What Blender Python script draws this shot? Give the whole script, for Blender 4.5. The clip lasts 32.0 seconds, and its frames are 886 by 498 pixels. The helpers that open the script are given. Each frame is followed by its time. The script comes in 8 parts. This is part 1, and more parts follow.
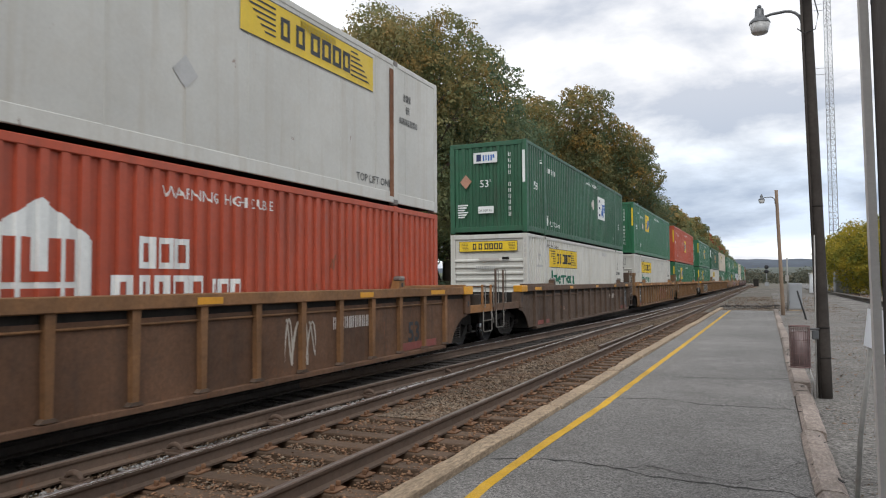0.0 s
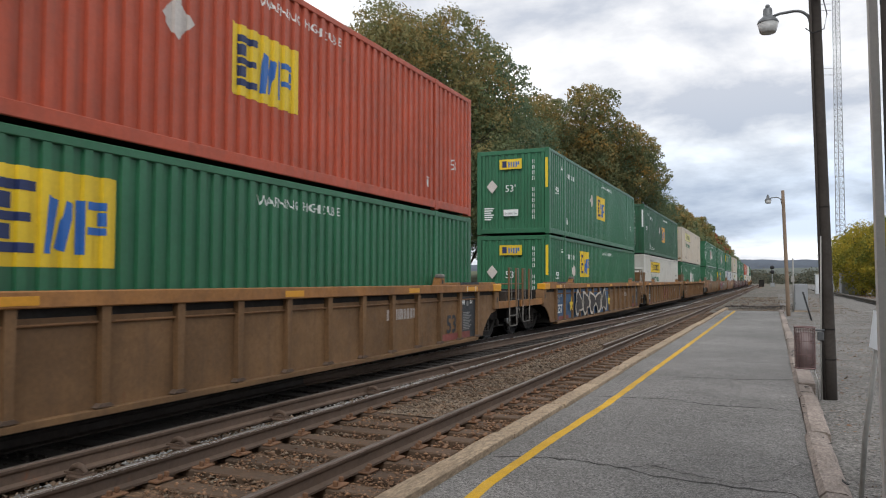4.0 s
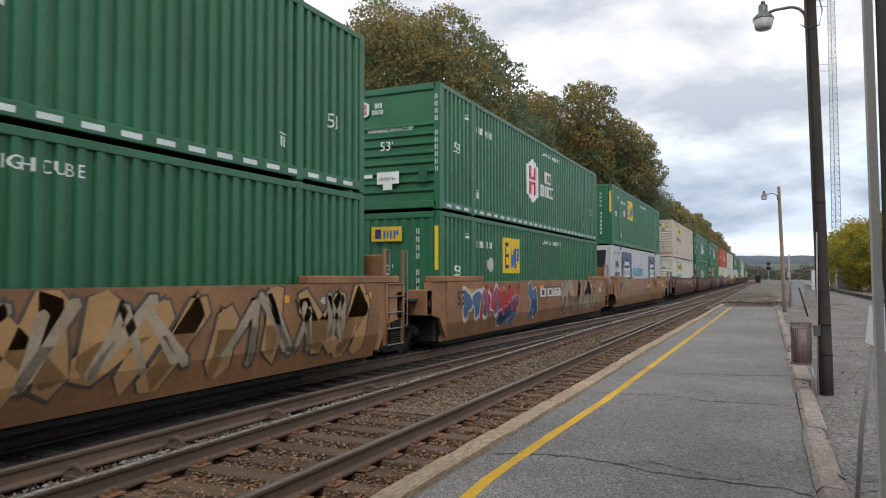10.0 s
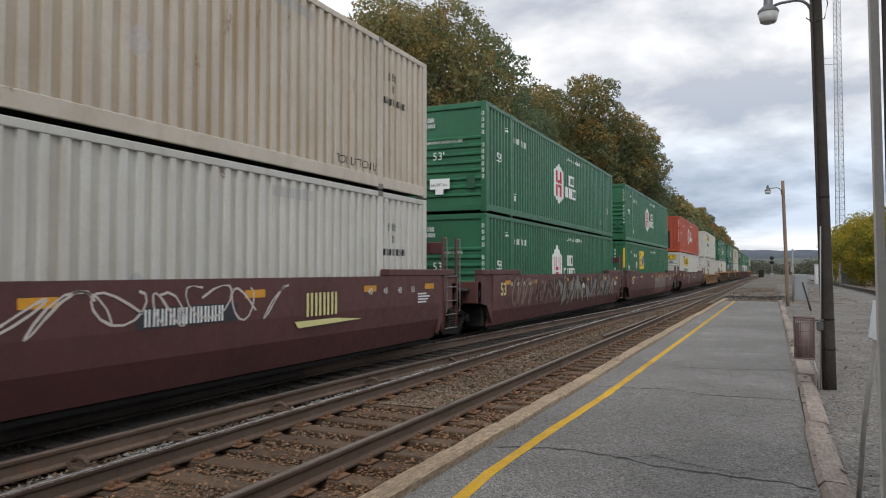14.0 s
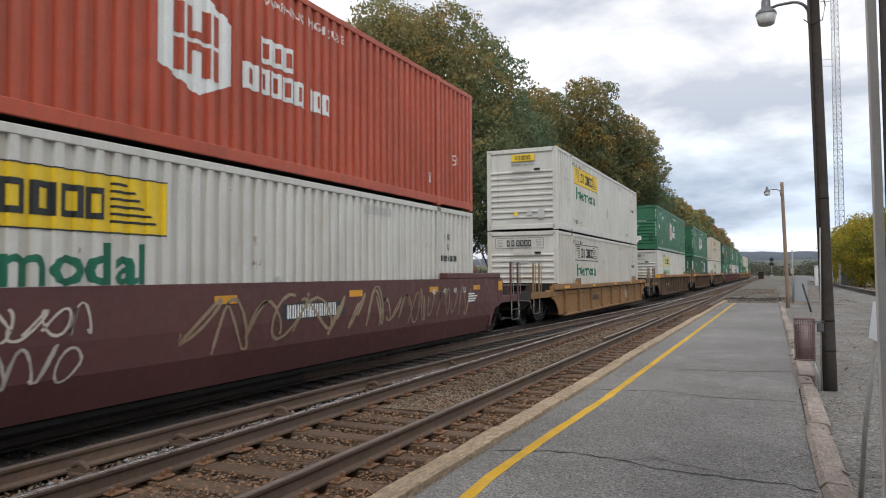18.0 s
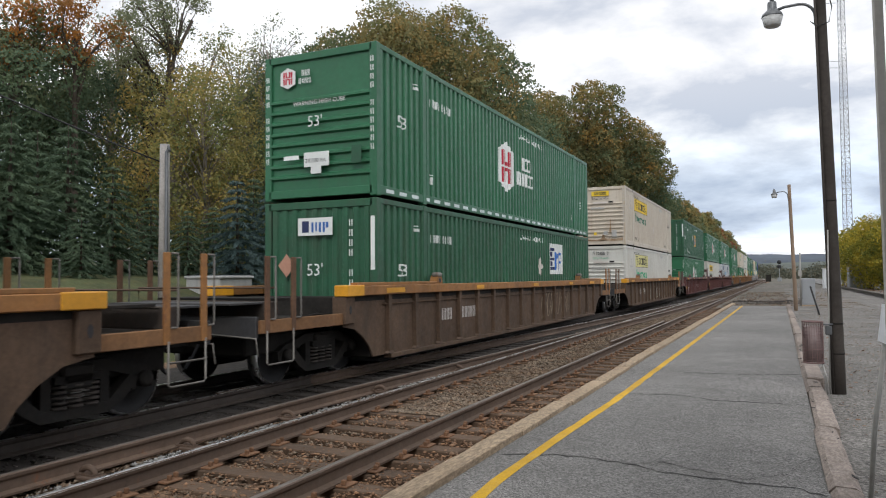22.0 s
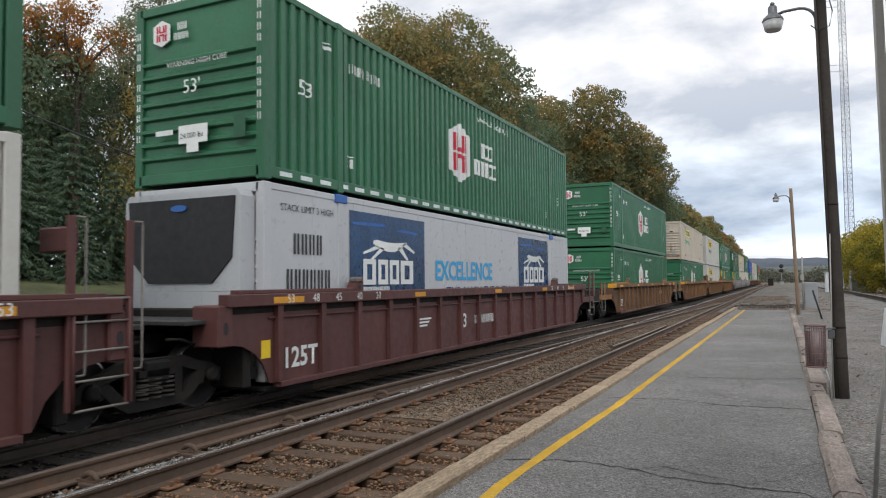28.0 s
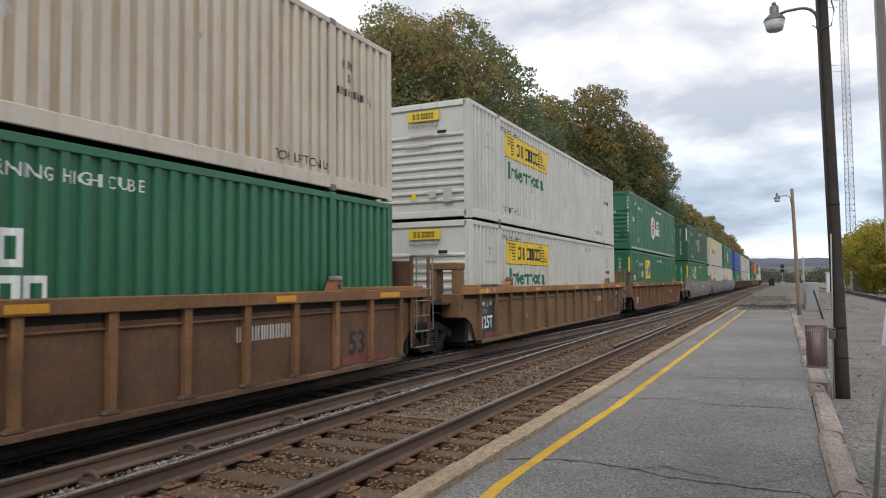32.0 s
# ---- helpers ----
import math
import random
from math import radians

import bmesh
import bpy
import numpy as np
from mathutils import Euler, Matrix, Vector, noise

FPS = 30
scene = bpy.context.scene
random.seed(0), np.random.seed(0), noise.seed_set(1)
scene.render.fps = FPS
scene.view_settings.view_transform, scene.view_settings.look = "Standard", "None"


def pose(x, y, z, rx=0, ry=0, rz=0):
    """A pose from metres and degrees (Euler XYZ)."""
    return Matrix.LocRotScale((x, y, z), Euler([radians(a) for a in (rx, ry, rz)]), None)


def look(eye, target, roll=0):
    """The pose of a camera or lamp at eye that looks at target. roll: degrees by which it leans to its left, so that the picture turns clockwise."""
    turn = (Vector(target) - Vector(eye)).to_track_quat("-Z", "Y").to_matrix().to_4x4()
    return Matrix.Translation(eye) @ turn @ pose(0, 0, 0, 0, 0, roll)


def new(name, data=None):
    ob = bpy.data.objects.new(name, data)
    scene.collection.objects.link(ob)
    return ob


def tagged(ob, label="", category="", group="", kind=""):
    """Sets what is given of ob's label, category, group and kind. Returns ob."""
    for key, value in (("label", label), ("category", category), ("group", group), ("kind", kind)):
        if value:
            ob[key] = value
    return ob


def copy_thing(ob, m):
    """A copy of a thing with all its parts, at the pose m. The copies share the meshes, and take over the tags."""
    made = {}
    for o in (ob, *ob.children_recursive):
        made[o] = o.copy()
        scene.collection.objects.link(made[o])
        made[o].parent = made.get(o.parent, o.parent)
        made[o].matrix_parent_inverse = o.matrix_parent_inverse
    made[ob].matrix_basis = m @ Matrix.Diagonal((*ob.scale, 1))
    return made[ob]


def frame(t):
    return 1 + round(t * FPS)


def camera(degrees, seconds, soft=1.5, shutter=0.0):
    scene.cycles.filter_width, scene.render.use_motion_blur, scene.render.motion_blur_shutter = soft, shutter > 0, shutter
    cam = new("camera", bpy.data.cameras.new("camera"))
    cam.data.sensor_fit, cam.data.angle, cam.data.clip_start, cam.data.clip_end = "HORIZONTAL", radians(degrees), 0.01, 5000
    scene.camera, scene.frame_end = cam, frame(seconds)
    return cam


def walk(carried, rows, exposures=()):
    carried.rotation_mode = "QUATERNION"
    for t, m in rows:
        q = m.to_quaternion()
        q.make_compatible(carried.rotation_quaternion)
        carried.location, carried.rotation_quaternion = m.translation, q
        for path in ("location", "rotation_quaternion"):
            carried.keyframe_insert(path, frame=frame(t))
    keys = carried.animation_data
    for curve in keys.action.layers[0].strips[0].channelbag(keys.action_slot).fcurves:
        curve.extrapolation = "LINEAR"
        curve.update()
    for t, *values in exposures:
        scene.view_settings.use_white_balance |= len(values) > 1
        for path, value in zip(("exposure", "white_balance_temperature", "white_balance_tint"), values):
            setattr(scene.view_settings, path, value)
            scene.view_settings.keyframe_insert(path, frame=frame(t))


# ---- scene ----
# Camera: held by hand on the platform, swaying a little.
# Seconds, turn to the left of the track's line, tilt up, lean (degrees).
VIEW = (
    (0, 24.30, 2.65, -0.38), (0.5, 24.25, 2.65, -0.32), (1, 24.26, 2.67, -0.37), (1.5, 24.35, 2.66, -0.24), (2, 24.51, 2.68, -0.20), (2.5, 24.70, 2.66, -0.11),
    (3, 24.86, 2.52, -0.03), (3.5, 24.68, 2.42, 0.21), (5.5, 24.75, 2.63, -0.14), (6, 24.77, 2.55, -0.09), (6.5, 24.77, 2.42, -0.14), (7, 24.81, 2.38, -0.08),
    (7.5, 24.74, 2.38, 0.02), (8, 24.62, 2.37, 0.02), (8.5, 24.56, 2.31, -0.01), (9, 24.56, 2.26, -0.03), (9.5, 24.49, 2.23, -0.23), (10, 24.44, 2.27, -0.14),
    (10.5, 24.36, 2.16, 0.21), (11, 24.24, 2.09, -0.06), (11.5, 24.22, 2.00, -0.04), (12, 24.20, 1.95, -0.01), (12.5, 24.17, 1.91, -0.10), (13, 24.30, 1.81, -0.07),
    (13.5, 24.50, 1.75, 0.15), (14, 24.67, 1.75, 0.01), (14.5, 24.71, 1.71, -0.07), (16.5, 24.55, 2.10, -0.20), (17, 24.58, 2.11, -0.21), (17.5, 24.58, 2.07, -0.29),
    (18, 24.65, 2.03, -0.33), (18.5, 24.71, 2.06, -0.45), (19, 24.80, 2.11, -0.52), (19.5, 24.75, 2.12, -0.37), (20, 24.74, 2.11, -0.57), (20.5, 24.77, 2.15, -0.64),
    (21, 24.93, 2.18, -0.54), (21.5, 25.00, 2.20, -0.41), (22, 25.14, 2.32, -0.48), (22.5, 25.13, 2.29, -0.42), (23, 25.13, 2.32, -0.39), (23.5, 25.07, 2.49, -0.65),
    (24, 24.89, 2.55, -0.66), (24.5, 24.87, 2.50, -0.54), (25, 24.90, 2.46, -0.58), (25.5, 24.94, 2.49, -0.67), (27.5, 25.20, 2.62, -0.53), (28, 25.27, 2.72, -0.65),
    (28.5, 25.34, 2.81, -0.67), (29, 25.39, 2.82, -0.64), (29.5, 25.36, 2.81, -0.60), (30, 25.41, 2.81, -0.40), (30.5, 25.40, 2.74, -0.39), (31, 25.36, 2.69, -0.32),
    (31.5, 25.39, 2.71, -0.33), (32, 25.34, 2.67, -0.53),
)

EYE = 1.62


def held(turn, tilt, lean):
    return pose(0, 0, EYE, 0, 0, turn) @ pose(0, 0, 0, 90 + tilt) @ pose(0, 0, 0, 0, 0, lean)


cam = camera(63.56, 32.0, soft=1.1, shutter=0.06)
walk(cam, [(t, held(a, b, c)) for t, a, b, c in VIEW], exposures=((0.0, 0.0), (2.0, 0.0), (3.0, -0.08), (6.0, 0.08), (8.0, 0.0), (10.0, -0.02), (12.0, 0.07), (13.0, 0.08), (14.0, -0.18), (17.0, 0.03), (19.0, -0.08), (20.0, -0.22), (21.0, -0.03), (22.0, 0.04), (24.0, 0.0), (25.0, 0.06), (28.0, 0.0), (29.0, -0.06), (30.0, -0.01), (31.0, 0.12), (32.0, 0.0)))

# ---- world, sun, exposure ----
SUN_EL, SUN_TURN = 42.0, 160.0
world = bpy.data.worlds.new("overcast_sky")
scene.world = world
world.use_nodes = True
wn, wl = world.node_tree.nodes, world.node_tree.links
wn.clear()


def wnode(kind, **values):
    n = wn.new(kind)
    for k, v in values.items():
        n.inputs[k].default_value = v
    return n


sky_out = wn.new("ShaderNodeOutputWorld")
back = wn.new("ShaderNodeBackground")
sky = wn.new("ShaderNodeTexSky")
sky.sky_type, sky.sun_disc = "NISHITA", False
sky.sun_elevation, sky.sun_rotation = radians(SUN_EL), radians(SUN_TURN)
blue = wn.new("ShaderNodeMix")
blue.data_type, blue.blend_type = "RGBA", "MULTIPLY"
blue.inputs[0].default_value = 1.0
blue.inputs[7].default_value = (0.10, 0.10, 0.10, 1)
coord = wn.new("ShaderNodeTexCoord")
split = wn.new("ShaderNodeSeparateXYZ")
lift = wn.new("ShaderNodeMath")
lift.operation = "ADD"
lift.inputs[1].default_value = 0.24
clampz = wn.new("ShaderNodeMath")
clampz.operation = "MAXIMUM"
clampz.inputs[1].default_value = 0.02
dx, dy = wn.new("ShaderNodeMath"), wn.new("ShaderNodeMath")
dx.operation = dy.operation = "DIVIDE"
flat = wn.new("ShaderNodeCombineXYZ")
flat.inputs[2].default_value = 3.7
cloud = wn.new("ShaderNodeTexNoise")
cloud.inputs["Scale"].default_value, cloud.inputs["Detail"].default_value = 2.0, 8.0
cloud.inputs["Roughness"].default_value, cloud.inputs["Distortion"].default_value = 0.55, 0.15
ramp = wn.new("ShaderNodeValToRGB")
ramp.color_ramp.elements[0].position, ramp.color_ramp.elements[0].color = 0.37, (0.67, 0.715, 0.80, 1)
ramp.color_ramp.elements[1].position, ramp.color_ramp.elements[1].color = 0.60, (1.365, 1.38, 1.40, 1)
mid = ramp.color_ramp.elements.new(0.48)
mid.color = (1.0, 1.012, 1.04, 1)
cover = wn.new("ShaderNodeMix")
cover.data_type = "RGBA"
cover.inputs[0].default_value = 0.94
zen = wn.new("ShaderNodeMapRange")
zen.inputs["From Min"].default_value, zen.inputs["From Max"].default_value = 0.36, 0.9
zen.inputs["To Min"].default_value, zen.inputs["To Max"].default_value = 1.0, 1.35
gain = wn.new("ShaderNodeMix")
gain.data_type, gain.blend_type = "RGBA", "MULTIPLY"
gain.inputs[0].default_value = 1.0
wl.new(coord.outputs["Generated"], split.inputs[0])
wl.new(split.outputs["Z"], clampz.inputs[0])
wl.new(clampz.outputs[0], lift.inputs[0])
wl.new(split.outputs["X"], dx.inputs[0])
wl.new(lift.outputs[0], dx.inputs[1])
wl.new(split.outputs["Y"], dy.inputs[0])
wl.new(lift.outputs[0], dy.inputs[1])
wl.new(dx.outputs[0], flat.inputs[0])
wl.new(dy.outputs[0], flat.inputs[1])
wl.new(flat.outputs[0], cloud.inputs["Vector"])
wl.new(cloud.outputs["Fac"], ramp.inputs[0])
wl.new(sky.outputs[0], blue.inputs[6])
wl.new(blue.outputs[2], cover.inputs[6])
wl.new(ramp.outputs[0], cover.inputs[7])
wl.new(split.outputs["Z"], zen.inputs[0])
wl.new(cover.outputs[2], gain.inputs[6])
low = wn.new("ShaderNodeValToRGB")
bands = low.color_ramp.elements
for place, tint in ((0.034, (0.97, 0.98, 1.0)), (0.060, (0.60, 0.68, 0.80)), (0.125, (0.65, 0.73, 0.84)), (0.18, (0.84, 0.88, 0.93)), (0.24, (0.99, 0.99, 1.0))):
    bands.new(place).color = (*tint, 1)
bands[0].color = (0.97, 0.98, 1.0, 1)
bands[len(bands) - 1].color = (1, 1, 1, 1)
haze = wn.new("ShaderNodeMix")
haze.data_type, haze.blend_type = "RGBA", "MULTIPLY"
haze.inputs[0].default_value = 1.0
wl.new(split.outputs["Z"], low.inputs[0])
wl.new(low.outputs[0], haze.inputs[6])
wl.new(zen.outputs[0], haze.inputs[7])
wl.new(haze.outputs[2], gain.inputs[7])
wl.new(gain.outputs[2], back.inputs[0])
back.inputs[1].default_value = 1.0
wl.new(back.outputs[0], sky_out.inputs[0])

sun = new("sun", bpy.data.lights.new("sun", "SUN"))
sun.data.energy, sun.data.angle, sun.data.color = 1.15, radians(22), (1.0, 0.985, 0.96)
a = radians(SUN_TURN)
sun.matrix_world = look((0, 0, 60), (-math.sin(a) * 60, -math.cos(a) * 60, 60 - 60 * math.tan(radians(SUN_EL))))


# ---- materials ----
def surface(name, colour, rough=0.6, metal=0.0, spots=0.25, grain=18.0, dirt=None, dirt_amount=0.0,
            streak=0.0, rust=0.0, bump=0.15, bump_scale=60.0, random_tint=0.06, spec=0.4, island=0.0, big=0.7, speck=0.0, speck_scale=140.0, chips=0.0, chip_scale=75.0, hollow=None, hollow_amount=0.0):
    """A procedural surface: colour that varies at two scales, dirt, vertical streaks, rust and fine relief."""
    m = bpy.data.materials.new(name)
    m.use_nodes = True
    n, l = m.node_tree.nodes, m.node_tree.links
    b = n["Principled BSDF"]
    b.inputs["Metallic"].default_value = metal
    b.inputs["Specular IOR Level"].default_value = spec
    tc = n.new("ShaderNodeTexCoord")
    info = n.new("ShaderNodeObjectInfo")
    shift = n.new("ShaderNodeVectorMath")
    shift.operation = "ADD"
    mul = n.new("ShaderNodeMath")
    mul.operation = "MULTIPLY"
    mul.inputs[1].default_value = 37.0
    l.new(info.outputs["Random"], mul.inputs[0])
    l.new(tc.outputs["Object"], shift.inputs[0])
    l.new(mul.outputs[0], shift.inputs[1])

    def noise_of(scale, detail=4.0, stretch=None, rgh=0.55):
        t = n.new("ShaderNodeTexNoise")
        t.inputs["Scale"].default_value, t.inputs["Detail"].default_value = scale, detail
        t.inputs["Roughness"].default_value = rgh
        if stretch:
            mp = n.new("ShaderNodeMapping")
            mp.inputs["Scale"].default_value = stretch
            l.new(shift.outputs[0], mp.inputs[0])
            l.new(mp.outputs[0], t.inputs["Vector"])
        else:
            l.new(shift.outputs[0], t.inputs["Vector"])
        return t.outputs["Fac"]

    def ranged(value, a0, a1, b0, b1):
        r = n.new("ShaderNodeMapRange")
        r.inputs["From Min"].default_value, r.inputs["From Max"].default_value = a0, a1
        r.inputs["To Min"].default_value, r.inputs["To Max"].default_value = b0, b1
        l.new(value, r.inputs[0])
        return r.outputs[0]

    def mixed(fac, one, two, blend="MIX"):
        x = n.new("ShaderNodeMix")
        x.data_type, x.blend_type = "RGBA", blend
        for socket, v in ((x.inputs[0], fac), (x.inputs[6], one), (x.inputs[7], two)):
            if isinstance(v, (tuple, float, int)):
                socket.default_value = v if not isinstance(v, tuple) else (*v, 1)
            else:
                l.new(v, socket)
        return x.outputs[2]

    col = mixed(1.0, colour, ranged(noise_of(big), 0.3, 0.7, 1 - spots, 1 + spots * 0.6), "MULTIPLY")
    col = mixed(1.0, col, ranged(noise_of(grain, 6.0, rgh=0.7), 0.3, 0.7, 1 - spots * 0.7, 1 + spots * 0.4), "MULTIPLY")
    col = mixed(1.0, col, ranged(info.outputs["Random"], 0, 1, 1 - random_tint, 1 + random_tint), "MULTIPLY")
    if speck:
        col = mixed(1.0, col, ranged(noise_of(speck_scale, 2.0, rgh=0.8), 0.34, 0.66, 1 - speck, 1 + speck), "MULTIPLY")
    if chips:
        cells = n.new("ShaderNodeTexVoronoi")
        cells.inputs["Scale"].default_value = chip_scale
        l.new(shift.outputs[0], cells.inputs["Vector"])
        one = n.new("ShaderNodeSeparateColor")
        l.new(cells.outputs["Color"], one.inputs[0])
        col = mixed(1.0, col, ranged(one.outputs[0], 0, 1, 1 - chips, 1 + chips), "MULTIPLY")
    if island:
        geo = n.new("ShaderNodeNewGeometry")
        col = mixed(1.0, col, ranged(geo.outputs["Random Per Island"], 0, 1, 1 - island, 1 + island), "MULTIPLY")
    if streak:
        s = ranged(noise_of(5.0, 3.0, (1.0, 1.0, 0.06)), 0.52, 0.75, 0.0, streak)
        col = mixed(s, col, dirt or (0.06, 0.05, 0.04))
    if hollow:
        # hollows between a container side's ribs: grime on white paints, painted shade on green
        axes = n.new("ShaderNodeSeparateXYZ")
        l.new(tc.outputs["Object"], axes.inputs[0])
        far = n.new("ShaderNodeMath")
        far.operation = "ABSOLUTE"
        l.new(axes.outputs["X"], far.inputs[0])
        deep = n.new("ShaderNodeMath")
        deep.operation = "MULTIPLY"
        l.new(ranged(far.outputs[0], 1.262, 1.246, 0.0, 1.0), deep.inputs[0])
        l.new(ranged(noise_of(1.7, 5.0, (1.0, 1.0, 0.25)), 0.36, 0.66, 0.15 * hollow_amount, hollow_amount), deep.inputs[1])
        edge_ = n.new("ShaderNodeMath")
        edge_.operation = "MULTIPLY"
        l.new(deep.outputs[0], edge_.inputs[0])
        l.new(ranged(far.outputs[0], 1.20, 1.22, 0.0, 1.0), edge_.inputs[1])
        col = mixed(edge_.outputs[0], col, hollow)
    if dirt_amount:
        d = ranged(noise_of(2.3, 8.0, rgh=0.65), 0.45, 0.75, 0.0, dirt_amount)
        col = mixed(d, col, dirt or (0.06, 0.05, 0.04))
    if rust:
        r = ranged(noise_of(3.1, 9.0, (1.0, 1.0, 0.45), rgh=0.72), 0.66 - rust * 0.2, 0.70, 0.0, 0.85)
        col = mixed(r, col, (0.16, 0.065, 0.03))
    l.new(col, b.inputs["Base Color"])
    l.new(ranged(noise_of(7.0), 0.3, 0.7, max(rough - 0.12, 0.03), min(rough + 0.12, 1.0)), b.inputs["Roughness"])
    if bump:
        bp = n.new("ShaderNodeBump")
        bp.inputs["Strength"].default_value, bp.inputs["Distance"].default_value = bump, 0.01
        l.new(noise_of(bump_scale, 5.0, rgh=0.65), bp.inputs["Height"])
        l.new(bp.outputs[0], b.inputs["Normal"])
    return m


def foliage(name, colours, rough=0.65, tip=0.0, height=15.0):
    """Leaves: each one takes a colour of its own out of a ramp; some light passes through."""
    m = bpy.data.materials.new(name)
    m.use_nodes = True
    n, l = m.node_tree.nodes, m.node_tree.links
    b = n["Principled BSDF"]
    geo = n.new("ShaderNodeNewGeometry")
    tc = n.new("ShaderNodeTexCoord")
    t = n.new("ShaderNodeTexNoise")
    t.inputs["Scale"].default_value = 0.55
    l.new(tc.outputs["Object"], t.inputs["Vector"])
    add = n.new("ShaderNodeMath")
    add.operation = "MULTIPLY_ADD"
    add.inputs[1].default_value = 0.20
    l.new(geo.outputs["Random Per Island"], add.inputs[0])
    sub = n.new("ShaderNodeMapRange")
    sub.inputs["From Min"].default_value, sub.inputs["From Max"].default_value = 0.3, 0.7
    sub.inputs["To Min"].default_value, sub.inputs["To Max"].default_value = 0.0, 0.80
    l.new(t.outputs["Fac"], sub.inputs[0])
    l.new(sub.outputs[0], add.inputs[2])
    total = add.outputs[0]
    if tip:
        xyz = n.new("ShaderNodeSeparateXYZ")
        l.new(tc.outputs["Object"], xyz.inputs[0])
        up = n.new("ShaderNodeMapRange")
        up.inputs["From Min"].default_value, up.inputs["From Max"].default_value = height * 0.45, height
        up.inputs["To Min"].default_value, up.inputs["To Max"].default_value = -tip * 0.5, tip
        l.new(xyz.outputs["Z"], up.inputs[0])
        tot = n.new("ShaderNodeMath")
        tot.operation = "ADD"
        l.new(add.outputs[0], tot.inputs[0])
        l.new(up.outputs[0], tot.inputs[1])
        total = tot.outputs[0]
    r = n.new("ShaderNodeValToRGB")
    el = r.color_ramp.elements
    while len(el) < len(colours):
        el.new(0.5)
    for i, c in enumerate(colours):
        el[i].position = i / (len(colours) - 1)
        el[i].color = (*c, 1)
    l.new(total, r.inputs[0])
    l.new(r.outputs[0], b.inputs["Base Color"])
    b.inputs["Roughness"].default_value = rough
    b.inputs["Specular IOR Level"].default_value = 0.25
    tr = n.new("ShaderNodeBsdfTranslucent")
    l.new(r.outputs[0], tr.inputs[0])
    mx = n.new("ShaderNodeMixShader")
    mx.inputs[0].default_value = 0.42
    l.new(b.outputs[0], mx.inputs[1])
    l.new(tr.outputs[0], mx.inputs[2])
    l.new(mx.outputs[0], n["Material Output"].inputs[0])
    return m


# green's hollow colour is the same paint darkened, shade between the ribs
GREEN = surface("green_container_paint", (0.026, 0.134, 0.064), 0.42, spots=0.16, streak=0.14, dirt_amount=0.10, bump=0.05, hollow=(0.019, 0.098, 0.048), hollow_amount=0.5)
GREEN_DARK = surface("aged_green_container_paint", (0.022, 0.098, 0.050), 0.5, spots=0.2, streak=0.35, dirt_amount=0.25, bump=0.05)
RED = surface("orange_red_container_paint", (0.42, 0.075, 0.035), 0.5, spots=0.15, streak=0.28, dirt_amount=0.2, rust=0.05, bump=0.05)
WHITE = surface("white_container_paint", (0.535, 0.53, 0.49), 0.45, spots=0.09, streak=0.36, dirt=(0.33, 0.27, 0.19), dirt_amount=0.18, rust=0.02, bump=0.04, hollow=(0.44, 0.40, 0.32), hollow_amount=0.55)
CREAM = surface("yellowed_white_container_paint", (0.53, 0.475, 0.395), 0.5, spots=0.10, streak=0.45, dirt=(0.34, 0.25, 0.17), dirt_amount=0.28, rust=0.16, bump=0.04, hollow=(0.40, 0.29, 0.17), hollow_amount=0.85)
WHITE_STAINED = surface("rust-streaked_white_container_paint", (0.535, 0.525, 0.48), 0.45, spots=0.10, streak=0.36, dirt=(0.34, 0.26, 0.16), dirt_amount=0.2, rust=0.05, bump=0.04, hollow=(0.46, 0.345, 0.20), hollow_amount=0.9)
REEFER = surface("clean_white_reefer_panel", (0.47, 0.485, 0.50), 0.35, spots=0.06, streak=0.15, dirt=(0.4, 0.4, 0.38), bump=0.02)
BLUE_BOX = surface("blue_container_paint", (0.035, 0.08, 0.32), 0.45, spots=0.15, streak=0.2, bump=0.05)
ORANGE_BOX = surface("orange_container_paint", (0.62, 0.12, 0.03), 0.45, spots=0.12, streak=0.2, bump=0.05)
GREY_BOX = surface("grey_container_paint", (0.42, 0.42, 0.41), 0.45, spots=0.12, streak=0.2, bump=0.05)
END_RUST = surface("thin_brown_rust_stain", (0.33, 0.215, 0.125), 0.75, spots=0.5, grain=9.0, dirt=(0.46, 0.38, 0.28), dirt_amount=0.9, rust=0.12, bump=0.0)
CASTING = surface("worn_corner_casting_steel", (0.22, 0.20, 0.18), 0.6, metal=0.3, spots=0.4, rust=0.25)
UNDER = surface("container_underside_dark", (0.025, 0.024, 0.022), 0.85, spec=0.15)
MARK_WHITE = surface("white_lettering", (0.72, 0.74, 0.72), 0.5, spots=0.12, bump=0.0)
MARK_BLACK = surface("black_lettering", (0.025, 0.028, 0.03), 0.55, spots=0.2, bump=0.0)
MARK_RED = surface("red_logo_paint", (0.48, 0.025, 0.05), 0.5, spots=0.12, bump=0.0)
MARK_YELLOW = surface("yellow_logo_paint", (0.72, 0.50, 0.025), 0.45, spots=0.12, dirt_amount=0.1, bump=0.0)
MARK_PALE = surface("faded_yellow_logo_paint", (0.62, 0.58, 0.26), 0.5, spots=0.15, bump=0.0)
MARK_ORANGE = surface("orange_logo_paint", (0.66, 0.36, 0.06), 0.5, spots=0.15, bump=0.0)
MARK_NAVY = surface("navy_logo_paint", (0.018, 0.030, 0.10), 0.45, spots=0.15, bump=0.0)
MARK_BLUE = surface("bright_blue_logo_paint", (0.03, 0.13, 0.42), 0.45, spots=0.15, bump=0.0)
MARK_CYAN = surface("light_blue_lettering", (0.03, 0.33, 0.62), 0.45, spots=0.05, bump=0.0)
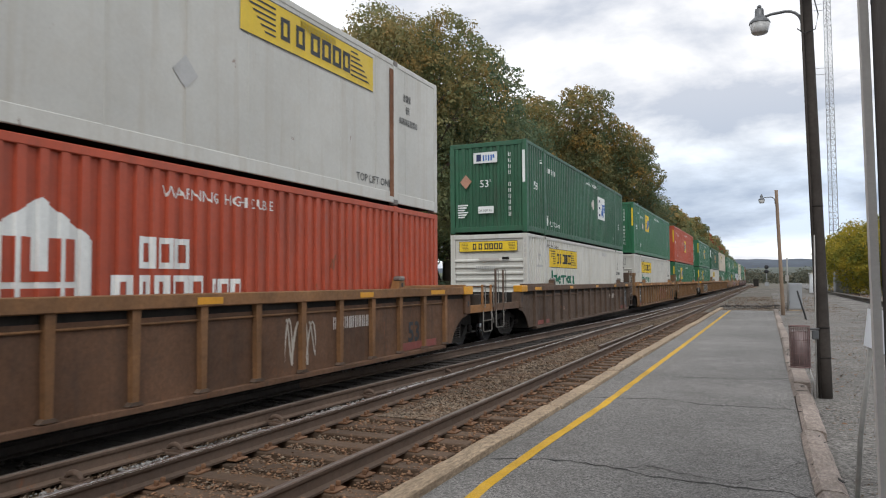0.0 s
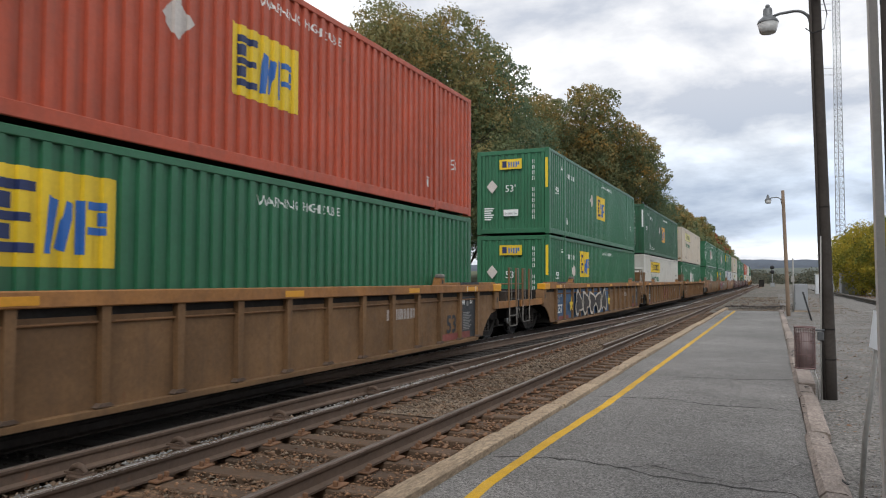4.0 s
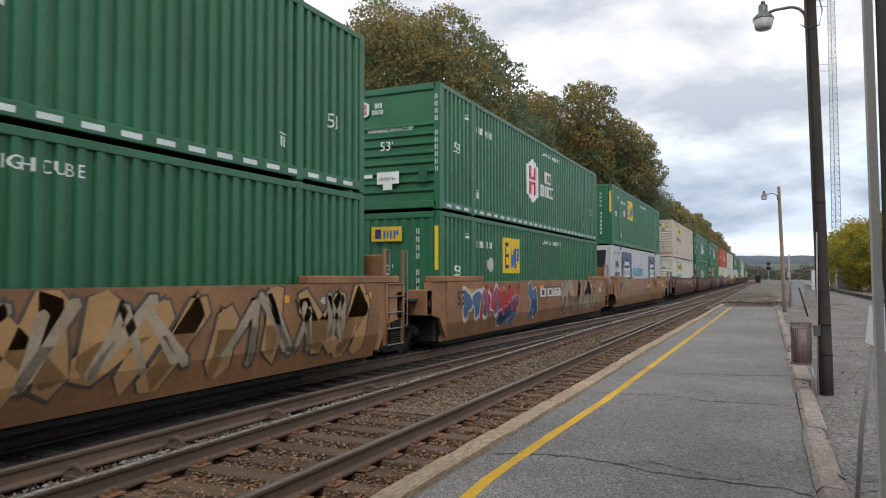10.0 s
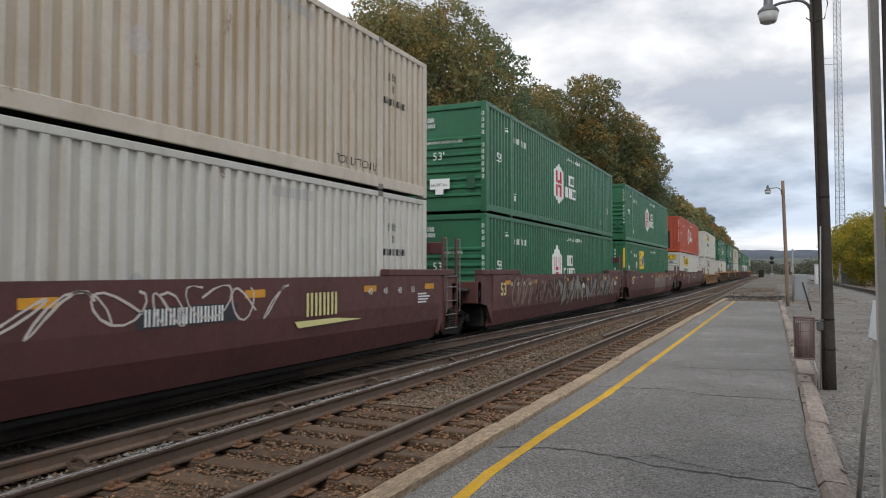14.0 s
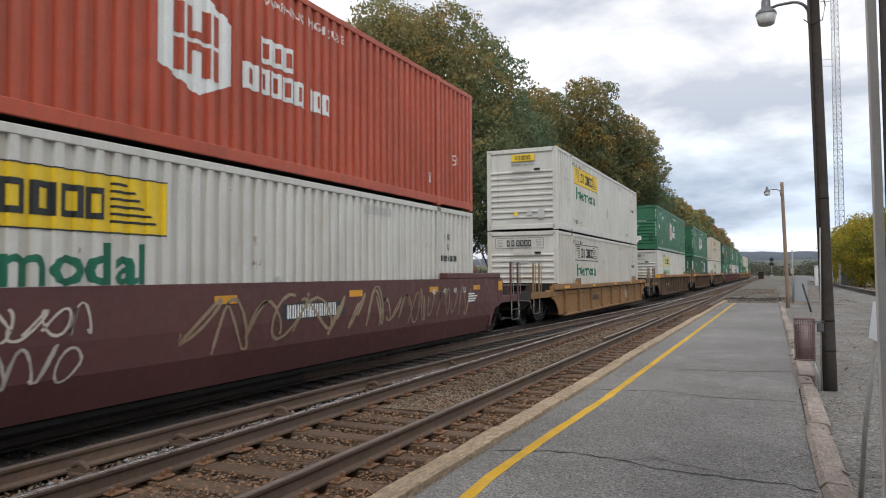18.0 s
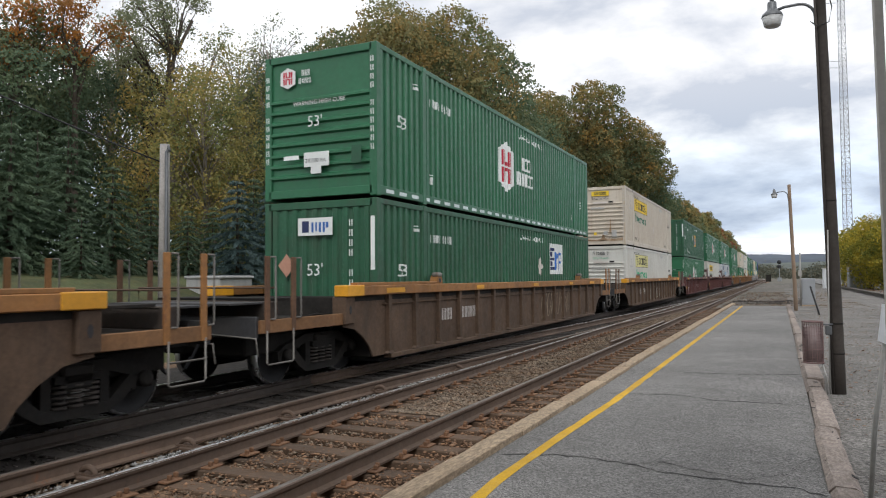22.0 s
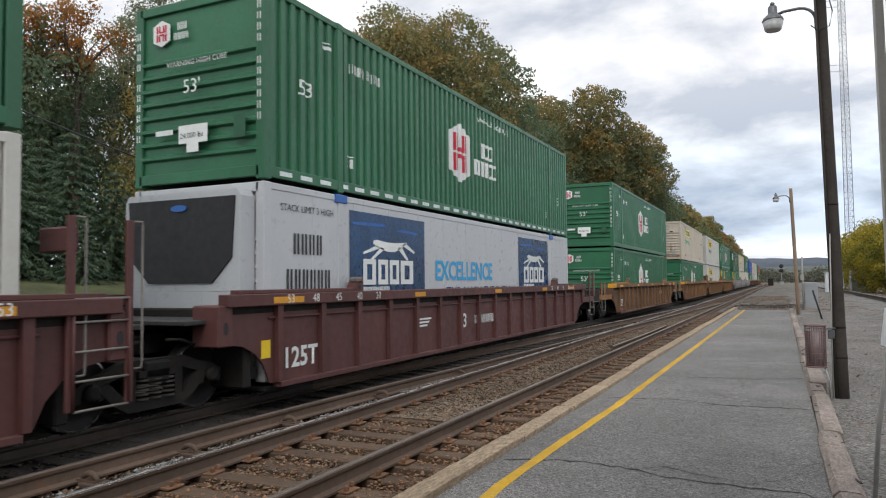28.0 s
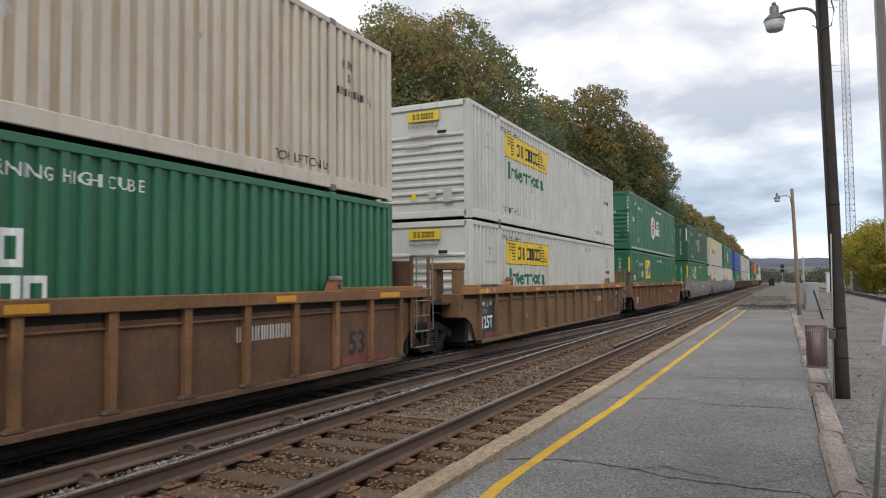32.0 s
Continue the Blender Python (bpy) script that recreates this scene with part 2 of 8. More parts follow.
MARK_GREEN = surface("dark_green_lettering", (0.012, 0.13, 0.075), 0.5, spots=0.1, bump=0.0)
MARK_MINT = surface("bright_green_lettering", (0.04, 0.33, 0.17), 0.5, spots=0.1, bump=0.0)
REFLECT = surface("white_reflective_tape", (0.62, 0.68, 0.66), 0.3, spots=0.2, bump=0.0)
PLACARD = surface("pale_placard", (0.55, 0.50, 0.46), 0.5, spots=0.2, bump=0.0)
PINK = surface("faded_brick_placard", (0.42, 0.22, 0.15), 0.5, spots=0.2, bump=0.0)
HUSKY_BROWN = surface("brown_well_car_paint", (0.150, 0.080, 0.046), 0.72, spots=0.4, streak=0.4, dirt=(0.045, 0.034, 0.028), dirt_amount=0.5, rust=0.2, spec=0.25, bump=0.12)
HUSKY_ORANGE = surface("ochre_well_car_paint", (0.188, 0.106, 0.050), 0.66, spec=0.25, spots=0.3, streak=0.32, dirt=(0.07, 0.045, 0.03), dirt_amount=0.35, rust=0.08, bump=0.1)
HUSKY_DARK = surface("dark_brown_well_car_paint", (0.104, 0.066, 0.043), 0.74, spec=0.25, spots=0.4, streak=0.35, dirt=(0.035, 0.028, 0.023), dirt_amount=0.4, rust=0.12, bump=0.12)
SILL_ORANGE = surface("worn_orange_sill_paint", (0.30, 0.135, 0.040), 0.62, spots=0.30, dirt=(0.06, 0.04, 0.028), dirt_amount=0.45, rust=0.2, bump=0.12)
SILL_DULL = surface("dull_orange_sill_paint", (0.225, 0.115, 0.052), 0.66, spots=0.35, dirt=(0.07, 0.045, 0.03), dirt_amount=0.5, rust=0.15, bump=0.1, spec=0.25)
MAROON = surface("maroon_well_car_paint", (0.100, 0.037, 0.033), 0.6, spots=0.18, streak=0.2, dirt=(0.045, 0.03, 0.027), dirt_amount=0.25, bump=0.08)
SMOOTH_BROWN = surface("scrawled_brown_car_paint", (0.285, 0.140, 0.062), 0.62, spots=0.3, streak=0.2, dirt=(0.07, 0.045, 0.03), dirt_amount=0.35, rust=0.1, bump=0.06)
SMOOTH_GREY = surface("grey_well_car_paint", (0.22, 0.20, 0.19), 0.65, spots=0.2, streak=0.25, dirt_amount=0.25, bump=0.06)
OLD_YELLOW = surface("old_yellow_well_car_paint", (0.25, 0.128, 0.040), 0.6, spots=0.25, streak=0.3, dirt=(0.07, 0.045, 0.03), dirt_amount=0.35, rust=0.15, bump=0.1)
FADED_STENCIL = surface("faded_grey_stencil", (0.22, 0.22, 0.21), 0.6, spots=0.3, bump=0.0)
STENCIL_BLACK = surface("black_data_panel", (0.03, 0.033, 0.037), 0.6, spots=0.25, bump=0.05)
YELLOW_TAPE = surface("orange_reflector_tape", (0.62, 0.29, 0.02), 0.4, spots=0.2, bump=0.0)
RUST_RED = surface("red_brown_faded_lettering", (0.20, 0.055, 0.045), 0.6, spots=0.3, bump=0.0)
TRUCK = surface("grimy_truck_steel", (0.024, 0.022, 0.020), 0.8, spots=0.4, dirt=(0.042, 0.033, 0.027), dirt_amount=0.45, bump=0.2, spec=0.15)
SPRING = surface("dusty_coil_spring", (0.062, 0.052, 0.045), 0.7, spots=0.3, bump=0.05, spec=0.3)
WHEEL = surface("wheel_steel", (0.022, 0.021, 0.021), 0.5, metal=0.0, spots=0.2, spec=0.12)
TREAD = surface("polished_wheel_rim", (0.55, 0.55, 0.55), 0.3, metal=1.0, spots=0.05)
GRAB = surface("dull_pale_grab_iron", (0.20, 0.185, 0.165), 0.55, metal=0.2, spots=0.3)
BARE_STEEL = surface("galvanised_handrail", (0.45, 0.44, 0.42), 0.4, metal=0.7, spots=0.2)
SCRAWL = (surface("pale_spray_paint", (0.50, 0.45, 0.38), 0.6, spots=0.2, bump=0.0),
          surface("black_spray_paint", (0.03, 0.025, 0.022), 0.6, spots=0.2, bump=0.0),
          surface("tan_spray_paint", (0.42, 0.24, 0.10), 0.6, spots=0.2, bump=0.0),
          surface("blue_spray_paint", (0.045, 0.10, 0.19), 0.6, spots=0.25, bump=0.0),
          surface("pink_spray_paint", (0.50, 0.22, 0.13), 0.6, spots=0.2, bump=0.0),
          surface("grey_spray_paint", (0.24, 0.23, 0.21), 0.6, spots=0.2, bump=0.0))
GREY_EDGE = surface("charcoal_spray_paint", (0.075, 0.062, 0.052), 0.65, spots=0.3, bump=0.0)
FADED_TAN = surface("worn_tan-grey_spray", (0.33, 0.27, 0.19), 0.65, spots=0.35, dirt=(0.22, 0.13, 0.07), dirt_amount=0.6, bump=0.0)
GREY_BLUE = surface("grey-blue_spray", (0.17, 0.215, 0.21), 0.65, spots=0.3, bump=0.0)
CLAY = surface("clay-orange_spray", (0.36, 0.155, 0.075), 0.65, spots=0.3, bump=0.0)
FADED_PINK = surface("faded_pink_spray", (0.34, 0.185, 0.120), 0.65, spots=0.25, dirt=(0.22, 0.11, 0.05), dirt_amount=0.4, bump=0.0)
FADED_RED = surface("faded_red_spray", (0.29, 0.095, 0.065), 0.65, spots=0.25, bump=0.0)
FADED_PALE = surface("worn_pale_spray", (0.27, 0.215, 0.145), 0.65, spots=0.35, dirt=(0.22, 0.11, 0.05), dirt_amount=0.7, bump=0.0)
RAIL_SIDE = surface("rusty_rail_web", (0.108, 0.072, 0.051), 0.8, spots=0.3, rust=0.2, bump=0.2)
RAIL_TOP = surface("dull_rail_head", (0.20, 0.17, 0.15), 0.42, metal=0.6, spots=0.25, bump=0.05)
RAIL_BRIGHT = surface("polished_rail_head", (0.70, 0.70, 0.70), 0.30, metal=0.9, spots=0.15, bump=0.02)
# main-line tie and rail: oil, plus the shade under the train painted in
OILY_SHADE_TIE = surface("oily_tie_with_shade", (0.030, 0.024, 0.020), 0.85, spots=0.4, bump=0.5, bump_scale=25)
OILY_SHADE_RAIL = surface("oily_rail_web_with_shade", (0.046, 0.034, 0.027), 0.75, spots=0.3, rust=0.1, bump=0.2)
TIE = surface("weathered_oak_tie", (0.100, 0.066, 0.043), 0.9, spots=0.4, streak=0.1, dirt=(0.12, 0.062, 0.03), dirt_amount=0.4, bump=0.5, bump_scale=25)
PLATE = surface("rusty_tie_plate", (0.175, 0.090, 0.047), 0.8, spots=0.4, rust=0.3, bump=0.2)
BALLAST = surface("ballast_bed", (0.160, 0.098, 0.058), 0.95, spots=0.5, grain=26, dirt=(0.13, 0.065, 0.03), dirt_amount=0.5, bump=1.0, bump_scale=22, speck=0.3, speck_scale=20, chips=0.55, chip_scale=30)
RUST_STONE = surface("rust-stained_ballast_stone", (0.215, 0.118, 0.064), 0.9, spots=0.35, dirt=(0.13, 0.105, 0.085), dirt_amount=0.7, island=0.45, bump=0.2)
STONE = surface("ballast_stone", (0.180, 0.138, 0.100), 0.9, spots=0.35, dirt=(0.18, 0.095, 0.045), dirt_amount=0.6, island=0.45, bump=0.2)
PALE_STONE = surface("pale_fresh_ballast", (0.27, 0.265, 0.25), 0.9, spots=0.3, island=0.4, bump=0.2)
ASPHALT = surface("worn_platform_asphalt", (0.176, 0.169, 0.160), 0.88, spots=0.34, grain=24, dirt=(0.125, 0.118, 0.110), dirt_amount=0.5, bump=0.9, bump_scale=110, big=0.35, spec=0.3, speck=0.3, speck_scale=40, chips=0.6, chip_scale=105)
CRACK = surface("crack_dirt", (0.03, 0.028, 0.026), 0.95, bump=0.3)
KERB = surface("concrete_platform_kerb", (0.335, 0.252, 0.168), 0.9, spots=0.28, grain=30, dirt=(0.12, 0.08, 0.05), dirt_amount=0.5, bump=0.8, bump_scale=45, speck=0.25, speck_scale=30, chips=0.14, chip_scale=80)
LINE = surface("yellow_platform_line", (0.52, 0.30, 0.010), 0.75, spots=0.22, grain=60, dirt=(0.16, 0.12, 0.06), dirt_amount=0.35, bump=0.4, bump_scale=110, speck=0.18, speck_scale=95)
TIMBER = surface("weathered_timber_kerb", (0.25, 0.205, 0.175), 0.9, spots=0.35, dirt=(0.07, 0.05, 0.04), dirt_amount=0.5, bump=0.7, bump_scale=18, speck=0.3, speck_scale=40)
# oily bed and stones, blackened further to stand in for the train's shade
OILY_SHADE_BED = surface("oily_ballast_with_shade", (0.022, 0.018, 0.015), 0.9, spots=0.5, grain=26, dirt=(0.042, 0.03, 0.02), dirt_amount=0.4, bump=1.0, bump_scale=22, speck=0.4, speck_scale=45)
DIRT_SHADE_STONE = surface("dirt_and_shade_dark_stone", (0.036, 0.029, 0.024), 0.85, spots=0.35, island=0.5, bump=0.2)
DECK = surface("slate-grey_deck_plate", (0.040, 0.040, 0.042), 0.7, spots=0.35, dirt=(0.07, 0.055, 0.042), dirt_amount=0.4, bump=0.1)
GRIME = surface("grimy_deck_plate", (0.050, 0.040, 0.033), 0.75, spots=0.35, dirt=(0.10, 0.055, 0.03), dirt_amount=0.4, rust=0.1, bump=0.15)
GRAVEL = surface("grey_gravel_lot", (0.160, 0.150, 0.137), 0.95, spots=0.35, grain=25, dirt=(0.11, 0.095, 0.08), dirt_amount=0.4, bump=1.0, bump_scale=45, speck=0.3, speck_scale=25, chips=0.55, chip_scale=42)
YARD = surface("brown-grey_yard_dirt", (0.125, 0.112, 0.094), 0.95, spots=0.4, grain=8, big=0.25, dirt=(0.07, 0.058, 0.045), dirt_amount=0.6, bump=1.0, bump_scale=30, speck=0.3, speck_scale=18, chips=0.5, chip_scale=26)
EARTH = surface("far_ground", (0.115, 0.105, 0.080), 0.95, spots=0.4, big=0.08, grain=2.0, bump=0.6, bump_scale=6)
LAWN = surface("autumn_lawn", (0.060, 0.072, 0.026), 0.95, spots=0.4, grain=12, dirt=(0.16, 0.12, 0.04), dirt_amount=0.4, bump=0.8, bump_scale=30)
FIELD_BLUE = surface("deep_sea-blue_panel", (0.010, 0.048, 0.125), 0.3, spots=0.45, grain=3.0, big=0.5, bump=0.0)
RUSTY_TANK = surface("rust_brown_tank", (0.135, 0.062, 0.040), 0.7, spots=0.4, rust=0.2, dirt_amount=0.3)
POLE = surface("weathered_utility_pole", (0.040, 0.033, 0.028), 0.9, spots=0.4, streak=0.45, dirt=(0.022, 0.018, 0.015), bump=0.6, bump_scale=14)
POLE_FAR = surface("brown_lamp_pole", (0.24, 0.17, 0.12), 0.9, spots=0.3, streak=0.35, bump=0.5, bump_scale=14)
POLE_GREY = surface("silvered_utility_pole", (0.30, 0.28, 0.26), 0.9, spots=0.3, streak=0.4, dirt=(0.11, 0.10, 0.09), bump=0.5, bump_scale=14)
LAMP_METAL = surface("grey_lamp_housing", (0.14, 0.145, 0.15), 0.45, metal=0.5, spots=0.2)
LAMP_GLASS = surface("frosted_lamp_refractor", (0.42, 0.42, 0.41), 0.3, spots=0.12)
BASKET = surface("rusty_red_wire_basket", (0.17, 0.105, 0.10), 0.7, spots=0.35, rust=0.2)
SIGN_WHITE = surface("white_sign_board", (0.75, 0.77, 0.80), 0.5, spots=0.05)
POST_GREY = surface("grey_sign_post", (0.29, 0.28, 0.26), 0.7, spots=0.3)
WALL_TRIM = surface("grey_painted_trim", (0.52, 0.50, 0.47), 0.7, spots=0.12, grain=60, bump=0.3)
WALL_BROWN = surface("dark_brown_station_wall", (0.060, 0.050, 0.042), 0.8, spots=0.2, bump=0.3)
TOWER_STEEL = surface("galvanised_lattice_steel", (0.30, 0.31, 0.33), 0.5, metal=0.5, spots=0.2)
CABINET = surface("silver_signal_cabinet", (0.30, 0.31, 0.32), 0.5, metal=0.4, spots=0.12)
SIGNAL_BLACK = surface("black_signal_paint", (0.02, 0.02, 0.022), 0.6)
BARK = surface("grey_brown_bark", (0.085, 0.066, 0.050), 0.95, spots=0.4, bump=0.9, bump_scale=9)
BARK_PALE = surface("pale_bark", (0.22, 0.19, 0.16), 0.95, spots=0.35, bump=0.7, bump_scale=9)
# the haze over the far hill is mixed into this blue-grey colour
HILL = surface("wooded_hill_tinted_for_haze", (0.075, 0.092, 0.118), 1.0, spots=0.3, big=0.004, grain=0.03, bump=0.0)
WOODS = surface("far_woods", (0.085, 0.098, 0.082), 1.0, spots=0.4, big=0.05, grain=0.4, bump=0.0)
LEAF_OLIVE = foliage("olive_autumn_leaves", ((0.100, 0.132, 0.070), (0.150, 0.180, 0.085), (0.235, 0.210, 0.088), (0.36, 0.235, 0.082)), tip=0.20)
LEAF_DARK = foliage("dark_green_leaves", ((0.070, 0.112, 0.072), (0.100, 0.150, 0.088), (0.142, 0.178, 0.092), (0.22, 0.195, 0.085)), tip=0.18)
LEAF_RUST = foliage("rust_tipped_leaves", ((0.074, 0.108, 0.060), (0.118, 0.150, 0.074), (0.200, 0.185, 0.078), (0.40, 0.245, 0.070)), tip=0.20)
LEAF_GOLD = foliage("golden_leaves", ((0.10, 0.15, 0.07), (0.22, 0.24, 0.09), (0.40, 0.32, 0.105), (0.52, 0.32, 0.095)))
LEAF_GREY = foliage("grey_green_leaves", ((0.11, 0.14, 0.085), (0.165, 0.19, 0.11), (0.22, 0.235, 0.13), (0.29, 0.26, 0.13)))
LEAF_YELLOW = foliage("yellow_green_leaves", ((0.075, 0.10, 0.024), (0.19, 0.20, 0.035), (0.42, 0.33, 0.04), (0.52, 0.38, 0.05)))
LEAF_SCARLET = foliage("scarlet_leaves", ((0.14, 0.035, 0.025), (0.28, 0.045, 0.03), (0.38, 0.07, 0.04), (0.40, 0.13, 0.05)))
NEEDLE = foliage("dark_spruce_needles", ((0.056, 0.092, 0.058), (0.085, 0.130, 0.080), (0.120, 0.168, 0.100), (0.150, 0.190, 0.110)))
NEEDLE_BLUE = foliage("blue_spruce_needles", ((0.045, 0.078, 0.076), (0.075, 0.118, 0.114), (0.105, 0.155, 0.150), (0.125, 0.175, 0.165)))


# ---- mesh helpers ----
def add_box(bm, x0, x1, y0, y1, z0, z1):
    v = [bm.verts.new((x, y, z)) for x in (x0, x1) for y in (y0, y1) for z in (z0, z1)]
    for f in ((0, 1, 3, 2), (4, 6, 7, 5), (0, 4, 5, 1), (2, 3, 7, 6), (0, 2, 6, 4), (1, 5, 7, 3)):
        bm.faces.new([v[i] for i in f])


def box(*sizes):
    bm = bmesh.new()
    add_box(bm, *sizes)
    return bm


def soft_box(x0, x1, y0, y1, z0, z1, bevel=0.01):
    bm = box(x0, x1, y0, y1, z0, z1)
    bmesh.ops.bevel(bm, geom=bm.edges[:], offset=bevel, segments=1, affect="EDGES")
    return bm


def add_prism(bm, outline, axis, lo, hi):
    """An outline of pairs, drawn out along an axis from lo to hi."""
    def spot(p, w):
        return {"x": (w, p[0], p[1]), "y": (p[0], w, p[1]), "z": (p[0], p[1], w)}[axis]
    one = [bm.verts.new(spot(p, lo)) for p in outline]
    two = [bm.verts.new(spot(p, hi)) for p in outline]
    bm.faces.new(one)
    bm.faces.new(two[::-1])
    k = len(outline)
    for i in range(k):
        bm.faces.new((one[i], two[i], two[(i + 1) % k], one[(i + 1) % k]))


def prism(outline, axis, lo, hi):
    bm = bmesh.new()
    add_prism(bm, outline, axis, lo, hi)
    bmesh.ops.recalc_face_normals(bm, faces=bm.faces[:])
    return bm


def add_tube(bm, points, radius, sides=8, caps=True):
    """A round bar along points; radius is one number or one for each point."""
    points = [Vector(p) for p in points]
    radii = radius if isinstance(radius, (list, tuple)) else [radius] * len(points)
    rings = []
    for i, p in enumerate(points):
        d = (points[min(i + 1, len(points) - 1)] - points[max(i - 1, 0)]).normalized()
        side = d.cross(Vector((0, 0, 1)) if abs(d.z) < 0.9 else Vector((1, 0, 0))).normalized()
        up = side.cross(d)
        rings.append([bm.verts.new(p + radii[i] * (math.cos(2 * math.pi * k / sides) * side + math.sin(2 * math.pi * k / sides) * up)) for k in range(sides)])
    for r0, r1 in zip(rings, rings[1:]):
        for k in range(sides):
            f = bm.faces.new((r0[k], r0[(k + 1) % sides], r1[(k + 1) % sides], r1[k]))
            f.smooth = sides > 5
    if caps:
        bm.faces.new(rings[0][::-1])
        bm.faces.new(rings[-1])


def tube(points, radius, sides=8):
    bm = bmesh.new()
    add_tube(bm, points, radius, sides)
    return bm


def add_lathe(bm, profile, axis="x", sides=24, centre=(0, 0, 0), caps=True):
    """A profile of (radius, height) pairs turned about an axis."""
    rings = []
    for r, h in profile:
        ring = []
        for k in range(sides):
            a = 2 * math.pi * k / sides
            c, s = r * math.cos(a), r * math.sin(a)
            p = {"x": (h, c, s), "z": (c, s, h), "y": (c, h, s)}[axis]
            ring.append(bm.verts.new(Vector(p) + Vector(centre)))
        rings.append(ring)
    for r0, r1 in zip(rings, rings[1:]):
        for k in range(sides):
            f = bm.faces.new((r0[k], r0[(k + 1) % sides], r1[(k + 1) % sides], r1[k]))
            f.smooth = True
    if caps:
        bm.faces.new(rings[0][::-1])
        bm.faces.new(rings[-1])


def lathe(profile, axis="x", sides=24, centre=(0, 0, 0), caps=True):
    bm = bmesh.new()
    add_lathe(bm, profile, axis, sides, centre, caps)
    bmesh.ops.recalc_face_normals(bm, faces=bm.faces[:])
    return bm


def mesh_of(name, bm, material):
    me = bpy.data.meshes.new(name)
    bm.to_mesh(me)
    bm.free()
    me.materials.append(material)
    return me


def part(name, bm, material, parent, label=""):
    ob = new(name, mesh_of(name, bm, material))
    ob.parent = parent
    return tagged(ob, label, kind="stuff" if name in ("code_number", "data_plate", "data_text", "reflective_tape", "name_mark", "name_line", "scrawl", "notice", "lift_notice", "stack_notice", "warning_strip") else "")


def same(name, mesh, parent, m=None, label=""):
    """One more part that shares a mesh."""
    ob = new(name, mesh)
    ob.parent = parent
    if m is not None:
        ob.matrix_basis = m
    return tagged(ob, label)


def thing(name, label, category, m=None, group="", kind=""):
    ob = new(name)
    ob.empty_display_size = 0.2
    if m is not None:
        ob.matrix_basis = m
    return tagged(ob, label, category, group, kind)


def raw(name, verts, faces, material, parent=None):
    """A mesh from arrays."""
    me = bpy.data.meshes.new(name)
    verts = np.asarray(verts, dtype=np.float32).reshape(-1, 3)
    faces = np.asarray(faces, dtype=np.int32)
    n, k = faces.shape
    me.vertices.add(len(verts))
    me.vertices.foreach_set("co", verts.ravel())
    me.loops.add(n * k)
    me.loops.foreach_set("vertex_index", faces.ravel())
    me.polygons.add(n)
    me.polygons.foreach_set("loop_start", np.arange(0, n * k, k, dtype=np.int32))
    me.polygons.foreach_set("loop_total", np.full(n, k, dtype=np.int32))
    me.update(calc_edges=True)
    me.materials.append(material)
    ob = new(name, me)
    ob.parent = parent
    return ob


def letters(text, height, bold=0.0, spread=1.0):
    """A flat bmesh of a word in the built-in font: x to the right, y up, from the origin."""
    cu = bpy.data.curves.new("word", "FONT")
    cu.body, cu.size, cu.offset, cu.space_character, cu.resolution_u = text, height * 1.37, bold, spread, 2
    tmp = bpy.data.objects.new("word", cu)
    scene.collection.objects.link(tmp)
    me = bpy.data.meshes.new_from_object(tmp.evaluated_get(bpy.context.evaluated_depsgraph_get()))
    bm = bmesh.new()
    bm.from_mesh(me)
    bpy.data.objects.remove(tmp)
    bpy.data.curves.remove(cu)
    bpy.data.meshes.remove(me)
    return bm


def fitted(text, x0, x1, z0, z1, bold=0.0):
    """A word scaled to fill a field."""
    bm = letters(text, z1 - z0, bold)
    xs, zs = [v.co.x for v in bm.verts], [v.co.y for v in bm.verts]
    for v in bm.verts:
        v.co.x = x0 + (v.co.x - min(xs)) / (max(xs) - min(xs)) * (x1 - x0)
        v.co.y = z0 + (v.co.y - min(zs)) / (max(zs) - min(zs)) * (z1 - z0)
    return bm


def shape(*polygons):
    """A flat bmesh out of polygons of (x, y)."""
    bm = bmesh.new()
    for poly in polygons:
        bm.faces.new([bm.verts.new((x, y, 0)) for x, y in poly])
    return bm


def rect(x0, y0, x1, y1):
    return ((x0, y0), (x1, y0), (x1, y1), (x0, y1))


def word_bars(widths, height, gap=0.25, x=0.0, y=0.0):
    """Plain upright bars in place of a name, one for each letter."""
    out, unit = [], height * 0.62
    for w in widths:
        full = w * unit * (1 - gap)
        out += [rect(x, y, x + full * 0.36, y + height), rect(x + full * 0.64, y, x + full, y + height)] if w > 0.55 and height > 0.1 else [rect(x, y, x + full, y + height)]
        x += w * unit
    return out


def name_shape(widths, x, y, height, length):
    """Plain hollow blocks where a painted name stands, one for each letter."""
    out, unit = [], length / sum(widths)
    for w in widths:
        a, b = x, x + w * unit * 0.84
        if w >= 0.45:
            t = (b - a) * 0.30
            out += [rect(a, y, a + t, y + height), rect(b - t, y, b, y + height), rect(a + t, y, b - t, y + height * 0.20), rect(a + t, y + height * 0.80, b - t, y + height)]
        x += w * unit
    return out


def moved(bm, dx, dy, sx=1.0):
    for v in bm.verts:
        v.co.x, v.co.y = v.co.x * sx + dx, v.co.y + dy
    return bm


# ---- containers: 53 feet, high cube ----
HALF, WIDE, TALL = 8.075, 1.295, 2.89
PITCH, DEPTH, LIFT = 0.245, 0.042, 6.095
CREST = WIDE - 0.012
BREAKS = []
yy = -HALF + 0.16
while yy < HALF - 0.2:
    BREAKS += [(yy, CREST), (yy + 0.100, CREST), (yy + 0.114, CREST - DEPTH), (yy + 0.231, CREST - DEPTH)]
    yy += PITCH
BREAKS.append((HALF - 0.16, CREST))
BY = [b[0] for b in BREAKS]
BX = [b[1] for b in BREAKS]


def side_depth(y):
    return float(np.interp(y, BY, BX))


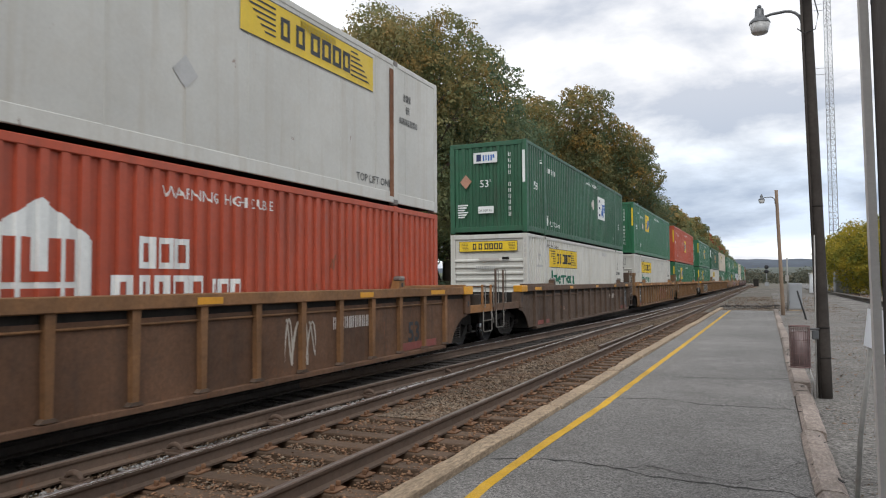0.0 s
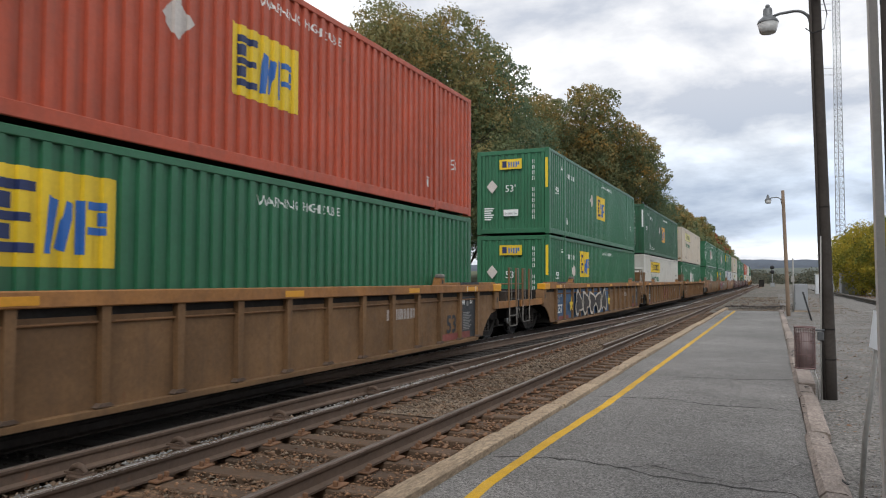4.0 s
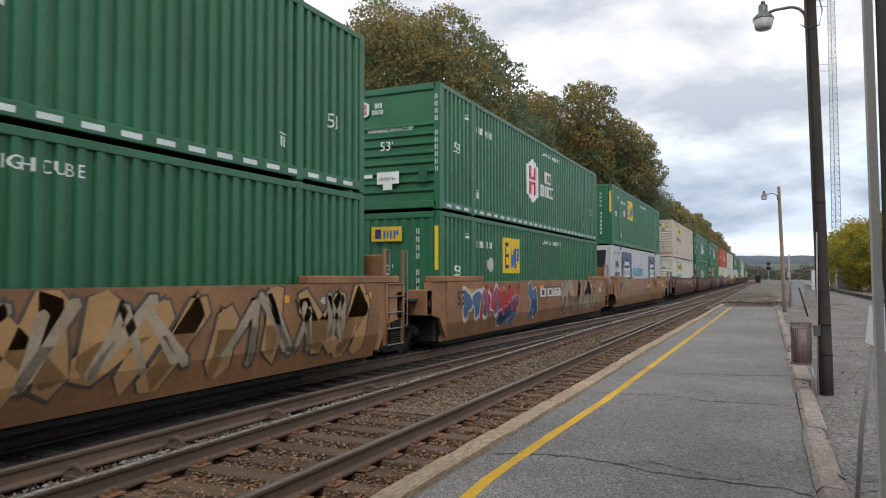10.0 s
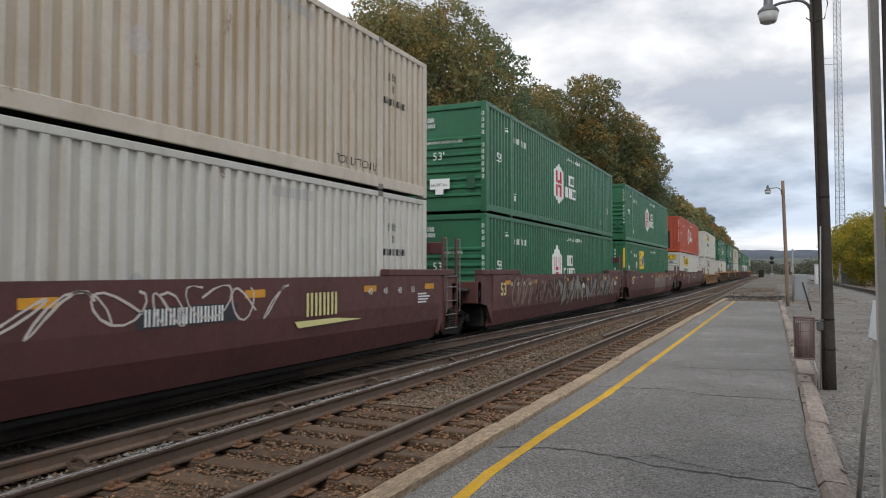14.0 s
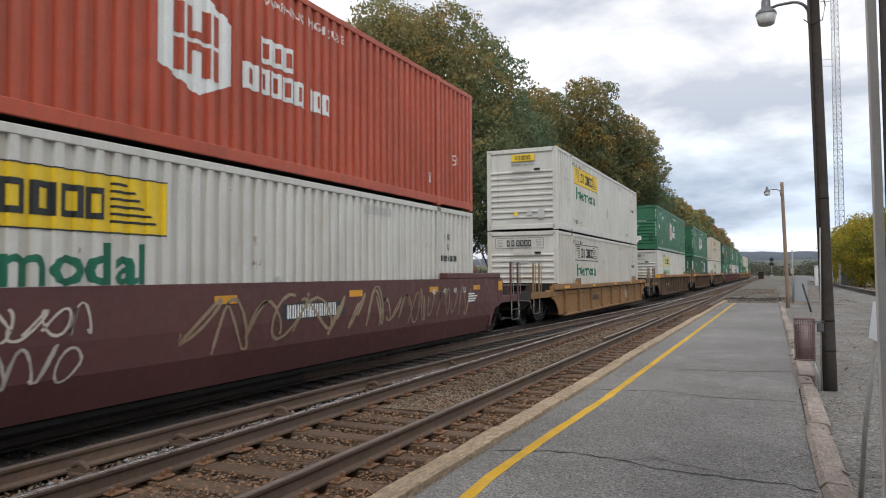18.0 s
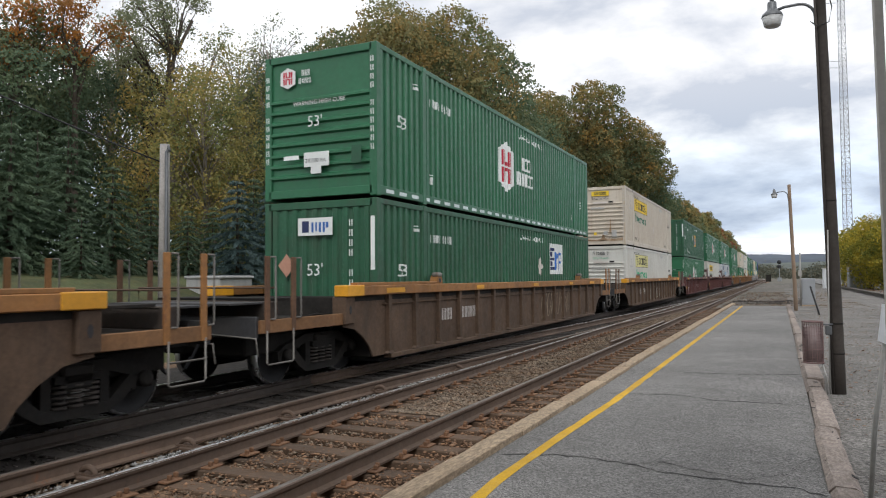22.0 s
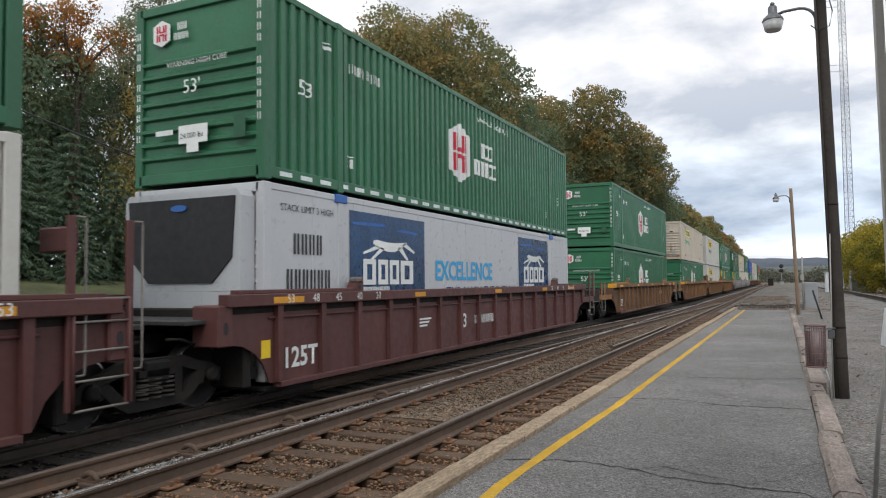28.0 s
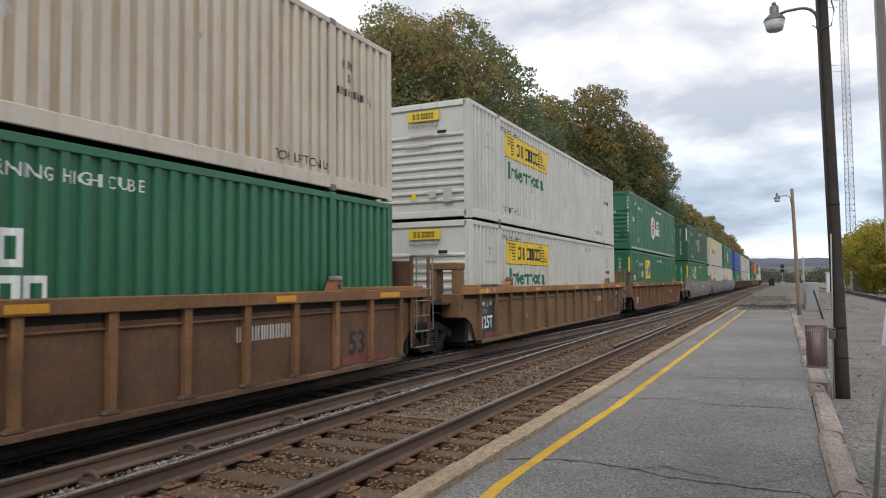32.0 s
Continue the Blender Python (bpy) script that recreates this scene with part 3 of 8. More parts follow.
def drape(bm, ribbed=True, proud=0.004):
    """Lays a flat design (x along the container, y up) on its side, into every corrugation."""
    if ribbed:
        xs = [v.co.x for v in bm.verts]
        lo, hi = min(xs), max(xs)
        for y in BY:
            if lo < y < hi:
                bmesh.ops.bisect_plane(bm, geom=bm.verts[:] + bm.edges[:] + bm.faces[:], plane_co=(y, 0, 0), plane_no=(1, 0, 0))
    for v in bm.verts:
        y, z = v.co.x, v.co.y
        v.co = ((side_depth(y) if ribbed else CREST) + proud, y, z)
    return bm


def on_end(bm, proud=0.030):
    for v in bm.verts:
        v.co = (v.co.x, -HALF - proud + 0.02, v.co.y)
    return bm


def mark(name, bm, material, parent, ribbed=True, label=""):
    over = 0.005 if name in ("logo_sign", "logo_mark", "wing_sign", "name_mark", "panel_border") else 0.0
    return part(name, drape(bm, ribbed, (0.004 if ribbed else 0.010) + over), material, parent, label)


def mark_end(name, bm, material, parent, proud=0.030, label=""):
    return part(name, on_end(bm, proud), material, parent, label)


SHARED = {}


def shared(key, builder, material):
    k = (key, material.name)
    if k not in SHARED:
        SHARED[k] = mesh_of(key, builder(), material)
    return SHARED[k]


def ribbed_side(z0, z1):
    bm = bmesh.new()
    low = [bm.verts.new((x, y, z0)) for y, x in BREAKS]
    top = [bm.verts.new((x, y, z1)) for y, x in BREAKS]
    for i in range(len(BREAKS) - 1):
        bm.faces.new((low[i], low[i + 1], top[i + 1], top[i]))
    return bm


def smooth_side(z0, z1):
    line, y = [(CREST, -HALF + 0.15)], -HALF + 1.2
    while y < HALF - 0.6:
        line += [(CREST, y - 0.02), (CREST + 0.006, y - 0.018), (CREST + 0.006, y + 0.018), (CREST, y + 0.02)]
        y += 1.22
    line += [(CREST, HALF - 0.15), (CREST - 0.03, HALF - 0.15), (CREST - 0.03, -HALF + 0.15)]
    return prism(line, "z", z0, z1)


def end_wall(style):
    """The leading wall, pressed out of one sheet: upright corrugations, or level ribs."""
    y = -HALF + 0.05
    if style == "vertical":
        line = [(-WIDE + 0.12, y)]
        x = -1.13
        while x < 1.05:
            line += [(x, y), (x + 0.03, y - 0.038), (x + 0.12, y - 0.038), (x + 0.15, y)]
            x += 0.235
        line.append((WIDE - 0.12, y))
        return prism(line + [(WIDE - 0.12, y + 0.04), (-WIDE + 0.12, y + 0.04)], "z", 0.12, TALL - 0.1)
    line = [(y, 0.12)]
    for i in range(8 if style == "hub" else 9):
        z = 0.40 + i * (0.215 if style == "hub" else 0.2)
        line += [(y, z), (y - 0.055, z + 0.03), (y - 0.055, z + 0.07), (y, z + 0.11)]
    line.append((y, TALL - 0.1))
    return prism(line + [(y + 0.04, TALL - 0.1), (y + 0.04, 0.12)], "x", -WIDE + 0.12, WIDE - 0.12)


def container(paint, label, style="hub", side="ribbed"):
    """A 53-foot box; its leading end looks to -y, its origin is the middle of its floor."""
    box_ = thing("shipping_container", label, "container", kind="")
    rail_z = 0.2 if style != "jb" else 0.24
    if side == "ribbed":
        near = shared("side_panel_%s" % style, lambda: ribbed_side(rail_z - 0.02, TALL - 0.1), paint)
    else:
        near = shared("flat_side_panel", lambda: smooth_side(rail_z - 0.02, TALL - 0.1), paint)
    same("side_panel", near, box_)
    same("side_panel", near, box_, pose(0, 0, 0, 0, 0, 180))
    same("end_wall", shared("end_wall_" + style, lambda: end_wall(style), paint), box_)
    same("door", shared("door_leaf", lambda: soft_box(0.005, WIDE - 0.12, HALF - 0.09, HALF - 0.04, 0.14, TALL - 0.12), paint), box_)
    same("door", shared("door_leaf", lambda: None, paint), box_, Matrix.Translation((-WIDE + 0.115, 0, 0)))
    same("roof", shared("roof", lambda: box(-WIDE + 0.02, WIDE - 0.02, -HALF + 0.05, HALF - 0.05, TALL - 0.035, TALL - 0.015), paint), box_)
    same("floor_frame", shared("floor_frame", lambda: box(-WIDE + 0.05, WIDE - 0.05, -HALF + 0.1, HALF - 0.1, 0.05, 0.16), UNDER), box_)
    same("bottom_rail", shared("bottom_rail%.2f" % rail_z, lambda: soft_box(WIDE - 0.045, WIDE - 0.002, -HALF + 0.1, HALF - 0.1, 0.03, rail_z), paint), box_)
    same("bottom_rail", shared("bottom_rail%.2f" % rail_z, lambda: None, paint), box_, pose(0, 0, 0, 0, 0, 180))
    same("top_rail", shared("top_rail", lambda: soft_box(WIDE - 0.07, WIDE - 0.002, -HALF + 0.1, HALF - 0.1, TALL - 0.11, TALL - 0.005), paint), box_)
    same("top_rail", shared("top_rail", lambda: None, paint), box_, pose(0, 0, 0, 0, 0, 180))
    same("header", shared("header", lambda: soft_box(-WIDE + 0.1, WIDE - 0.1, -HALF + 0.0, -HALF + 0.09, TALL - 0.15, TALL - 0.005), paint), box_)
    same("end_sill", shared("end_sill", lambda: soft_box(-WIDE + 0.1, WIDE - 0.1, -HALF + 0.0, -HALF + 0.09, 0.04, 0.2), paint), box_)
    post = shared("corner_post", lambda: soft_box(WIDE - 0.16, WIDE, -HALF, -HALF + 0.17, 0.0, TALL, 0.012), paint)
    for m in (pose(0, 0, 0), pose(0, 0, 0, 0, 0, 180), pose(-2 * WIDE + 0.16, 0, 0), pose(2 * WIDE - 0.16, 0, 0, 0, 0, 180)):
        same("corner_post", post, box_, m)
    lift = shared("lift_post", lambda: soft_box(WIDE - 0.10, WIDE + 0.004, -LIFT - 0.085, -LIFT + 0.085, 0.0, TALL, 0.01), paint)
    for m in (pose(0, 0, 0), pose(0, 0, 0, 0, 0, 180), pose(0, 2 * LIFT, 0), pose(0, -2 * LIFT, 0, 0, 0, 180)):
        same("lift_post", lift, box_, m)
    cast = shared("corner_casting", lambda: soft_box(WIDE - 0.12, WIDE + 0.009, -LIFT - 0.09, -LIFT + 0.09, -0.01, 0.11, 0.015), CASTING if style == "jb" else paint)
    for y in (0, 2 * LIFT):
        for z in (0, TALL - 0.1):
            same("corner_casting", cast, box_, pose(0, y, z))
    return box_


def hexagon(cx, cy, w, h):
    return ((cx - w / 2, cy - h * 0.3), (cx, cy - h / 2), (cx + w / 2, cy - h * 0.3), (cx + w / 2, cy + h * 0.3), (cx, cy + h / 2), (cx - w / 2, cy + h * 0.3))


def house(cx, y0, w, h):
    return ((cx - w / 2, y0), (cx + w / 2, y0), (cx + w / 2, y0 + h * 0.72), (cx, y0 + h), (cx - w / 2, y0 + h * 0.72))


def monogram(cx, cy, w, h):
    """Two pairs of upright strokes joined by short bars."""
    out = []
    for x0, x1 in ((-0.32, -0.21), (-0.17, -0.07), (0.07, 0.17), (0.21, 0.32)):
        out.append(rect(cx + x0 * w, cy + h * 0.03, cx + x1 * w, cy + h * 0.45))
        out.append(rect(cx + x0 * w, cy - h * 0.45, cx + x1 * w, cy - h * 0.03))
    out.append(rect(cx - w * 0.07, cy - h * 0.13, cx + w * 0.07, cy - h * 0.03))
    out.append(rect(cx - w * 0.07, cy + h * 0.03, cx + w * 0.07, cy + h * 0.13))
    return shape(*out)


def upright_code(count, x, top, size=0.15):
    """A column of plain bars where a code number stands."""
    out = []
    for i in range(count):
        if i != 4:
            z = top - i * size * 1.5
            out += [rect(x, z - size, x + size * 0.17, z), rect(x + size * 0.42, z - size, x + size * 0.59, z)]
    return shape(*out)


def data_block(x, y, w, h, rows_):
    return shape(*[rect(x, y + h * i / rows_, x + w * (0.7 + 0.3 * ((i * 7) % 3) / 2), y + h * (i + 0.55) / rows_) for i in range(rows_)])


def side_notes(c, material, ribbed=True):
    """The small markings that most boxes carry on their side."""
    mark("length_mark", moved(letters("53", 0.26), -HALF + 0.85, 1.42), material, c, ribbed)
    mark("length_mark", moved(letters("53", 0.26), HALF - 1.15, 1.0), material, c, ribbed)
    mark("notice", moved(letters("WARNING HIGH CUBE", 0.15), 0.1, 2.46), material, c, ribbed)
    mark("stacking_mark", shape(rect(-LIFT - 0.50, 2.34, -LIFT - 0.25, 2.40), rect(-LIFT - 0.46, 2.44, -LIFT - 0.30, 2.46)), material, c, ribbed)
    mark("lift_mark", shape(rect(-LIFT + 0.24, 0.46, -LIFT + 0.28, 0.62), rect(-LIFT + 0.36, 0.46, -LIFT + 0.40, 0.62), rect(-LIFT + 0.22, 0.65, -LIFT + 0.42, 0.67)), material, c, ribbed)
    mark("lift_mark", shape(rect(LIFT - 0.48, 0.46, LIFT - 0.44, 0.62), rect(LIFT - 0.36, 0.46, LIFT - 0.32, 0.62), rect(LIFT - 0.50, 0.65, LIFT - 0.30, 0.67)), material, c, ribbed)
    mark("code_number", shape(*word_bars((1, 1, 0.5, 1, 0.5, 1, 1, 1, 1, 1, 1), 0.17, 0.4, -LIFT + 0.35, 2.14)), material, c, ribbed)


def hub_box(paint, label, logo="hex", dashes=False, inc=False, ends=True):
    c = container(paint, label, "hub" if not inc else "vertical")
    cx = (-1.02 if logo == "hex" else -1.30) - (0.22 if inc else 0.0)
    if logo == "hex":
        mark("logo_field", shape(hexagon(cx, 1.49, 1.30, 1.40)), MARK_WHITE, c, label="white hexagonal logo field")
        mark("logo_sign", monogram(cx, 1.49, 1.25, 0.98), MARK_RED if not inc else RED, c)
    else:
        mark("logo_field", shape(house(cx, 0.80, 1.26, 1.48)), MARK_WHITE, c, label="white house-shaped logo field")
        mark("logo_sign", monogram(cx, 1.38, 1.3, 1.08), MARK_RED if not inc else RED, c)
    x0, z0 = cx + 0.88, 1.53
    bars = name_shape((1.0, 0.9, 0.9), x0 + 0.36, z0 + 0.04, 0.38, 0.85) + name_shape((1.15, 0.7, 0.95, 0.95, 0.95), x0, z0 - 0.42, 0.38, 1.5)
    if inc:
        bars += name_shape((0.5, 0.9, 0.9, 0.4), x0 + 1.58, z0 - 0.42, 0.34, 0.75)
    mark("name_mark", shape(*bars), MARK_WHITE, c, label="white painted name as bars")
    side_notes(c, MARK_WHITE)
    if dashes:
        y = -HALF + 0.35
        strips = []
        while y < HALF - 0.4:
            strips.append(rect(y, 0.075, y + 0.30, 0.145))
            y += 0.52
        bm = shape(*strips)
        for v in bm.verts:
            v.co = (WIDE + 0.002, v.co.x, v.co.y)
        part("reflective_tape", bm, REFLECT, c, "dashes of white reflective tape")
    hx = -0.72
    mark_end("logo_field", shape(hexagon(hx, 2.42, 0.36, 0.42)), MARK_WHITE, c)
    mark_end("logo_sign", monogram(hx, 2.42, 0.34, 0.28), MARK_RED if not inc else RED, c, 0.034)
    mark_end("name_mark", shape(*word_bars((1, 0.9, 0.9), 0.12, 0.3, hx + 0.33, 2.43), *word_bars((1.1, 0.7, 0.9, 0.9, 0.9), 0.11, 0.3, hx + 0.26, 2.28)), MARK_WHITE, c)
    if not inc:
        mark_end("notice", moved(letters("WARNING HIGH CUBE", 0.085), -0.55, 1.83), MARK_WHITE, c, 0.085)
    mark_end("length_mark", moved(letters("53'", 0.22), -0.22, 1.40), MARK_WHITE, c, 0.085)
    mark_end("weight_plate", shape(rect(-0.30, 0.62, 0.28, 0.90), rect(-0.14, 0.48, 0.10, 0.62)), MARK_WHITE, c, 0.080, "white weight plate")
    mark_end("weight_mark", moved(letters("24,000 lbs", 0.085), -0.27, 0.70), MARK_BLACK, c, 0.084)
    mark_end("document_box", shape(rect(0.78, 0.62, 1.0, 0.96)), GREEN_DARK if not inc else RED, c, 0.080)
    mark_end("label", shape(rect(-0.78, 0.78, -0.42, 0.86)), MARK_WHITE, c, 0.080)
    mark_end("code_number", upright_code(11, 1.17, 2.62, 0.11), MARK_WHITE, c, 0.024)
    mark_end("code_number", upright_code(11, -1.25, 2.5, 0.11), MARK_WHITE, c, 0.024)
    return c


def emp_box(paint, label, field=MARK_YELLOW, faded=False, inks=None, spot=(-3.85, 1.50), big=False):
    c = container(paint, label, "vertical")
    (x0, z0), w = spot, 1.52
    dark, bright = inks or (MARK_NAVY, MARK_BLUE)
    mark("logo_field", shape(rect(x0, z0, x0 + w, z0 + 1.0)), field, c, label="square logo field")

    def put(*polys):
        return shape(*[tuple((x0 + px * w, z0 + pz) for px, pz in p) for p in polys])
    mark("logo_mark", put(rect(0.09, 0.14, 0.36, 0.24), rect(0.09, 0.45, 0.33, 0.54), rect(0.09, 0.76, 0.36, 0.86), rect(0.09, 0.27, 0.19, 0.42), rect(0.09, 0.57, 0.19, 0.73)), dark, c)
    mark("logo_mark", put(((0.41, 0.14), (0.47, 0.14), (0.53, 0.70), (0.44, 0.74)), ((0.50, 0.20), (0.56, 0.16), (0.64, 0.66), (0.57, 0.70)), rect(0.66, 0.14, 0.72, 0.72)), bright, c)
    mark("logo_mark", put(rect(0.74, 0.36, 0.90, 0.44), rect(0.74, 0.63, 0.90, 0.72), rect(0.84, 0.46, 0.90, 0.61)), bright, c)
    side_notes(c, MARK_WHITE)
    mark("placard", shape(((x0 - 1.25, 1.72), (x0 - 0.98, 2.0), (x0 - 0.71, 1.72), (x0 - 0.98, 1.44))), PLACARD, c, label="pale diamond placard")
    if faded:
        mark("lift_notice", moved(letters("TOP LIFT ONLY", 0.17), -LIFT + 0.3, 0.34), MARK_WHITE, c)
    u0, v0, ku, kv = (-0.92, 2.02, 1.7, 1.85) if big else (-0.45, 2.22, 1.0, 1.0)

    def front(*fields):
        return shape(*[rect(u0 + ku * a, v0 + kv * b, u0 + ku * a1, v0 + kv * b1) for a, b, a1, b1 in fields])
    mark_end("logo_field", front((0, 0, 0.80, 0.34)), field, c, 0.07)
    mark_end("logo_mark", front((0.10, 0.06, 0.26, 0.28)), dark, c, 0.074)
    mark_end("logo_mark", front((0.32, 0.06, 0.37, 0.25), (0.41, 0.08, 0.45, 0.25), (0.49, 0.06, 0.54, 0.25), (0.58, 0.06, 0.63, 0.25), (0.65, 0.14, 0.71, 0.25)), bright, c, 0.074)
    mark_end("length_mark", moved(letters("53'", 0.24), -0.25, 1.45), MARK_WHITE, c, 0.07)
    mark_end("placard", shape(((-0.92, 1.65), (-0.72, 1.88), (-0.52, 1.65), (-0.72, 1.42))), PLACARD if not faded else PINK, c, 0.07)
    mark_end("weight_plate", shape(rect(-0.3, 0.62, 0.22, 0.84)), MARK_WHITE, c, 0.07)
    mark_end("weight_mark", moved(letters("24,000 lbs", 0.08), -0.27, 0.67), MARK_BLACK, c, 0.074)
    mark_end("code_number", upright_code(11, 0.72, 2.5, 0.125), MARK_WHITE, c, 0.07)
    mark_end("notice_strip", shape(rect(1.16, 1.55, 1.25, 2.55)), MARK_YELLOW if not faded else MARK_WHITE, c, 0.024)
    mark_end("data_plate", data_block(-1.0, 0.5, 0.35, 0.45, 6), MARK_WHITE, c, 0.07)
    return c


def jb_box(paint, label, field=MARK_YELLOW, ink=MARK_BLACK, word=MARK_GREEN, smooth=False, worded=True, front="small"):
    c = container(paint, label, "jb", "ribbed" if not smooth else "flat")
    r = not smooth
    x0, z0, w = (-5.56, 1.88, 3.80) if not smooth else (1.45, 2.06, 3.75)
    if field is None:
        mark("panel_border", shape(rect(x0, z0, x0 + w, z0 + 0.03), rect(x0, z0 + 0.60, x0 + w, z0 + 0.63), rect(x0, z0 + 0.03, x0 + 0.03, z0 + 0.6), rect(x0 + w - 0.03, z0 + 0.03, x0 + w, z0 + 0.6)), ink, c, r)
    else:
        mark("name_panel", shape(rect(x0, z0, x0 + w, z0 + 0.63)), field, c, r, "painted name panel")
        mark("panel_border", shape(rect(x0, z0 - 0.018, x0 + w, z0), rect(x0, z0 + 0.63, x0 + w, z0 + 0.645)), ink, c, r)
    mark("wing_sign", shape(*[((x0 + 0.08 + i * 0.09, z0 + 0.56 - i * 0.085), (x0 + 0.10 + i * 0.09, z0 + 0.53 - i * 0.085), (x0 + 0.80, z0 + 0.53 - i * 0.085), (x0 + 0.80, z0 + 0.56 - i * 0.085)) for i in range(6)]), ink, c, r)
    mark("wing_sign", shape(*[((x0 + w - 0.80, z0 + 0.56 - i * 0.085), (x0 + w - 0.80, z0 + 0.53 - i * 0.085), (x0 + w - 0.55 + i * 0.08, z0 + 0.53 - i * 0.085), (x0 + w - 0.57 + i * 0.08, z0 + 0.56 - i * 0.085)) for i in range(6)]), ink, c, r)
    mark("name_mark", shape(*name_shape((1.0, 0.4, 1, 0.4, 1.15, 1.15, 1.15, 1.0), x0 + 0.92, z0 + 0.13, 0.35, 2.05)), ink, c, r, "dark name bars")
    if worded:
        mark("lettering", fitted("Intermodal", x0 + 0.26, x0 + 3.5, 1.28, 1.76, 0.015), word, c, r, "green painted word")
    mark("lift_notice", moved(letters("TOP LIFT ONLY", 0.16), -LIFT + 0.25, 0.34), MARK_BLACK, c, r)
    mark("lift_notice", moved(letters("TOP LIFT ONLY", 0.15), LIFT - 1.5, 0.32), MARK_BLACK, c, r)
    mark("stack_notice", moved(letters("STACK LIMIT 3 HIGH", 0.12), -LIFT + 0.15, 2.52), MARK_BLACK, c, r)
    mark("code_number", shape(*word_bars((1, 1, 1, 1, 0.5, 1, 1, 1, 1, 1, 1), 0.16, 0.35, LIFT - 3.2, 2.5)), GREY_BOX, c, r)
    mark("stacking_mark", shape(rect(-LIFT - 0.8, 2.2, -LIFT - 0.5, 2.28), rect(-LIFT - 0.74, 2.08, -LIFT - 0.6, 2.16), rect(-LIFT - 1.0, 1.86, -LIFT - 0.3, 1.93)), GREY_BOX, c, r)
    mark("notice", shape(*word_bars((1, 0.6, 1, 1), 0.15, 0.35, HALF - 1.62, 2.16), *word_bars((1, 1), 0.15, 0.35, HALF - 1.52, 1.92), *word_bars((1, 0.6, 1, 1, 1, 1, 0.6, 1, 1, 1, 1), 0.13, 0.35, HALF - 1.80, 1.68)), MARK_BLACK, c, r)
    mark("placard", shape(((0.2, 1.15), (0.42, 1.38), (0.64, 1.15), (0.42, 0.95))), GREY_BOX if paint is WHITE else PLACARD, c, r)
    # the name on the leading end: a wide painted panel, a small one, or a thin outline
    a, b, z, h = {"wide": (-0.98, 0.98, 2.34, 0.33), "small": (-0.36, 0.50, 2.44, 0.24), "outline": (-0.36, 0.46, 2.42, 0.24), "ruled": (-0.98, 0.80, 2.28, 0.38)}[front]
    w_ = b - a
    if front in ("wide", "small"):
        mark_end("name_panel", shape(rect(a, z, b, z + h)), field or MARK_WHITE, c, 0.036)
    if front != "small":
        mark_end("panel_border", shape(rect(a, z, b, z + 0.014), rect(a, z + h - 0.014, b, z + h), rect(a, z + 0.014, a + 0.014, z + h - 0.014), rect(b - 0.014, z + 0.014, b, z + h - 0.014)), ink if front != "outline" else GREY_BOX, c, 0.039)
        for q in (a + w_ * 0.04, b - w_ * 0.16):
            mark_end("wing_sign", shape(*[rect(q + i * 0.012, z + h * (0.75 - 0.14 * i), q + w_ * 0.12, z + h * (0.75 - 0.14 * i) + 0.012) for i in range(5)]), ink, c, 0.040)
    k_ = 0.24 if front != "small" else 0.16
    mark_end("name_mark", shape(*name_shape((1.0, 0.4, 1, 0.4, 1.15, 1.15, 1.15, 1.0), a + w_ * k_, z + h * 0.2, h * 0.58, w_ * (1 - 2 * k_))), ink, c, 0.040)
    if worded and front != "wide" and front != "ruled":
        mark_end("lettering", fitted("Intermodal", -0.34, 0.46, z - 0.17, z - 0.06), word if field is not MARK_YELLOW else MARK_BLACK, c, 0.036)
    if paint is CREAM:
        for x, z0, z1, w in ((-0.62, 0.62, 1.5, 0.05), (0.56, 0.62, 1.28, 0.06), (-0.70, 0.22, 0.66, 0.10), (0.2, 0.24, 0.52, 0.16)):
            mark_end("rust_stain", shape(((x - w, z0), (x + w * 0.8, z0 + 0.03), (x + w * 0.5, (z0 + z1) / 2), (x + w * 0.25, z1), (x - w * 0.3, z1), (x - w * 0.45, (z0 + z1) / 2))), END_RUST, c, 0.088, "brown rust stain")
        mark_end("rust_stain", shape(((-1.15, 0.21), (1.15, 0.21), (1.15, 0.36), (0.8, 0.30), (0.3, 0.33), (-0.2, 0.27), (-0.7, 0.32), (-1.15, 0.28))), END_RUST, c, 0.037, "brown rust stain")
    mark_end("code_number", shape(*word_bars((1, 1, 1, 1, 0.5, 1, 1, 1, 1, 1, 1), 0.10, 0.35, -0.38, 1.78)), GREY_BOX, c, 0.085)
    mark_end("code_number", upright_code(11, 1.19, 2.7, 0.10), GREY_BOX, c, 0.024)
    mark_end("vent", shape(rect(0.48, 2.08, 0.72, 2.16)), UNDER, c, 0.085)
    mark_end("data_plate", shape(rect(-0.3, 2.06, 0.4, 2.14)), PLACARD, c, 0.085)
    mark_end("document_box", shape(rect(0.62, 0.40, 0.86, 0.72)), GREY_BOX, c, 0.084)
    mark_end("vent", shape(rect(0.22, 0.52, 0.42, 0.68)), GREY_BOX, c, 0.084)
    mark_end("label", shape(rect(-0.25, 0.50, -0.12, 0.64)), MARK_YELLOW, c, 0.084)
    return c


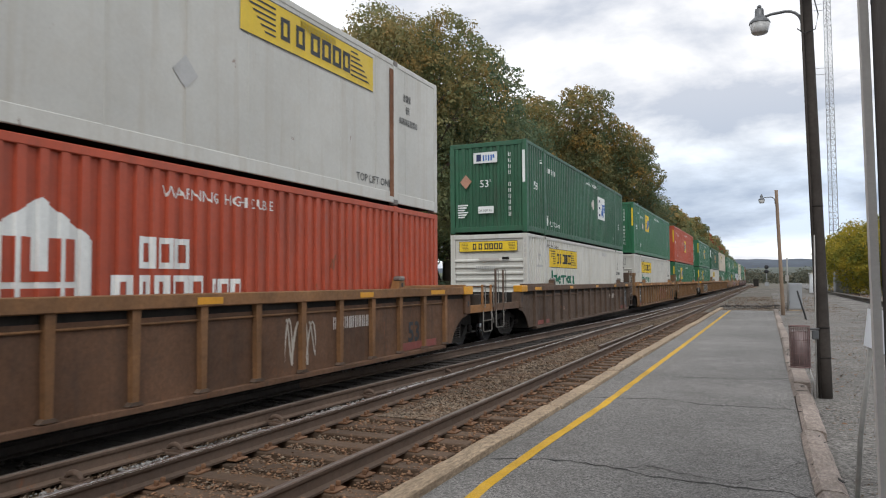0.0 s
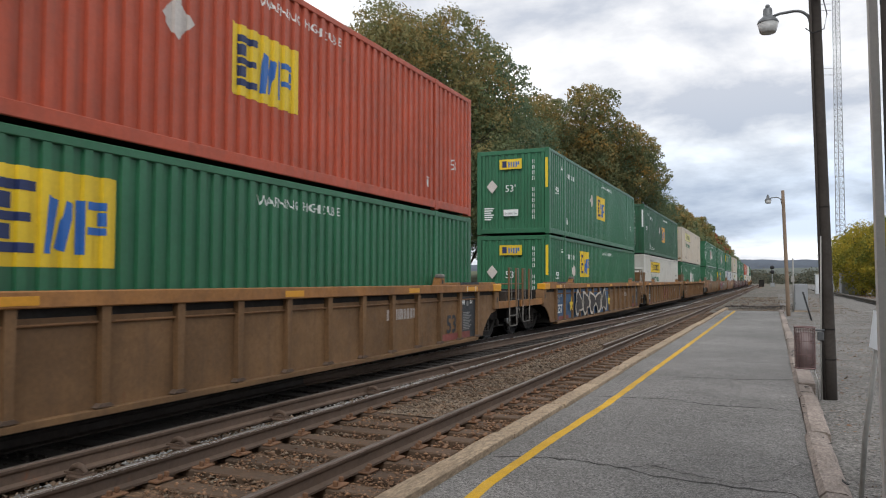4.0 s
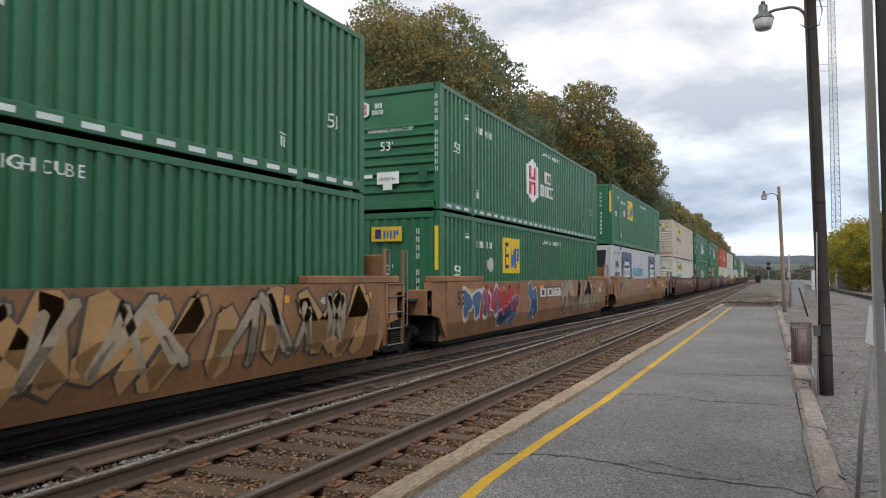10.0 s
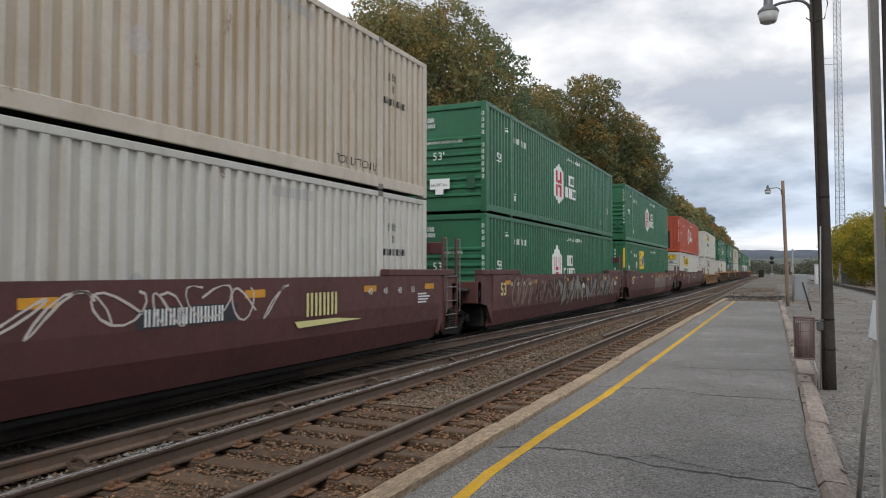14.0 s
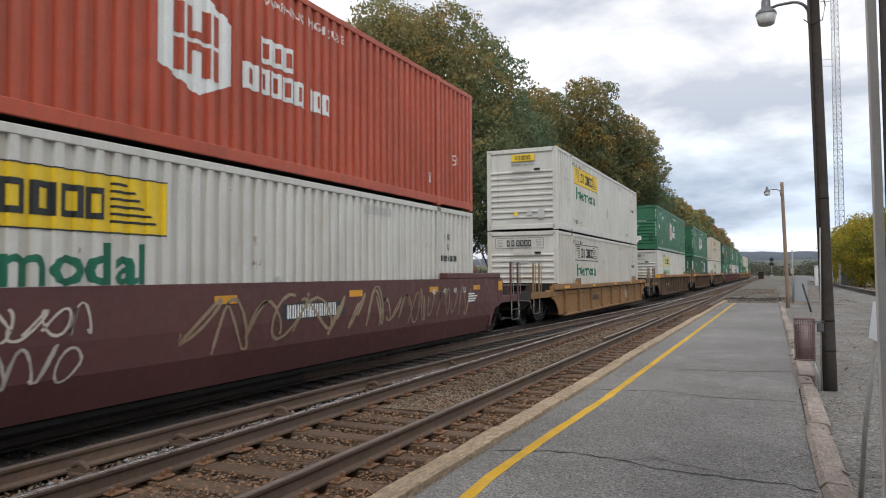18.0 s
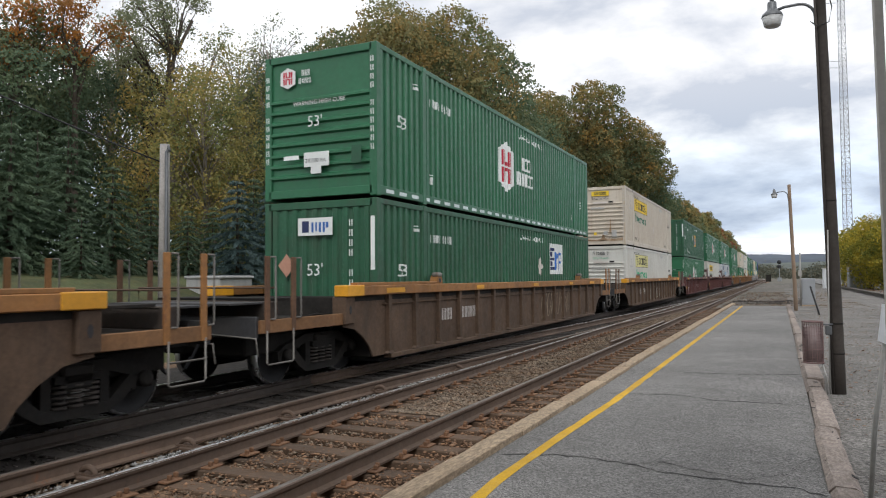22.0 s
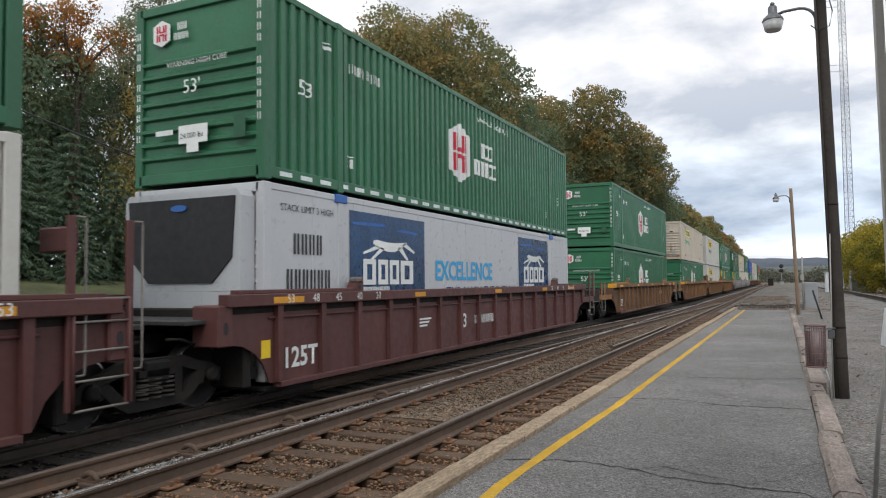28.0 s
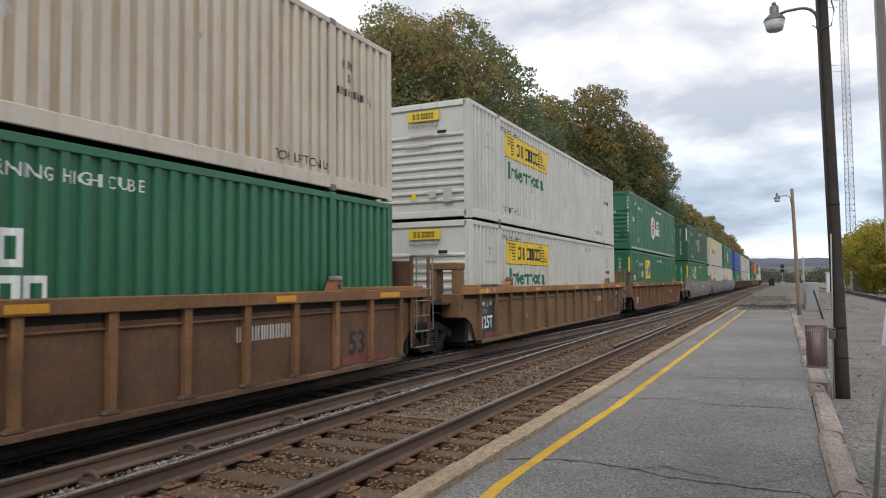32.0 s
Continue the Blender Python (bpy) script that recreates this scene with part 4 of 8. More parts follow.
def reefer_box(label):
    c = container(REEFER, label, "jb", "flat")
    for x0, w in ((-5.82, 2.85), (2.92, 2.80)):
        mark("logo_field", shape(rect(x0, 0.25, x0 + w, 2.66)), FIELD_BLUE, c, False, "deep blue logo field")
        mark("logo_stripe", shape(((x0 + 0.1, 2.42), (x0 + w * 0.45, 2.44), (x0 + w * 0.4, 2.50), (x0 + 0.1, 2.47)), ((x0 + w * 0.55, 2.38), (x0 + w - 0.3, 2.36), (x0 + w - 0.3, 2.40), (x0 + w * 0.65, 2.43))), MARK_BLUE, c, False).location.x = 0.004
        k = w / 2.75
        body = [(0.62 * math.cos(i * 0.449) * (1 + 0.15 * math.sin(i * 0.9)), 0.50 + 0.085 * math.sin(i * 0.449) + 0.05 * math.cos(i * 0.898)) for i in range(14)]
        bm = shape(*[tuple((x0 + w / 2 + px * k, 1.60 + pz * k) for px, pz in poly) for poly in
                     (body, ((-0.50, 0.47), (-0.95, 0.34), (-0.95, 0.30), (-0.40, 0.42)), ((-0.36, 0.44), (-0.72, 0.22), (-0.68, 0.19), (-0.22, 0.42)), ((0.45, 0.50), (0.92, 0.36), (0.95, 0.40), (0.55, 0.56)), ((0.25, 0.45), (0.62, 0.22), (0.67, 0.25), (0.42, 0.47)))])
        mark("running_animal_sign", bm, MARK_WHITE, c, False, "white logo shape").location.x = 0.004
        mark("name_mark", shape(*name_shape((1.1, 0.9, 0.9, 1.3), x0 + 0.42, 1.37, 0.46, 2.0)), MARK_WHITE, c, False).location.x = 0.004
        mark("name_line", shape(*word_bars((1,) * 9 + (0.5,) + (1,) * 6, 0.095 * k, 0.3, x0 + 0.42 * k, 1.235)), MARK_WHITE, c, False).location.x = 0.004
    mark("slogan", fitted("EXCELLENCE", -2.44, 0.88, 1.44, 1.88, 0.015), MARK_CYAN, c, False, "light blue slogan")
    mark("slogan", fitted("THROUGH EXECUTION", -1.9, 2.6, 0.92, 1.30, 0.008), MARK_NAVY, c, False, "dark blue slogan")
    mark("code_number", shape(*word_bars((1, 1, 1, 1), 0.32, 0.3, -7.38, 1.85), *word_bars((1,) * 6, 0.32, 0.3, -7.55, 1.30)), MARK_BLACK, c, False)
    mark("stack_notice", moved(letters("STACK LIMIT 3 HIGH", 0.11), -7.7, 2.5), MARK_BLACK, c, False)
    part("mount_block", soft_box(WIDE - 0.1, WIDE + 0.02, -LIFT - 0.18, -LIFT + 0.18, TALL - 0.14, TALL - 0.0), MARK_BLUE, c, "blue painted lifting block")
    part("mount_block", soft_box(WIDE - 0.1, WIDE + 0.02, LIFT - 0.18, LIFT + 0.18, TALL - 0.14, TALL - 0.0), MARK_BLUE, c, "blue painted lifting block")
    # the cooling unit sits on the leading end
    unit = part("cooling_unit", prism(((-1.10, 0.22), (1.10, 0.22), (1.13, 0.30), (1.13, 2.66), (1.06, 2.76), (-1.06, 2.76), (-1.13, 2.66), (-1.13, 0.30)), "y", -HALF - 0.30, -HALF - 0.01), REEFER, c, "white front-mounted cooling unit")
    part("grille", prism(((-0.98, 1.78), (-0.62, 1.42), (0.62, 1.42), (0.98, 1.78), (1.04, 2.66), (-1.04, 2.66)), "y", -HALF - 0.33, -HALF - 0.30), SIGNAL_BLACK, unit, "black grille")
    part("badge", prism([(0.16 * math.cos(i * 0.524), 2.52 + 0.05 * math.sin(i * 0.524)) for i in range(12)], "y", -HALF - 0.35, -HALF - 0.33), MARK_BLUE, unit)
    part("vent", soft_box(-0.92, -0.62, -HALF - 0.32, -HALF - 0.30, 0.36, 1.0, 0.004), SIGNAL_BLACK, unit)
    part("name_mark", prism(rect(-0.2, 0.46, 0.7, 0.60), "y", -HALF - 0.31, -HALF - 0.30), GREY_BOX, unit)
    for x0_, x1_, z0_, z1_ in ((-1.09, 1.09, 1.30, 1.315), (-1.09, 1.09, 0.30, 0.315), (0.42, 0.435, 0.32, 1.3), (-0.50, -0.485, 0.32, 1.3)):
        part("panel_seam", soft_box(x0_, x1_, -HALF - 0.304, -HALF - 0.30, z0_, z1_, 0.001), GREY_BOX, unit)
    return c


def plain_box(paint, label):
    c = container(paint, label, "vertical")
    side_notes(c, MARK_WHITE)
    mark("name_mark", shape(*word_bars((1, 1, 1, 1, 1), 0.6, 0.3, -1.2, 1.4)), MARK_WHITE, c)
    return c


AWAY = pose(0, -400, -40)
KINDS = {
    "hub": hub_box(GREEN, "green corrugated steel container with white hexagon logo", "hex"),
    "hub_dash": hub_box(GREEN, "green corrugated container with white reflective dashes along its base", "hex", True),
    "hub_house": hub_box(GREEN, "green corrugated container with white house-shaped logo", "house"),
    "hub_red": hub_box(RED, "orange-red corrugated container with white hexagon logo", "hex", inc=True),
    "hub_red_house": hub_box(RED, "faded orange-red container with white house logo", "house", inc=True),
    "emp": emp_box(GREEN, "green corrugated container with square yellow logo"),
    "emp_top": emp_box(GREEN, "green corrugated container with yellow logo at mid-length", spot=(-0.85, 1.04)),
    "emp_top_white": emp_box(GREEN_DARK, "aged green container with pale mid-length logo", MARK_WHITE, True, spot=(2.3, 1.2)),
    "emp_dark": emp_box(GREEN_DARK, "aged green container with orange square logo", MARK_ORANGE, True, spot=(-0.72, 1.02)),
    "emp_orange": emp_box(GREEN_DARK, "aged green container with large orange end logo", MARK_ORANGE, True, spot=(-0.72, 1.02), big=True),
    "emp_white": emp_box(GREEN_DARK, "aged green container with pale square logo", MARK_WHITE, True, spot=(2.9, 1.48)),
    "emp_red": emp_box(RED, "orange-red corrugated container with yellow square logo", spot=(-0.5, 1.02)),
    "jb": jb_box(WHITE, "white corrugated container with yellow name panel and green word"),
    "jb_wide": jb_box(WHITE, "white corrugated container with wide yellow end panel", front="wide"),
    "jb_ruled": jb_box(WHITE, "white container with ruled end panel and yellow side panel", front="ruled"),
    "jb_pale": jb_box(WHITE, "white container with faded yellow panel and bright green word", MARK_PALE, word=MARK_MINT, front="outline"),
    "jb_black": jb_box(WHITE_STAINED, "white rust-streaked container with black-edged name panel", None, front="ruled"),
    "jb_cream_wide": jb_box(CREAM, "yellowed white container with pale wide end panel", MARK_PALE, front="wide"),
    "jb_cream": jb_box(CREAM, "yellowed rust-stained white container with yellow name panel"),
    "jb_cream_pale": jb_box(CREAM, "dirty cream container with faded yellow name panel", MARK_PALE, word=MARK_MINT, front="outline"),
    "jb_flat": jb_box(WHITE, "dented flat-sided white container with yellow name panel", smooth=True, worded=False),
    "reefer": reefer_box("white refrigerated container with deep blue logo panels"),
    "blue": plain_box(BLUE_BOX, "blue corrugated container on a well car"),
    "orange": plain_box(ORANGE_BOX, "bright orange corrugated container on a well car"),
    "grey": plain_box(GREY_BOX, "pale grey corrugated container on a well car"),
}
# rust streaks and a dark smear that set single kinds apart
part("seam_rust", box(CREST + 0.007, CREST + 0.012, LIFT - 0.24, LIFT - 0.06, 0.15, 2.7), surface("rust_run", (0.20, 0.085, 0.04), 0.8, spots=0.5, rust=0.3), KINDS["jb_flat"], "rust run down a seam")
part("smear", box(0.30, 0.55, -HALF + 0.002, -HALF + 0.012, 0.25, 2.0), surface("oily_smear", (0.045, 0.03, 0.025), 0.6, spots=0.5), KINDS["emp_red"], "dark oily smear")
part("smear", box(0.32, 0.52, -HALF + 0.002, -HALF + 0.012, 0.3, 1.7), bpy.data.materials["oily_smear"], KINDS["hub_red"], "dark oily smear")


# ---- well cars ----
def truck(parent, y):
    """A two-axle truck under a car at y. Returns its wheelsets."""
    t = new("truck")
    t.parent, t.location = parent, (0, y, 0)
    for x in (0.93, -1.05):
        same("side_frame", shared("side_frame", side_casting, TRUCK), t, pose(x, 0, 0))
    for x in (1.07, -1.15):
        for dy in (-0.2, 0.0, 0.2):
            same("spring", shared("coil_spring", coil, SPRING), t, pose(x - 0.05 if x > 0 else x + 0.14, dy, 0.255))
        for dy in (-0.915, 0.915):
            same("bearing_cap", shared("bearing_cap", lambda: lathe(((0.10, 0), (0.10, 0.05), (0.06, 0.08)), "x", 14), TRUCK), t, pose(x - 0.02 if x > 0 else x, dy, 0.45, 0, 0, 0 if x > 0 else 180))
    same("bolster", shared("bolster", lambda: soft_box(-1.1, 1.1, -0.2, 0.2, 0.45, 0.72, 0.03), TRUCK), t)
    axles = []
    for dy in (-0.915, 0.915):
        w = same("wheelset", shared("wheelset", wheels, WHEEL), t, pose(0, dy, 0.43))
        for x in (0.758, -0.758):
            same("rim", shared("wheel_rim", lambda: lathe(((0.41, -0.062), (0.432, -0.06), (0.432, 0.066), (0.41, 0.068)), "x", 28, caps=False), TREAD), w, pose(x, 0, 0))
        axles.append(w)
    return axles


def side_casting():
    """The cast side of a truck: an arched top member, a sagging bottom member, columns and pedestals, with windows between."""
    bm = bmesh.new()
    top_ = ((-1.12, 0.50), (-0.95, 0.60), (-0.72, 0.64), (-0.45, 0.74), (0.45, 0.74), (0.72, 0.64), (0.95, 0.60), (1.12, 0.50), (1.10, 0.40), (0.93, 0.46), (0.70, 0.52), (0.42, 0.60), (-0.42, 0.60), (-0.70, 0.52), (-0.93, 0.46), (-1.10, 0.40))
    add_prism(bm, top_, "x", 0, 0.12)
    add_prism(bm, ((-0.84, 0.47), (-0.70, 0.53), (-0.40, 0.26), (0.40, 0.26), (0.70, 0.53), (0.84, 0.47), (0.62, 0.26), (0.42, 0.14), (-0.42, 0.14), (-0.62, 0.26)), "x", -0.005, 0.135)
    for s in (1, -1):
        add_prism(bm, ((s * 0.30, 0.25), (s * 0.42, 0.25), (s * 0.42, 0.62), (s * 0.30, 0.62)), "x", 0.0, 0.125)
        add_prism(bm, ((s * 0.74, 0.34), (s * 0.80, 0.34), (s * 0.82, 0.52), (s * 0.72, 0.52)), "x", 0.0, 0.12)
        add_prism(bm, ((s * 1.03, 0.34), (s * 1.10, 0.34), (s * 1.12, 0.52), (s * 1.02, 0.52)), "x", 0.0, 0.12)
    add_prism(bm, ((-0.29, 0.53), (0.29, 0.53), (0.29, 0.61), (-0.29, 0.61)), "x", -0.1, 0.17)
    bmesh.ops.recalc_face_normals(bm, faces=bm.faces[:])
    return bm


def coil():
    bm = bmesh.new()
    for i in range(5):
        add_lathe(bm, ((0.05, i * 0.056), (0.092, i * 0.056 + 0.006), (0.095, i * 0.056 + 0.028), (0.05, i * 0.056 + 0.034)), "z", 12)
    return bm


def wheels():
    bm = bmesh.new()
    add_lathe(bm, ((0.08, -1.05), (0.08, -0.70), (0.075, 0.70), (0.08, 1.05)), "x", 12)
    for s in (1, -1):
        prof = ((0.10, 0.86), (0.16, 0.84), (0.20, 0.80), (0.36, 0.785), (0.40, 0.815), (0.428, 0.815), (0.428, 0.70), (0.455, 0.69), (0.455, 0.665), (0.40, 0.66), (0.35, 0.72), (0.18, 0.70), (0.10, 0.68))
        add_lathe(bm, [(r, s * h) for r, h in prof], "x", 32)
    return bm


def handrail(parent, x, y, z0, z1, paint):
    """A flat upright post with a bent grab iron beside it."""
    h = round(z1 - z0, 2)
    same("post", shared("post%.2f" % h, lambda: soft_box(-0.018, 0.018, -0.048, 0.048, 0, h, 0.006), paint), parent, pose(x, y, z0))
    same("grab_iron", shared("grab_iron%.2f" % h, lambda: tube(((0.02, 0.06, h * 0.18), (0.02, 0.155, h * 0.18), (0.02, 0.16, h * 0.22), (0.02, 0.16, h - 0.05), (0.02, 0.155, h - 0.01), (0.02, 0.05, h - 0.01)), 0.013, 6), GRAB), parent, pose(x, y, z0), "pale bent grab iron")


def stirrup(parent, x, y0, y1, z0, z1):
    """A pale U-shaped step that hangs from the side beam."""
    same("step", shared("step%.2f%.2f" % (abs(y1 - y0), z1 - z0), lambda: tube(((0, 0, z1 - z0), (0, 0, 0.03), (0, 0.03, 0), (0, abs(y1 - y0) - 0.03, 0), (0, abs(y1 - y0), 0.03), (0, abs(y1 - y0), z1 - z0)), 0.014, 6), GRAB), parent, pose(x, min(y0, y1), z0), "pale steel step")


def ladder(parent, x, y0, y1, zs, paint, bars=None):
    """Two uprights and their rungs."""
    h, w = round(zs[-1] - zs[0], 2), round(abs(y1 - y0), 2)
    for y in (y0, y1):
        same("ladder_rail", shared("ladder_rail%.2f" % h, lambda: tube(((0, 0, 0), (0, 0, h)), 0.018, 6), paint), parent, pose(x, y, zs[0]))
    for z in zs:
        same("rung", shared("rung%.2f" % w, lambda: tube(((0, 0, 0), (0, w, 0)), 0.015, 6), bars or paint), parent, pose(x, min(y0, y1), z))


def sill_reach(style, s):
    """How far the side of a car runs past its containers at an open end."""
    return (1.48 if s > 0 else 2.0) if style == "smooth" else 1.36


def open_end(car, s, style, paint, trim, brake=False, tall=1.95):
    """The platform, coupler and steps beyond the truck, at the end s (-1 leads, 1 trails)."""
    def ys(a, b):
        return (s * a, s * b) if s > 0 else (s * b, s * a)
    e = HALF + (1.60 if s > 0 else 2.0)
    es = HALF + sill_reach(style, s)
    part("end_platform", soft_box(-1.39, 1.39, *ys(e, e + 1.45), 0.90, 1.02, 0.01), GRIME, car)
    low_side = trim is OLD_YELLOW
    for g in (1, -1):
        a, b = sorted((g * 1.24, g * 1.512))
        part("end_post", soft_box(a, b, *ys(es - 0.26, es + 0.04), 0.86, 1.08 if low_side else 1.33, 0.02), paint, car)
        if style == "ribbed":
            a, b = sorted((g * 1.30, g * 1.565))
            part("sill_end", soft_box(a, b, *ys(es - 0.48, es + 0.06), 1.325, 1.51, 0.012), YELLOW_TAPE if trim is SILL_ORANGE else trim, car, "faded orange sill end" if trim is SILL_ORANGE else "")
        elif style == "smooth":
            part("end_box", soft_box(a, b, *ys(es - 0.34, es + 0.06), 1.0, 1.50, 0.02), trim, car)
    part("lifting_slot", prism([(s * (es - 0.11) + 0.035 * math.cos(k * 0.524), 1.10 + 0.075 * math.sin(k * 0.524)) for k in range(12)], "x", 1.513, 1.516), SIGNAL_BLACK, car)
    part("deck_edge", soft_box(-1.40, 1.40, *ys(e + 1.44, e + 1.50), 0.80, 1.10, 0.008), DECK, car, "dark slate end plate")
    part("crossover_grating", soft_box(-1.15, 1.15, *ys(e + 0.9, e + 1.75), 1.26, 1.29, 0.005), DECK, car, "dark crossover grating")
    part("cross_rail", tube(((-1.40, s * (e + 1.0), 1.12), (-1.40, s * (e + 1.0), 1.50), (1.36, s * (e + 1.0), 1.50), (1.36, s * (e + 1.0), 1.12)), 0.018, 6), GRAB if style == "smooth" else paint, car)
    part("brake_pipe", tube([(1.0, s * (e - 0.9 + 0.35 * k), 0.98 + 0.06 * math.sin(k * 1.3)) for k in range(7)], 0.022, 6), TRUCK, car)
    part("release_rod", tube(((0.2, s * (e + 1.5), 0.86), (1.42, s * (e + 1.52), 0.80), (1.46, s * (e + 1.52), 0.55)), 0.012, 6), GRAB, car, "bent uncoupling rod")
    part("end_beam", soft_box(-1.3, 1.3, *ys(e + 0.9, e + 1.05), 1.02, 1.3, 0.01), GRIME, car)
    part("walkway", soft_box(-1.2, 1.2, *ys(e + 0.15, e + 0.8), 1.3, 1.34, 0.005), TRUCK, car, "dark grating walkway")
    part("centre_sill", soft_box(-0.3, 0.3, *ys(HALF + 0.4, e + 1.45), 0.62, 0.9, 0.02), TRUCK, car)
    part("coupler", prism(((-0.11, 0.66), (0.11, 0.66), (0.11, 0.9), (-0.11, 0.9)), "y", *ys(e + 1.4, e + 1.9)), TRUCK, car)
    part("air_hose", tube([(0.35, s * (e + 1.45 + 0.32 * math.sin(i * 0.5)), 0.75 - 0.09 * i * (6 - i) / 2) for i in range(6)], 0.022, 6), SIGNAL_BLACK, car)
    upright = {HUSKY_ORANGE: HUSKY_ORANGE, HUSKY_BROWN: SILL_ORANGE, HUSKY_DARK: SILL_ORANGE if s > 0 else HUSKY_BROWN, OLD_YELLOW: OLD_YELLOW}.get(paint, paint)
    for y in (e + 0.72, e + 1.32):
        handrail(car, 1.455, s * y, 0.86, tall, upright)
        handrail(car, -1.455, s * y, 0.86, tall, upright)
    stirrup(car, 1.47, s * (e + 0.74), s * (e + 1.34), 0.36 if s > 0 else 0.42, 0.90)
    if s > 0:
        stirrup(car, 1.47, s * (e + 0.74), s * (e + 1.34), 0.64, 0.90)
    part("end_bulkhead", soft_box(-1.38, 1.38, *ys(HALF + 0.28, HALF + 0.40), 0.22, 1.30, 0.02), TRUCK, car)
    part("side_beam", soft_box(1.40, 1.46, *ys(es - 0.1, e + 1.46), 0.86, 1.05, 0.01), trim if paint is not HUSKY_DARK else SILL_DULL, car)
    part("brake_rigging", soft_box(-0.95, 0.95, *ys(e - 0.2, e + 1.2), 0.50, 0.80, 0.03), TRUCK, car)
    part("arch_plate", soft_box(-1.36, 1.36, *ys(HALF + 0.42, es + 0.7), 0.88, 0.94, 0.01), TRUCK, car)
    if style == "smooth":
        part("reflector", soft_box(1.513, 1.517, *ys(es - 0.30, es + 0.0), 1.20, 1.44, 0.001), YELLOW_TAPE, car)
    if brake:
        part("brake_stand", soft_box(0.2, 0.42, *ys(e + 0.2, e + 0.55), 1.02, 1.95, 0.03), trim, car)
        part("brake_wheel", wheel_ring(s * (e + 0.72), 0.28), BARE_STEEL, car)
        part("air_tank", lathe(((0.05, -0.65), (0.2, -0.58), (0.22, -0.5), (0.22, 0.5), (0.2, 0.58), (0.05, 0.65)), "y", 20, (0.55, s * (HALF + 1.1), 1.72)), RUSTY_TANK, car, "rusty cylindrical air tank")


def wheel_ring(y, r):
    bm = bmesh.new()
    add_tube(bm, [(0.3 + r * math.cos(i * math.pi / 10), y, 1.85 + r * math.sin(i * math.pi / 10)) for i in range(21)], 0.016, 6, False)
    for k in range(3):
        add_tube(bm, ((0.3 - r * math.cos(k * 1.047), y, 1.85 - r * math.sin(k * 1.047)), (0.3 + r * math.cos(k * 1.047), y, 1.85 + r * math.sin(k * 1.047))), 0.01, 5)
    return bm


def joint_end(car, s, paint, trim):
    """The end that shares a truck with the next unit."""
    def ys(a, b):
        return (s * a, s * b) if s > 0 else (s * b, s * a)
    for g in (1, -1):
        a, b = sorted((g * 1.05, g * 1.50))
        part("end_post", soft_box(a, b, *ys(HALF + 0.86, HALF + 1.14), 0.82, 1.36, 0.02), paint, car)
    part("lifting_slot", prism([(s * (HALF + 1.0) + 0.04 * math.cos(k * 0.524), 1.06 + 0.085 * math.sin(k * 0.524)) for k in range(12)], "x", 1.501, 1.504), SIGNAL_BLACK, car)
    part("end_shelf", soft_box(-1.3, 1.3, *ys(HALF + 0.5, HALF + 1.5), 1.12, 1.18, 0.01), DECK, car)
    part("brake_pipe", tube([(1.1, s * (HALF + 0.5 + 0.22 * k), 0.92 + 0.05 * math.sin(k * 1.7)) for k in range(6)], 0.022, 6), TRUCK, car)
    part("end_bulkhead", soft_box(-1.36, 1.36, *ys(HALF + 0.34, HALF + 0.5), 0.22, 1.3, 0.02), TRUCK, car)
    part("centre_sill", soft_box(-0.35, 0.35, *ys(HALF + 0.3, HALF + 1.7), 0.72, 0.98, 0.02), TRUCK, car)
    if s > 0:
        tall_ = 2.35 if paint is MAROON else 2.15
        ladder(car, 1.52, s * (HALF + 0.42), s * (HALF + 1.10), (0.36, 0.66, 0.96, 1.26, 1.50), paint, GRAB)
        for y in (HALF + 0.40, HALF + 1.12):
            handrail(car, 1.49, s * y, 0.36, tall_, paint)
        part("climbing_board", soft_box(0.9, 1.46, *ys(HALF + 0.46, HALF + 0.52), 1.44 if paint is not MAROON else 1.98, tall_ - 0.1, 0.02), paint, car)
    elif trim is SILL_ORANGE:
        for a, b in ((0.78, 0.92), (1.30, 1.44)):
            part("bracket_post", soft_box(a, b, *ys(HALF + 0.72, HALF + 1.12), 1.18, 1.98, 0.02), paint, car)
        part("bracket_beam", soft_box(0.74, 1.46, *ys(HALF + 0.70, HALF + 1.14), 1.90, 2.06, 0.02), paint, car)
        part("bracket_knee", prism(((s * (HALF + 0.5), 1.18), (s * (HALF + 0.95), 1.18), (s * (HALF + 0.75), 1.5)), "x", 1.32, 1.42), paint, car)


def lock_block(car, y, paint, z):
    """The lock that holds a container's corner, on the sill at height z."""
    part("lock_stand", prism(((y - 0.16, z), (y + 0.14, z), (y + 0.10, z + 0.16), (y - 0.06, z + 0.18), (y - 0.12, z + 0.08)), "x", 1.36, 1.53), paint, car)
    part("lock_knob", soft_box(1.38, 1.555, y - 0.10, y + 0.10, z + 0.14, z + 0.24, 0.03), CASTING, car)
    part("lock_slot", soft_box(1.53, 1.534, y - 0.03, y + 0.05, z + 0.03, z + 0.11, 0.001), SIGNAL_BLACK, car)


def side_outline(lead_open, trail_open, top):
    """Side sheet with the arches over the trucks: pairs of y and z."""
    def arch(is_open):
        if is_open:
            return [(0.40, 0.24), (0.52, 0.42), (0.72, 0.60), (1.0, 0.76), (1.36, 0.82), (1.36, top)]
        return [(0.05, 0.24), (0.18, 0.50), (0.36, 0.68), (0.62, 0.80), (1.12, 0.86), (1.12, top)]
    left = [(-HALF - u, z) for u, z in arch(lead_open)]
    right = [(HALF + u, z) for u, z in arch(trail_open)]
    return left + right[::-1]


